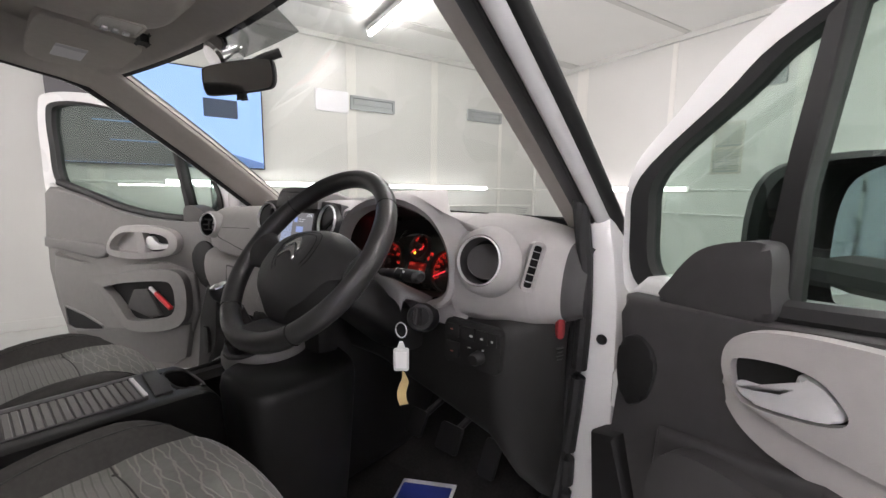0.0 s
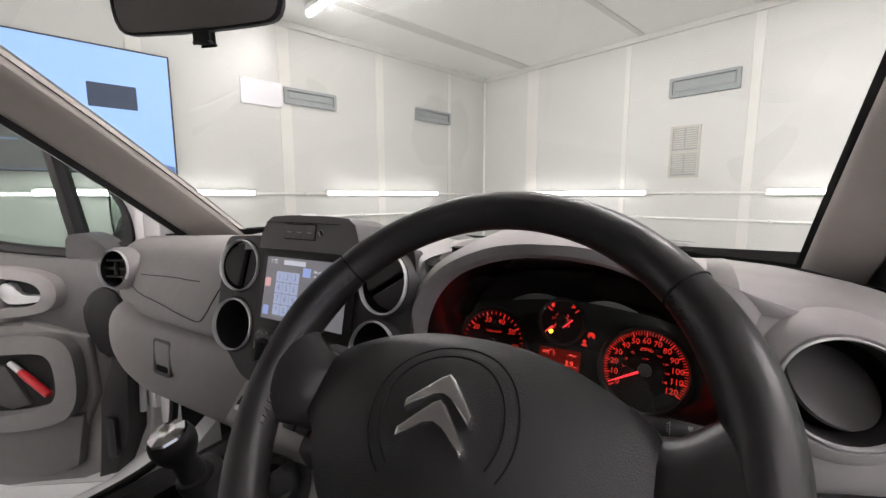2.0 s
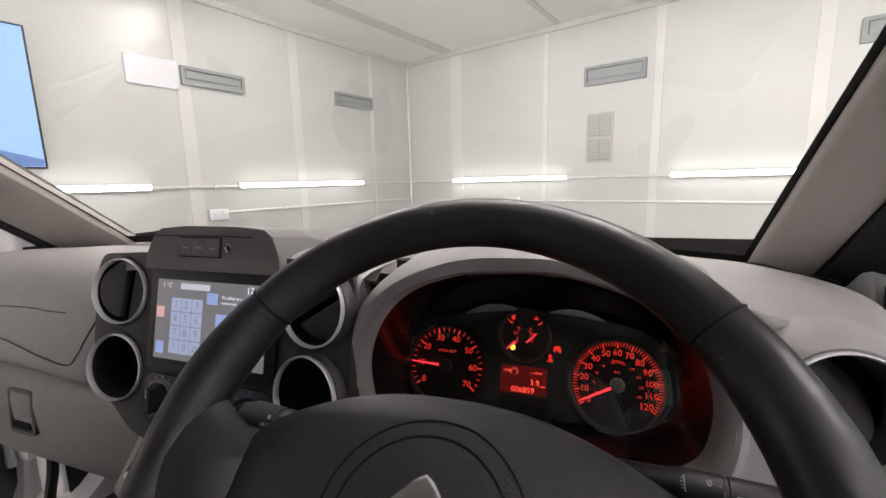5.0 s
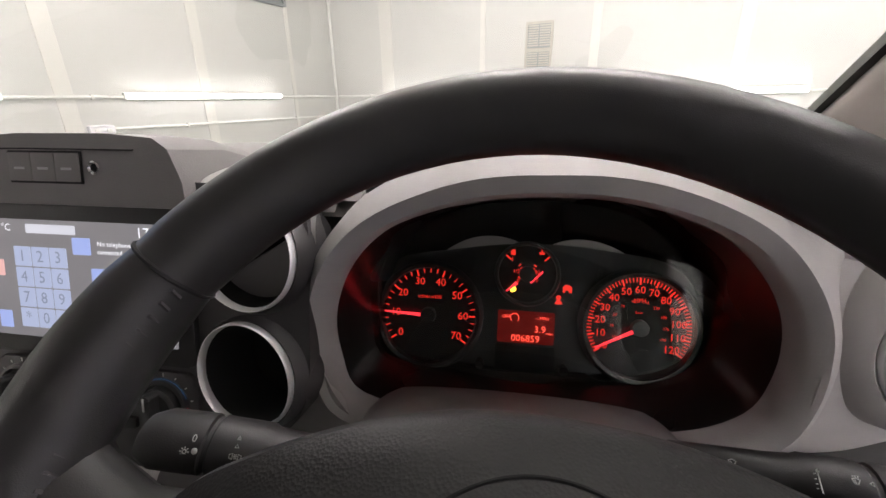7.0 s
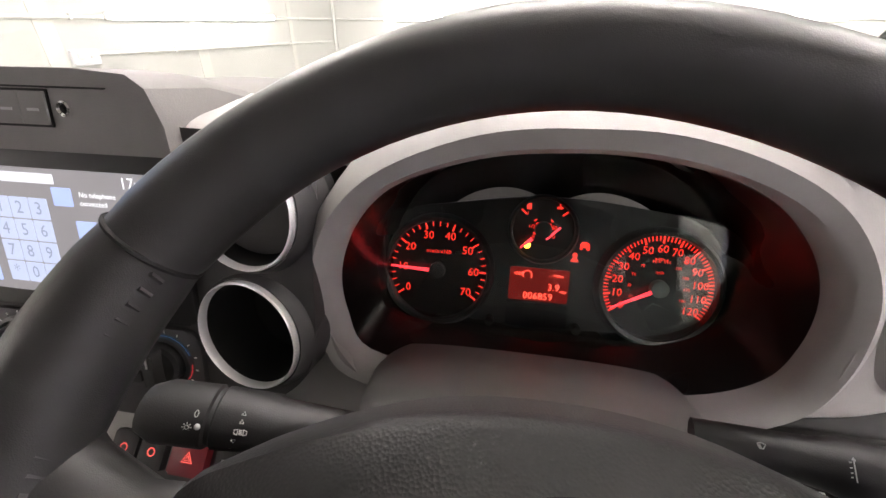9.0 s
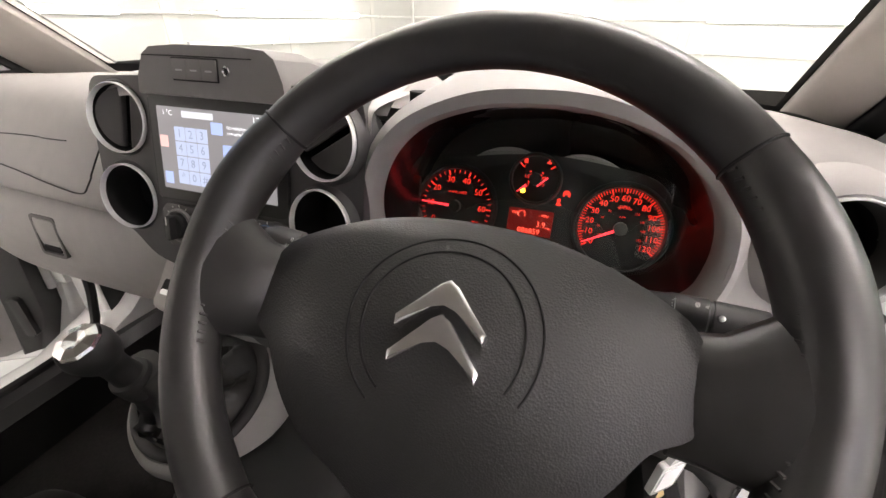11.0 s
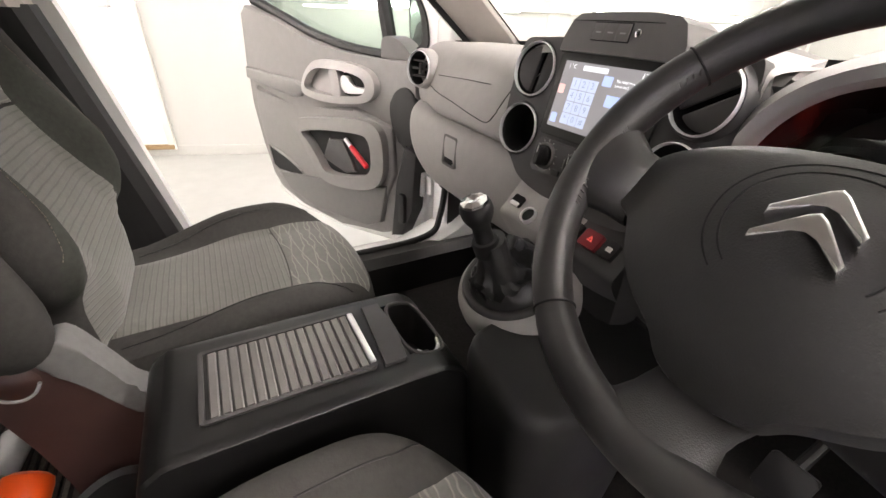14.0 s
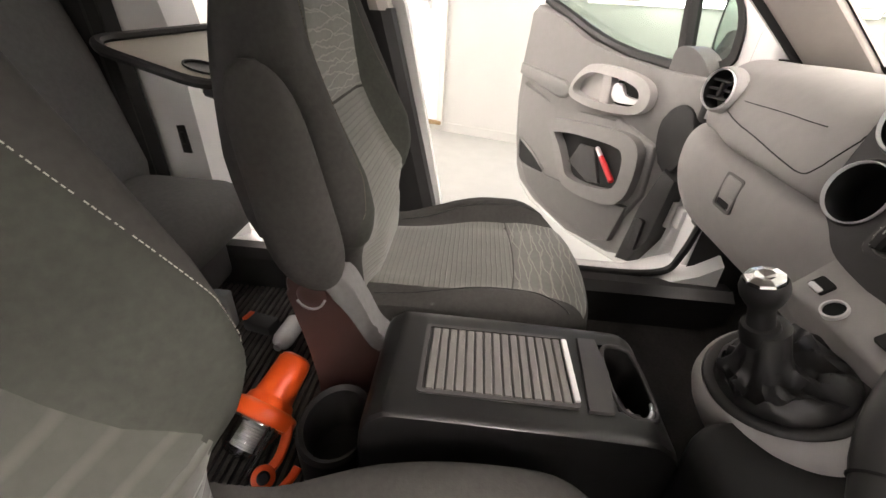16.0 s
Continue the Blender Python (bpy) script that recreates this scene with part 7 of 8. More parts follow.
loft(bm, [[V((-0.0155 + (x + 0.0155) * k, -0.369 + (y + 0.369) * k, z if z < 0.7 else top_z(y) - 0.001)) for x, y in CUP] for k, z in ((1.07, 0.72), (0.98, 0.72), (0.93, 0.66), (0.88, 0.635), (0.02, 0.633))], closed=True)
part("cup_hollow", bm, M_BLACK, boxc, "deep black hollow at the box's front")
bm = bmesh.new()
tube(bm, [V((x, y, top_z(y) + 0.0005)) for x, y in CUP], 0.0034, 8, True)
part("hollow_lip", bm, M_ANTH, boxc)
bm = bmesh.new()
tube(bm, [V((-0.0155 + 0.061 * math.cos(a), -0.369 + 0.030 * math.sin(a), top_z(-0.369 + 0.030 * math.sin(a)) - 0.004)) for a in [radians(-35 + 9 * k) for k in range(12)]], 0.0036, 8)
part("cup_rim", bm, M_SILVER, boxc)
# rear cup tray
CT = Frame((-0.01, -0.795, 0.56), (1, 0, 0), (0, 1, 0))
bm = bmesh.new()
lathe(bm, ((0.075, -0.16), (0.078, 0.0), (0.072, 0.006), (0.064, 0.0), (0.060, -0.09), (0, -0.09)), CT, 36, sy=0.8)
part("cup_holder", bm, M_BLACK, boxc, "black cup holder behind the box")

# ---- seats ----
def smooth(a, b, x):
    t = min(max((x - a) / (b - a), 0.0), 1.0)
    return t * t * (3 - 2 * t)


def stitches(b, pts, step=0.0048, on=0.68, r=0.0009):
    """Single stitches along a line of points."""
    pts = [V(p) for p in pts]
    acc, nxt = 0.0, 0.0
    for p, q in zip(pts, pts[1:]):
        d = (q - p).length
        while nxt < acc + d:
            a = p.lerp(q, (nxt - acc) / d)
            e = p.lerp(q, min(1.0, (nxt - acc + step * on) / d))
            if (e - a).length > 0.001:
                tube(b, [a, e], r, 5)
            nxt += step
        acc += d


def car_seat(cx, dy, dz, label, lean, covers, wide):
    """A front seat: cushion, backrest with side bolsters, head rest. dy, dz shift it, lean tips the back."""
    seat = thing("car_seat", None, None, label, "seat", "front seats")

    def P(nm, m, b, lab="", ang=60):
        return part(nm, b, m, seat, lab, ang)

    # cushion: a surface over u across and v from the back to the rounded front
    HW = 0.228

    def cush(u, v, up=0.0):
        su, sv = max(abs(u) - 1, 0.0), max(v - 1, 0.0)
        uu, vv = min(abs(u), 1.0), min(v, 1.0)
        q = HW * uu * (0.86 + 0.14 * smooth(0.20, 0.60, v))
        yf = -0.338 - 0.030 * uu ** 2 - 0.060 * uu ** 5
        y = -0.88 + (yf + 0.88) * vv
        z = 0.655 + 0.016 * smooth(-0.85, -0.5, y) - 0.006 * smooth(-0.45, -0.34, y)
        z += 0.052 * smooth(0.118, 0.196, q) * (0.10 + 0.90 * smooth(-0.80, -0.56, y)) * (1 - 0.90 * smooth(-0.50, -0.36, y))
        z += 0.006 * (1 - (q / 0.16) ** 2) if q < 0.16 else 0
        d = max((yf - y) / 0.045, 0.0)
        z -= 0.045 * (1 - math.sqrt(max(0.0, 1 - (1 - min(d, 1)) ** 2)))
        d = (HW - q) / 0.030
        z -= 0.030 * (1 - math.sqrt(max(0.0, 1 - (1 - min(d, 1)) ** 2)))
        sk = max(su, sv)
        z -= sk
        bul = 0.010 * math.sin(math.pi * min(1.0, sk / 0.10)) - 0.10 * sk
        x = math.copysign(q + (bul if su else 0), u)
        return V((cx + x, y + dy + (bul if sv else 0) - 0.0 * su, z + dz + up))

    US = [-1.12, -1.08, -1.04, -1.0] + [-1 + 2 * (0.5 - 0.5 * math.cos(math.pi * i / 40)) for i in range(1, 40)] + [1.0, 1.04, 1.08, 1.12]
    VS = [i / 16 for i in range(12)] + [0.72, 0.77, 0.82, 0.87, 0.90, 0.93, 0.955, 0.975, 0.99, 0.997, 1.0, 1.03, 1.07, 1.12]
    b = bmesh.new()
    loft(b, [[cush(u, v) for u in US] for v in VS])
    P("cushion", M_CLOTH, b, "dark grey cloth seat cushion")
    fr = Frame((cx, 0, 0), (0, 1, 0), (-1, 0, 0))
    for nm, m, v0, v1, sz, lab in (("cushion_insert", M_RIB, 0.10, 0.695, 0.30, "ribbed grey cloth insert"), ("cushion_front_insert", M_LATTICE, 0.70, 0.985, 0.30, "grey cloth insert with pale crossing threads")):
        b = bmesh.new()
        rows = []
        for i in range(17):
            v = v0 + (v1 - v0) * i / 16
            wd = np.interp(v, [0, 0.7, 0.9, 1.0], [0.62, 0.62, 0.66, 0.72])
            rows.append([cush(wd * q, v, 0.0035 * min(1, i * 1.0, (16 - i) * 1.0) * (1 if abs(q) < 0.99 else 0) + 0.0004) for q in [-1 + 2 * j / 18 for j in range(19)]])
        loft(b, rows)
        uv_from(P(nm, m, b, lab), fr, sz)
    for sg in (-1, 1):
        b = bmesh.new()
        tube(b, curve([cush(sg * np.interp(v, [0.2, 0.6, 0.85, 0.95], [0.80, 0.78, 0.80, 0.86]), v, 0.0006) for v in (0.2, 0.35, 0.5, 0.6, 0.7, 0.8, 0.87, 0.92, 0.95)], 4), 0.0013, 6)
        P("cushion_seam", M_BLACK, b)
    b = bmesh.new()
    box(b, (cx, dy - 0.60, 0.45 + dz), (0.40, 0.46, 0.20), XY, 0.03, 2)
    P("plinth", M_ANTH, b)

    # backrest: front surface by height z and place x across
    def hw(z):
        return np.interp(z, [0.62, 0.74, 0.775, 0.80, 0.84, 0.92, 1.0, 1.10, 1.18, 1.24, 1.275, 1.29], [0.165, 0.175, 0.195, 0.220, 0.234, 0.238, 0.234, 0.222, 0.200, 0.165, 0.12, 0.06])

    def front(x, z):
        yc = np.interp(z, [0.62, 0.70, 0.76, 0.82, 0.88, 0.94, 1.0, 1.06, 1.14, 1.22, 1.30], [-0.79, -0.778, -0.776, -0.793, -0.822, -0.851, -0.870, -0.876, -0.880, -0.893, -0.925])
        yb = np.interp(z, [0.62, 0.75, 0.775, 0.80, 0.83, 0.865, 0.92, 0.985, 1.04, 1.08, 1.14, 1.20, 1.30], [-0.80, -0.80, -0.795, -0.778, -0.768, -0.765, -0.776, -0.806, -0.830, -0.846, -0.868, -0.890, -0.94])
        h = hw(z)
        q = abs(x)
        k = 0.205 * h / 0.238
        y = yc + (yb - yc) * smooth(k * 0.50, k * 0.97, q)
        if q > k:
            t = (q - k) / max(h - k, 1e-4)
            y -= 0.045 * (1 - math.sqrt(max(0.0, 1 - min(t, 1) ** 2)))
        return y

    def lean_pt(x, y, z, out=0.0):
        return V((cx + x, y + out - lean * (z - 0.66) + dy, z + dz))

    ZS = [0.62, 0.66, 0.70, 0.74, 0.76, 0.775, 0.787, 0.80, 0.82, 0.84, 0.87, 0.90, 0.94, 0.98, 1.02, 1.06, 1.10, 1.14, 1.18, 1.21, 1.24, 1.26, 1.275, 1.285, 1.29]
    b = bmesh.new()
    rows = []
    n = 44
    for z in ZS:
        h = hw(z)
        yk = np.interp(z, [0.62, 0.70, 0.757, 0.79, 0.93, 1.06, 1.14, 1.22, 1.27, 1.29], [-0.90, -0.90, -0.925, -0.968, -0.988, -0.984, -0.975, -0.972, -0.965, -0.95])
        row = []
        for i in range(n + 1):
            x = -h * math.cos(math.pi * i / n)
            row.append(lean_pt(x, front(x, z), z))
        yf = front(h, z)
        side = [(1.0 * h, yf * 0.6 + yk * 0.4), (0.995 * h, yf * 0.25 + yk * 0.75), (0.96 * h, yk + 0.012), (0.90 * h, yk + 0.001), (0.5 * h, yk - 0.004)]
        row += [lean_pt(x, y, z) for x, y in side] + [lean_pt(-x, y, z) for x, y in side[::-1]]
        rows.append(row)
    loft(b, rows, closed=True, caps=True)
    P("backrest", M_CLOTH, b, "dark grey cloth backrest")
    # greener facing of the bolsters, from the seam inwards
    SEAM = lambda z: np.interp(z, [0.78, 0.80, 0.82, 0.845, 0.872, 0.92, 1.0, 1.10, 1.20, 1.245], [0.196, 0.216, 0.224, 0.227, 0.219, 0.210, 0.186, 0.155, 0.125, 0.10])
    INS = lambda z: np.interp(z, [0.66, 0.74, 0.80, 0.83, 0.87, 0.92, 1.0, 1.12, 1.17, 1.19, 1.205], [0.150, 0.158, 0.160, 0.150 + 0.1 * wide, 0.122 + 0.6 * wide, 0.106 + wide, 0.098 + wide, 0.094 + wide, 0.085 + wide, 0.07 + wide, 0.045 + wide])
    for sg in (-1, 1):
        b = bmesh.new()
        rows = []
        for i in range(25):
            z = 0.782 + (1.245 - 0.782) * i / 24
            a, e = INS(z) - 0.008, SEAM(z)
            rows.append([lean_pt(sg * (a + (e - a) * j / 10), front(a + (e - a) * j / 10, z), z, 0.0018 * (0 if j == 10 else 1)) for j in range(11)])
        loft(b, rows)
        P("bolster_facing", M_CLOTHMID, b, "grey-green cloth bolster facing")
        b = bmesh.new()
        pts = []
        for i in range(40):
            z = 0.858 + (1.24 - 0.858) * i / 39
            pts.append(lean_pt(sg * SEAM(z), front(SEAM(z), z), z, 0.0012))
        stitches(b, pts, r=0.00055)
        P("backrest_stitching", M_STITCH if cx > 0 else M_STITCHDARK, b)
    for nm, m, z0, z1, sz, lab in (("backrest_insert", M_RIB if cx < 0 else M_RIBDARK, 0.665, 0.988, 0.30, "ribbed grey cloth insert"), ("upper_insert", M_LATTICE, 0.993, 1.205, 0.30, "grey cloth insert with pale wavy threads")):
        b = bmesh.new()
        rows = []
        for i in range(17):
            z = z0 + (z1 - z0) * i / 16
            wd = INS(z)
            e = 0.005 * min(1, i * 1.0, (16 - i) * 1.0)
            rows.append([lean_pt(wd * q, front(wd * q, z), z, 0.002 + e * (1 if abs(q) < 0.99 else 0)) for q in [-1 + 2 * j / 14 for j in range(15)]])
        loft(b, rows)
        uv_from(P(nm, m, b, lab), Frame((cx, 0, 0), (0, 0, 1), (-1, 0, 0)), sz)
    # headrest
    b = bmesh.new()
    rows = [[lean_pt(x, -0.945 + w, 1.325 + h) for x, w in oval(0, 0, 0.125 * k, 0.05 * k, 28, 2.8)] for h, k in ((-0.002, 0.75), (0.015, 0.95), (0.07, 1.0), (0.13, 0.97), (0.165, 0.8), (0.175, 0.4))]
    loft(b, rows, closed=True, caps=True)
    P("headrest", M_CLOTH, b)
    for sg in (-1, 1):
        b = bmesh.new()
        tube(b, [lean_pt(sg * 0.05, -0.945, 1.26), lean_pt(sg * 0.05, -0.945, 1.34)], 0.007, 8)
        P("headrest_post", M_SILVER, b)
    # brown-black covers over the backrest's hinge
    for sg in covers:
        b = bmesh.new()
        fr = Frame((cx + sg * 0.225, dy, dz), (0, 1, 0), (0, 0, 1))
        prism(b, [(p[0], p[1]) for p in curve([(-0.862, 0.42, 0), (-0.872, 0.52, 0), (-0.882, 0.60, 0), (-0.897, 0.68, 0), (-0.905, 0.745, 0), (-0.87, 0.775, 0), (-0.835, 0.748, 0), (-0.79, 0.692, 0), (-0.752, 0.635, 0), (-0.748, 0.585, 0), (-0.775, 0.48, 0), (-0.785, 0.42, 0)], 5, True)], fr, -0.03, 0.03, 0.010, 3)
        P("recliner_cover", M_MAROON, b, "brown-black plastic side cover")
        b = bmesh.new()
        lathe(b, ((0, 0.010), (0.018, 0.008), (0.026, 0.0)), Frame(fr.at(-0.862, 0.720, 0.03 * sg), (0, sg, 0), (0, 0, 1)), 20)
        P("recliner_cap", M_MAROON, b)
        b = bmesh.new()
        tube(b, curve([fr.at(yy, zz, 0.034 * sg) for yy, zz in ((-0.886, 0.712), (-0.877, 0.700), (-0.862, 0.695), (-0.848, 0.701), (-0.838, 0.716))], 4), 0.0022, 8)
        P("cap_edge", M_VENTGREY, b)
        b = bmesh.new()
        prism(b, [(p[0], p[1]) for p in curve([(-0.838, 0.744, 0), (-0.803, 0.768, 0), (-0.774, 0.713, 0), (-0.754, 0.664, 0), (-0.734, 0.637, 0), (-0.747, 0.607, 0), (-0.768, 0.628, 0), (-0.801, 0.690, 0)], 4, True)], fr, -0.01, 0.034, 0.005, 2)
        P("side_flap", M_BENCH, b, "grey cloth flap along the cover")
    return seat


pseat = car_seat(-0.385, 0.0, 0.0, "grey and black cloth passenger seat with raised arm rest", 0.0, (1,), 0.024)
car_seat(0.362, -0.032, 0.028, "grey and black cloth driver's seat", 0.02, (1,), 0.0)


def arm_rest(seat, x, y0, y1, z0, z1):
    b = bmesh.new()
    rows = []
    n = 22
    for i in range(n + 1):
        t = 0.5 - 0.5 * math.cos(math.pi * i / n)
        k = max(0.06, 1 - abs(2 * t - 1) ** 5) ** 0.5
        wid = np.interp(t, [0, 0.25, 0.6, 1], [0.056, 0.060, 0.054, 0.046]) * k
        rows.append([V((x + ax_, y0 + (y1 - y0) * t + ay_, z0 + (z1 - z0) * t)) for ax_, ay_ in oval(0, 0, 0.030 * k, wid, 28, 2.5)])
    loft(b, rows, closed=True, caps=True)
    part("arm_rest", b, M_CLOTH, seat, "dark cloth arm rest, folded up", 60)


arm_rest(pseat, -0.118, -0.842, -0.895, 0.748, 1.085)

# rear bench and belts
bench = thing("rear_seat", None, None, "grey cloth rear bench seat", "seat")
for x0, x1 in ((-0.64, -0.06), (-0.05, 0.64)):
    bm = bmesh.new()
    rows = []
    for y, z in ((-1.34, 0.575), (-1.24, 0.585), (-1.20, 0.605), (-1.187, 0.64), (-1.195, 0.675), (-1.22, 0.70), (-1.27, 0.715), (-1.45, 0.715), (-1.75, 0.69)):
        rows.append([V((x0 + (x1 - x0) * q, y - 0.03 * abs(2 * q - 1) ** 4, z - 0.035 * abs(2 * q - 1) ** 5)) for q in [i / 18 for i in range(19)]])
    loft(bm, rows)
    part("cushion", bm, M_BENCH, bench, "", 60)
    bm = bmesh.new()
    rows = []
    for z, y in ((0.66, -1.50), (0.75, -1.485), (1.0, -1.53), (1.2, -1.59), (1.27, -1.62), (1.28, -1.68), (1.0, -1.68)):
        rows.append([V((x0 + (x1 - x0) * q, y - 0.03 * abs(2 * q - 1) ** 4, z - 0.03 * abs(2 * q - 1) ** 5)) for q in [i / 14 for i in range(15)]])
    loft(bm, rows)
    part("backrest", bm, M_BENCH, bench, "", 60)
bm = bmesh.new()
box(bm, (0, -1.52, 0.49), (1.2, 0.42, 0.20), XY, 0.02, 2)
part("plinth", bm, M_ANTH, bench)
for x in (-0.42, 0.42):
    bm = bmesh.new()
    box(bm, (x, -1.245, 0.40), (0.03, 0.05, 0.12), XY, 0.008, 2)
    part("foot", bm, M_VENTGREY, bench)
for sd in (-1, 1):
    for k, dyb in enumerate((0.0, 0.04, 0.085)):
        bm = bmesh.new()
        loft(bm, [[V((sd * (x + 0.006 * (k % 2)), -1.50 - dyb - 0.016, z)), V((sd * (x + 0.010 - 0.006 * (k % 2)), -1.50 - dyb + 0.016, z))] for z, x in ((0.45, 0.662), (0.8, 0.660), (1.15, 0.645), (1.55, 0.60))])
        bmesh.ops.solidify(bm, geom=bm.faces[:], thickness=0.004)
        thing("seat_belt", bm, M_BLACK, "black webbing seat belt hanging by the rear seat", "seat belt", "seat belts")
    bm = bmesh.new()
    loft(bm, [[V((sd * x, y - 0.023, z)), V((sd * (x + 0.004), y + 0.023, z))] for z, y, x in ((0.42, -0.76, 0.665), (0.8, -0.825, 0.660), (1.1, -0.885, 0.640), (1.5, -0.985, 0.573))])
    bmesh.ops.solidify(bm, geom=bm.faces[:], thickness=0.002)
    thing("seat_belt", bm, M_BLACK, "black webbing seat belt beside the front seat", "seat belt", "seat belts")

# folding table on the passenger seat's back
table = thing("folding_table", None, None, "pale folding tray table with a dark rim, folded out", "table")
TB = Frame((-0.385, -1.085, 1.051), (1, 0, 0), (0, 1, -0.27))
bm = bmesh.new()
prism(bm, rrect(0, 0, 0.37, 0.19, 0.05), TB, -0.006, 0.0)
part("tray", bm, mat("cream_tray", (0.62, 0.58, 0.50), 0.45, 0, 0.05, 12), table)
bm = bmesh.new()
tube(bm, [TB.at(x, y, 0.002) for x, y in rrect(0, 0, 0.375, 0.195, 0.052)], 0.008, 8, True)
part("rim", bm, M_BLACK, table)
bm = bmesh.new()
lathe(bm, ((0.030, 0.001), (0.030, 0.004), (0.027, 0.004), (0.026, 0.0005), (0, 0.0005)), Frame(TB.at(0.11, 0.035), TB.u, TB.v), 24)
part("cup_ring", bm, M_BLACK, table)
for sg in (-1, 1):
    bm = bmesh.new()
    box(bm, (sg * 0.15, 0.09, -0.012), (0.02, 0.06, 0.025), TB, 0.004, 1)
    part("bracket", bm, M_BLACK, table)

# ---- things about the cabin roof ----
mir = thing("rear_view_mirror", None, None, "black rear-view mirror hung from the windscreen", "mirror")
mw = V((0.40, -1.0, -0.06))
MFm = Frame((-0.010, -0.213, 1.405), (1, 0.40, 0.03), mw.cross(V((1, 0.40, 0.03))))
mp = [(p[0], p[1]) for p in curve([(-0.106, 0.016, 0), (-0.101, -0.030, 0), (-0.06, -0.038, 0), (0.06, -0.038, 0), (0.099, -0.029, 0), (0.103, 0.014, 0), (0.085, 0.029, 0), (0.0, 0.033, 0), (-0.09, 0.030, 0)], 4, True)]
bm = bmesh.new()
loft(bm, [[MFm.at(x * k, y * k, h) for x, y in mp] for k, h in ((0.95, 0.004), (1.0, 0.002), (0.99, -0.006), (0.90, -0.014), (0.78, -0.024), (0.4, -0.032), (0.02, -0.033))], closed=True)
part("casing", bm, M_BLACK, mir)
bm = bmesh.new()
prism(bm, [(x * 0.955, y * 0.94) for x, y in mp], MFm, -0.002, 0.0035)
part("glass", bm, M_MIRROR, mir)
bm = bmesh.new()
box(bm, (0.0, -0.043, -0.005), (0.014, 0.014, 0.012), MFm, 0.003, 1)
part("dip_lever", bm, M_BLACK, mir)
bm = bmesh.new()
tube(bm, curve([MFm.at(0, 0.0, -0.03), MFm.at(0.01, 0.04, -0.05), (0.015, -0.12, 1.475)], 5), 0.011, 10)
part("stem", bm, M_BLACK, mir)
bm = bmesh.new()
lathe(bm, ((0, -0.030), (0.030, -0.029), (0.037, -0.022), (0.039, 0.0), (0.037, 0.030), (0.030, 0.038), (0, 0.040)), Frame((-0.106, -0.205, 1.474), (1, 0, 0), (0, 0.55, -0.8)), 28)
part("sensor_housing", bm, M_CHROME, mir, "glossy round housing over the mirror")

ovh = thing("overhead_console", None, None, "beige grey overhead console with a reading lamp", "console")
OF = Frame((-0.055, -0.465, 1.535), (1, 0, 0), (0, -1, 0.03))
bm = bmesh.new()
loft(bm, [[OF.at(x * k, y * k, h) for x, y in oval(0, 0.0, 0.172, 0.152, 48, 2.6)] for k, h in ((1.16, -0.015), (1.08, 0.004), (1.0, 0.012), (0.96, 0.026), (0.86, 0.034), (0.60, 0.037), (0.1, 0.038))], closed=True, caps=True)
part("moulding", bm, M_LINER, ovh, "", 60)
bm = bmesh.new()
ring_plate(bm, rrect(-0.110, -0.070, 0.104, 0.084, 0.018), rrect(-0.110, -0.070, 0.094, 0.074, 0.015), OF, 0.028, 0.040)
part("lamp_frame", bm, M_PILLAR, ovh)
bm = bmesh.new()
prism(bm, rrect(-0.110, -0.070, 0.094, 0.074, 0.015), OF, 0.028, 0.038, 0.003)
part("lamp", bm, mat("clear_lamp_lens", (0.70, 0.68, 0.64), 0.15, 0.0, 0.08, 120, 0.4, 150), ovh, "clear ribbed lamp lens")
for y in (-0.09, -0.07, -0.05):
    bm = bmesh.new()
    prism(bm, rrect(-0.142, y, 0.020, 0.012, 0.004), OF, 0.036, 0.043, 0.002)
    part("lamp_switch", bm, M_SILVER, ovh)
for i in range(7):
    bm = bmesh.new()
    prism(bm, rrect(-0.088, 0.006 + i * 0.0065, 0.016, 0.003, 0.001), OF, 0.030, 0.0365)
    part("microphone_slot", bm, M_VOID, ovh)
for x0, lab in ((-0.43, "beige grey sun visor with a white label, folded up"), (0.43, "beige grey sun visor, folded up")):
    vis = thing("sun_visor", None, None, lab, "sun visor", "sun visors")
    VFm = Frame((x0, -0.415, 1.514), (1, 0, 0.03 if x0 < 0 else -0.03), (0, -1, 0.06))
    sg = 1 if x0 < 0 else -1
    bm = bmesh.new()
    prism(bm, [(sg * p[0], p[1]) for p in curve([(-0.18, -0.085, 0), (-0.19, 0.0, 0), (-0.175, 0.085, 0), (0.0, 0.10, 0), (0.16, 0.10, 0), (0.185, 0.07, 0), (0.16, -0.05, 0), (0.13, -0.095, 0), (0.0, -0.098, 0)], 6, True)], VFm, 0.0, 0.020, 0.007, 3)
    part("pad", bm, M_LINER, vis, "", 60)
    bm = bmesh.new()
    tube(bm, [VFm.at(-0.185, -0.092, 0.009), VFm.at(0.185, -0.092, 0.009)], 0.005, 8)
    part("rod", bm, M_PILLAR, vis)
    bm = bmesh.new()
    box(bm, (sg * 0.178, -0.085, 0.010), (0.022, 0.020, 0.020), VFm, 0.005, 2)
    part("clip", bm, M_BLACK, vis)
    if x0 < 0:
        bm = bmesh.new()
        prism(bm, rrect(-0.048, 0.020, 0.112, 0.062, 0.003), VFm, 0.0195, 0.0212)
        part("label_sticker", bm, M_PLATE, vis, "white printed label")

# ---- small loose things ----
pen = thing("red_pen", None, None, "red and white plastic pen standing in the door pocket", "pen")
a0, a1 = V((-1.155, -0.140, 0.708)), V((-1.015, -0.105, 0.632))
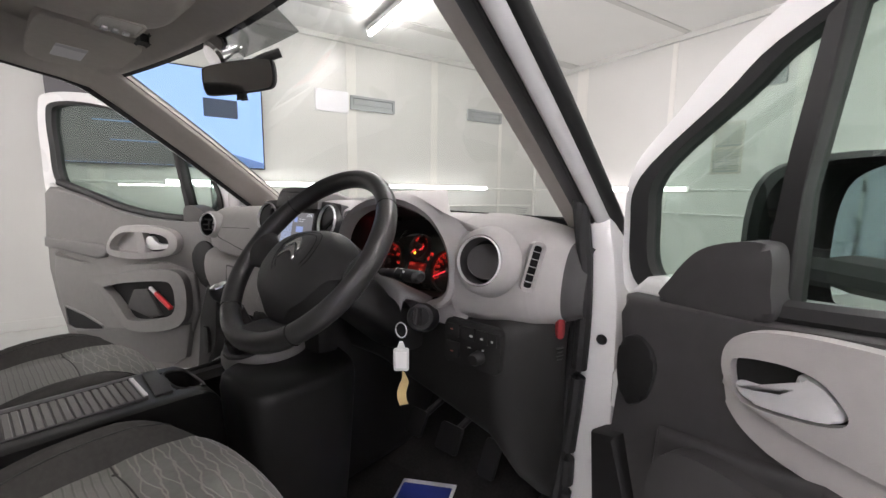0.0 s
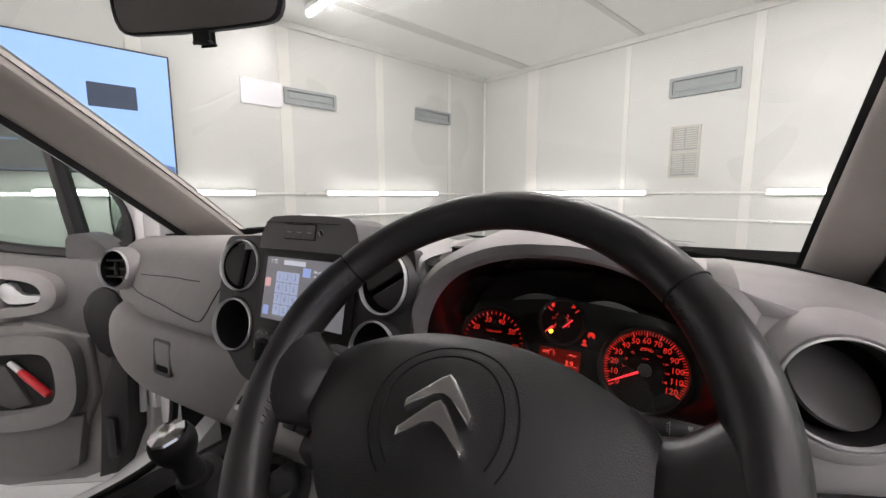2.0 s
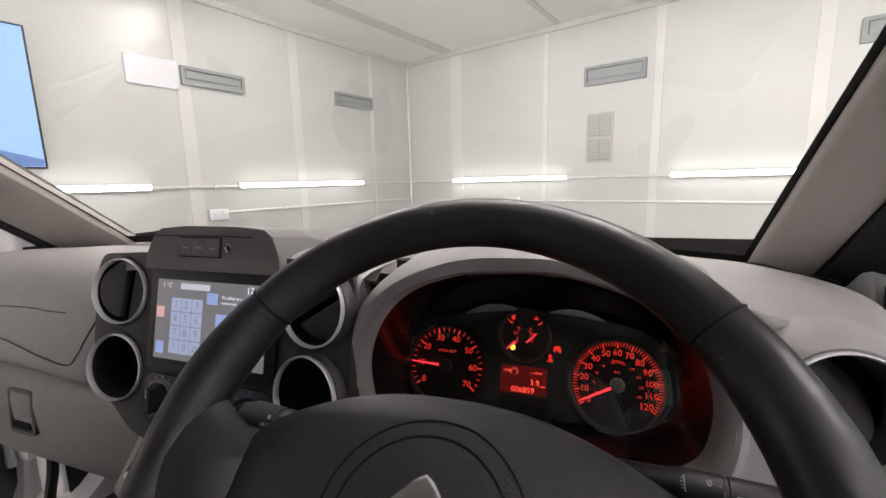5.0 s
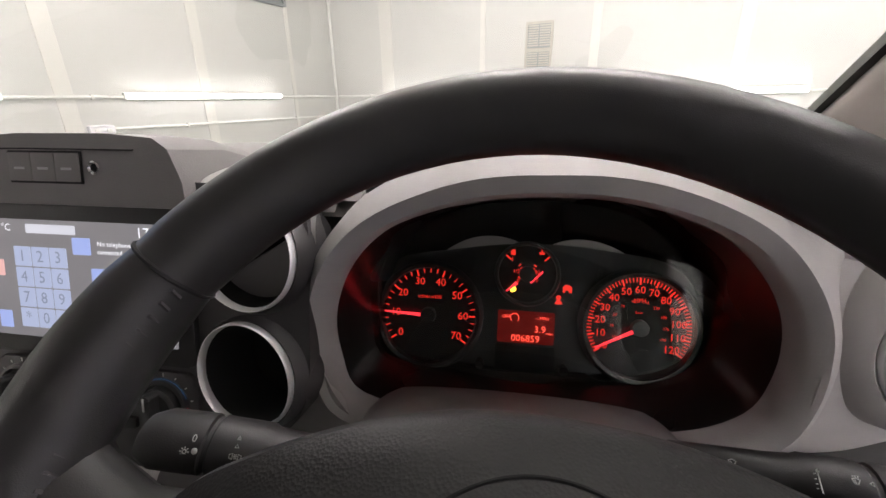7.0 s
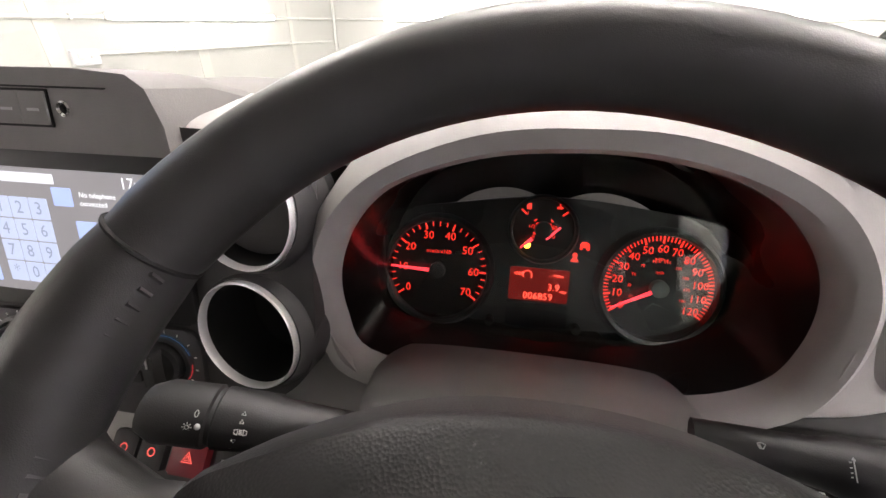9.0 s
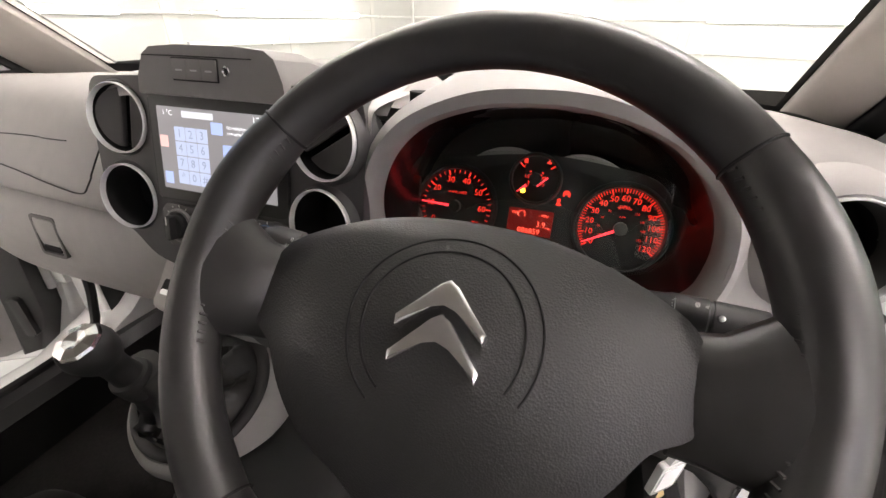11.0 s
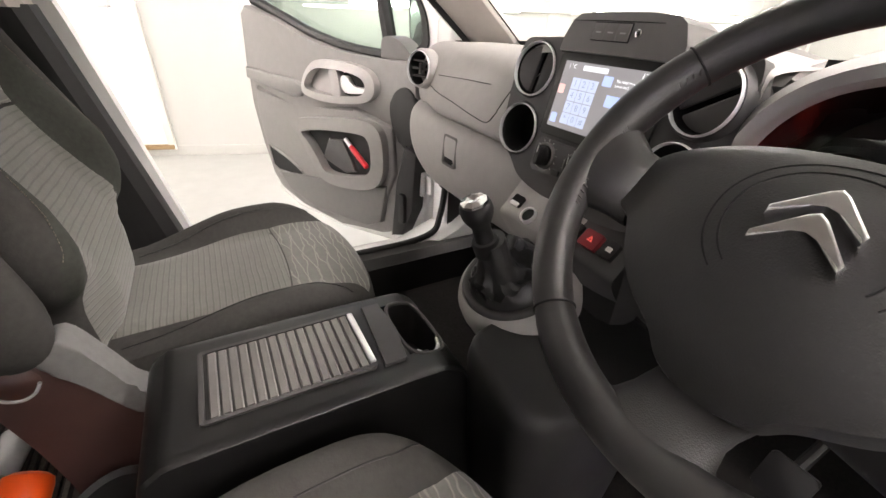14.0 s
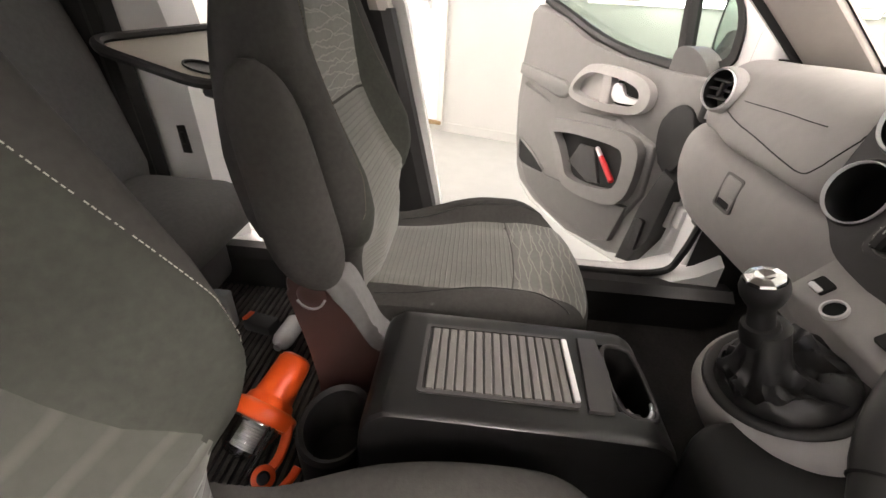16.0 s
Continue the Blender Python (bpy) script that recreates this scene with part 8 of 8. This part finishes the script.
for nm, t0, t1, r, m in (("barrel", 0.28, 1.0, 0.0105, M_RED), ("cap", 0.0, 0.28, 0.0085, M_PLATE)):
    bm = bmesh.new()
    tube(bm, [a0.lerp(a1, t0), a0.lerp(a1, (t0 * 0.9 + t1 * 0.1)), a0.lerp(a1, t1 * 0.97 + t0 * 0.03), a0.lerp(a1, t1)], [r * 0.8, r, r, r * 0.8], 12)
    part(nm, bm, m, pen)
lamp = thing("hand_lamp", None, None, "orange plastic hand lamp with a clear head on the carpet", "lamp")
h0, h1 = V((-0.193, -0.938, 0.50)), V((0.006, -1.003, 0.402))
axl = (h1 - h0).normalized()
HL = Frame(h0, axl.orthogonal(), axl.cross(axl.orthogonal()))
if HL.w.dot(axl) < 0:
    HL = Frame(h0, axl.orthogonal(), -axl.cross(axl.orthogonal()))
bm = bmesh.new()
lathe(bm, ((0, 0.0), (0.022, 0.0005), (0.031, 0.006), (0.034, 0.016), (0.037, 0.06), (0.040, 0.088), (0.0405, 0.090), (0.046, 0.096), (0.049, 0.106), (0.063, 0.111), (0.066, 0.116), (0.066, 0.134), (0.063, 0.138), (0.055, 0.139)), HL, 36)
part("handle", bm, M_ORANGE, lamp, "bright orange handle and collar", 40)
bm = bmesh.new()
for a in (-0.5, 0.5):
    tube(bm, [HL.at(0.0335 * math.cos(a + 2.2), 0.0335 * math.sin(a + 2.2), 0.012), HL.at(0.0375 * math.cos(a + 2.2), 0.0375 * math.sin(a + 2.2), 0.085)], 0.0012, 6)
part("handle_seam", bm, M_ORANGE, lamp)
bm = bmesh.new()
lathe(bm, ((0.055, 0.136), (0.054, 0.150), (0.047, 0.180), (0.034, 0.202), (0, 0.210)), HL, 36)
part("lens", bm, glass("clear_lamp_glass", (0.86, 0.88, 0.87), 0.05, 0.9, 0.10), lamp, "clear domed lamp lens")
bm = bmesh.new()
lathe(bm, ((0.056, 0.137), (0.057, 0.143), (0.051, 0.146), (0.036, 0.141), (0, 0.139)), HL, 36)
part("reflector", bm, M_CHROME, lamp, "bright reflector ring")
bm = bmesh.new()
for k in range(9):
    lathe(bm, ((0.026, 0.146 + 0.005 * k), (0.0285, 0.1485 + 0.005 * k), (0.026, 0.151 + 0.005 * k)), HL, 20)
part("bulb_core", bm, mat("ribbed_pale_core", (0.62, 0.62, 0.60), 0.35, 0.1, 0.15, 90), lamp, "pale ribbed core inside the lens")
toward = V((0.397, -0.605, 1.164)) - HL.at(0, 0, 0.14)
sidev = axl.cross(toward).normalized()
sidev = sidev if sidev.y > 0 else -sidev
facev = sidev.cross(axl).normalized()
facev = facev if facev.dot(toward) > 0 else -facev
LP = lambda a, b, c: h0 + sidev * a + facev * b + axl * c
for a in (0.020, 0.029, -0.052):
    bm = bmesh.new()
    tube(bm, [LP(a, 0.052, 0.130), LP(a, 0.056, 0.225)], 0.0028, 8)
    part("guard_bar", bm, M_CHROME, lamp)
for nm, pts, hw in (("bracket", [(0.050, 0.030, 0.120), (0.060, 0.034, 0.150), (0.064, 0.036, 0.180), (0.060, 0.036, 0.210), (0.070, 0.036, 0.245)], 0.010), ("hook", [(0.104, 0.030, 0.178), (0.103, 0.030, 0.196), (0.096, 0.032, 0.220), (0.084, 0.034, 0.248)], 0.009)):
    bm = bmesh.new()
    tube(bm, curve([LP(*q) for q in pts], 5), hw, 10, flat=0.7)
    part(nm, bm, M_ORANGE, lamp)
bm = bmesh.new()
KN = Frame(LP(0.056, 0.048, 0.214), sidev, facev.cross(sidev))
lathe(bm, ((0.021, -0.010), (0.021, -0.002), (0.017, 0.000), (0, 0.0)), KN, 24)
part("pivot", bm, M_ORANGE, lamp)
bm = bmesh.new()
lathe(bm, ((0.011, -0.002), (0.0115, 0.006), (0.008, 0.011), (0, 0.012)), KN, 18)
part("pivot_knob", bm, M_BLACK, lamp)
bot = thing("clear_bottle", None, None, "small clear plastic bottle lying on the ribbed carpet", "bottle")
bm = bmesh.new()
lathe(bm, ((0.0, 0.0), (0.024, 0.001), (0.027, 0.006), (0.027, 0.075), (0.022, 0.088), (0.011, 0.096), (0.011, 0.104)), Frame((-0.429, -1.052, 0.372), (0.010, 0.099, 0), (0, 0, 1)), 24)
part("body", bm, mat("pale_clear_plastic", (0.66, 0.66, 0.65), 0.12, 0.0, 0.1, 60, spec=0.6), bot)
bk = thing("belt_buckle", None, None, "black seat belt buckle with an orange button", "buckle")
bm = bmesh.new()
box(bm, (0, 0, 0), (0.09, 0.05, 0.035), Frame((-0.414, -1.145, 0.365), (0.25, 0.95, 0.05), (-0.95, 0.25, 0)), 0.009, 2)
part("shell", bm, M_BLACK, bk)
bm = bmesh.new()
box(bm, (-0.040, 0, 0.015), (0.016, 0.034, 0.012), Frame((-0.414, -1.145, 0.365), (0.25, 0.95, 0.05), (-0.95, 0.25, 0)), 0.003, 2)
part("button", bm, M_ORANGE, bk)
for k, (y0, y1, x0, x1) in enumerate(((-0.93, -0.80, -0.10, -0.075), (-0.95, -0.80, -0.085, -0.05))):
    bm = bmesh.new()
    tube(bm, curve([(x0 - 0.03, y0, 0.345), (x0, (y0 + y1) / 2, 0.352 + 0.02 * k), (x1, y1, 0.38)], 6), 0.004, 8)
    thing("cable", bm, M_BLACK, "thin black cable lying by the storage box", "cable", "loose cables")
for x, w in ((0.24, 0.06), (0.36, 0.07), (0.49, 0.045)):
    bm = bmesh.new()
    f = Frame((x, 0.12, 0.50), (1, 0, 0), (0, 0.5, 0.86))
    prism(bm, rrect(0, 0, w, 0.09 if w < 0.05 else 0.07, 0.008), f, -0.012, 0.0, 0.004)
    tube(bm, [f.at(0, 0, -0.01), f.at(0, 0.10, -0.12), f.at(0, 0.30, -0.10)], 0.010, 8)
    thing("pedal", bm, M_BLACK, "black rubber-faced foot pedal", "pedal", "foot pedals")
book = thing("leaflet", None, None, "white and blue printed leaflet lying in the footwell", "leaflet")
BKF = Frame((0.375, -0.02, 0.372), (0.9, 0.35, 0.12), (-0.35, 0.9, 0.12))
bm = bmesh.new()
box(bm, (0, 0, 0), (0.15, 0.21, 0.006), BKF, 0.0015, 1)
part("cover", bm, mat("white_gloss_paper", (0.78, 0.78, 0.77), 0.35), book)
bm = bmesh.new()
prism(bm, rrect(0.0, 0.025, 0.135, 0.13, 0.004), BKF, 0.003, 0.0038)
part("blue_print", bm, mat("blue_print_ink", (0.02, 0.035, 0.22), 0.4), book)
bm = bmesh.new()
prism(bm, rrect(0.01, -0.065, 0.11, 0.012, 0.001), BKF, 0.003, 0.0038)
part("red_print", bm, mat("red_print_ink", (0.5, 0.02, 0.02), 0.4), book)
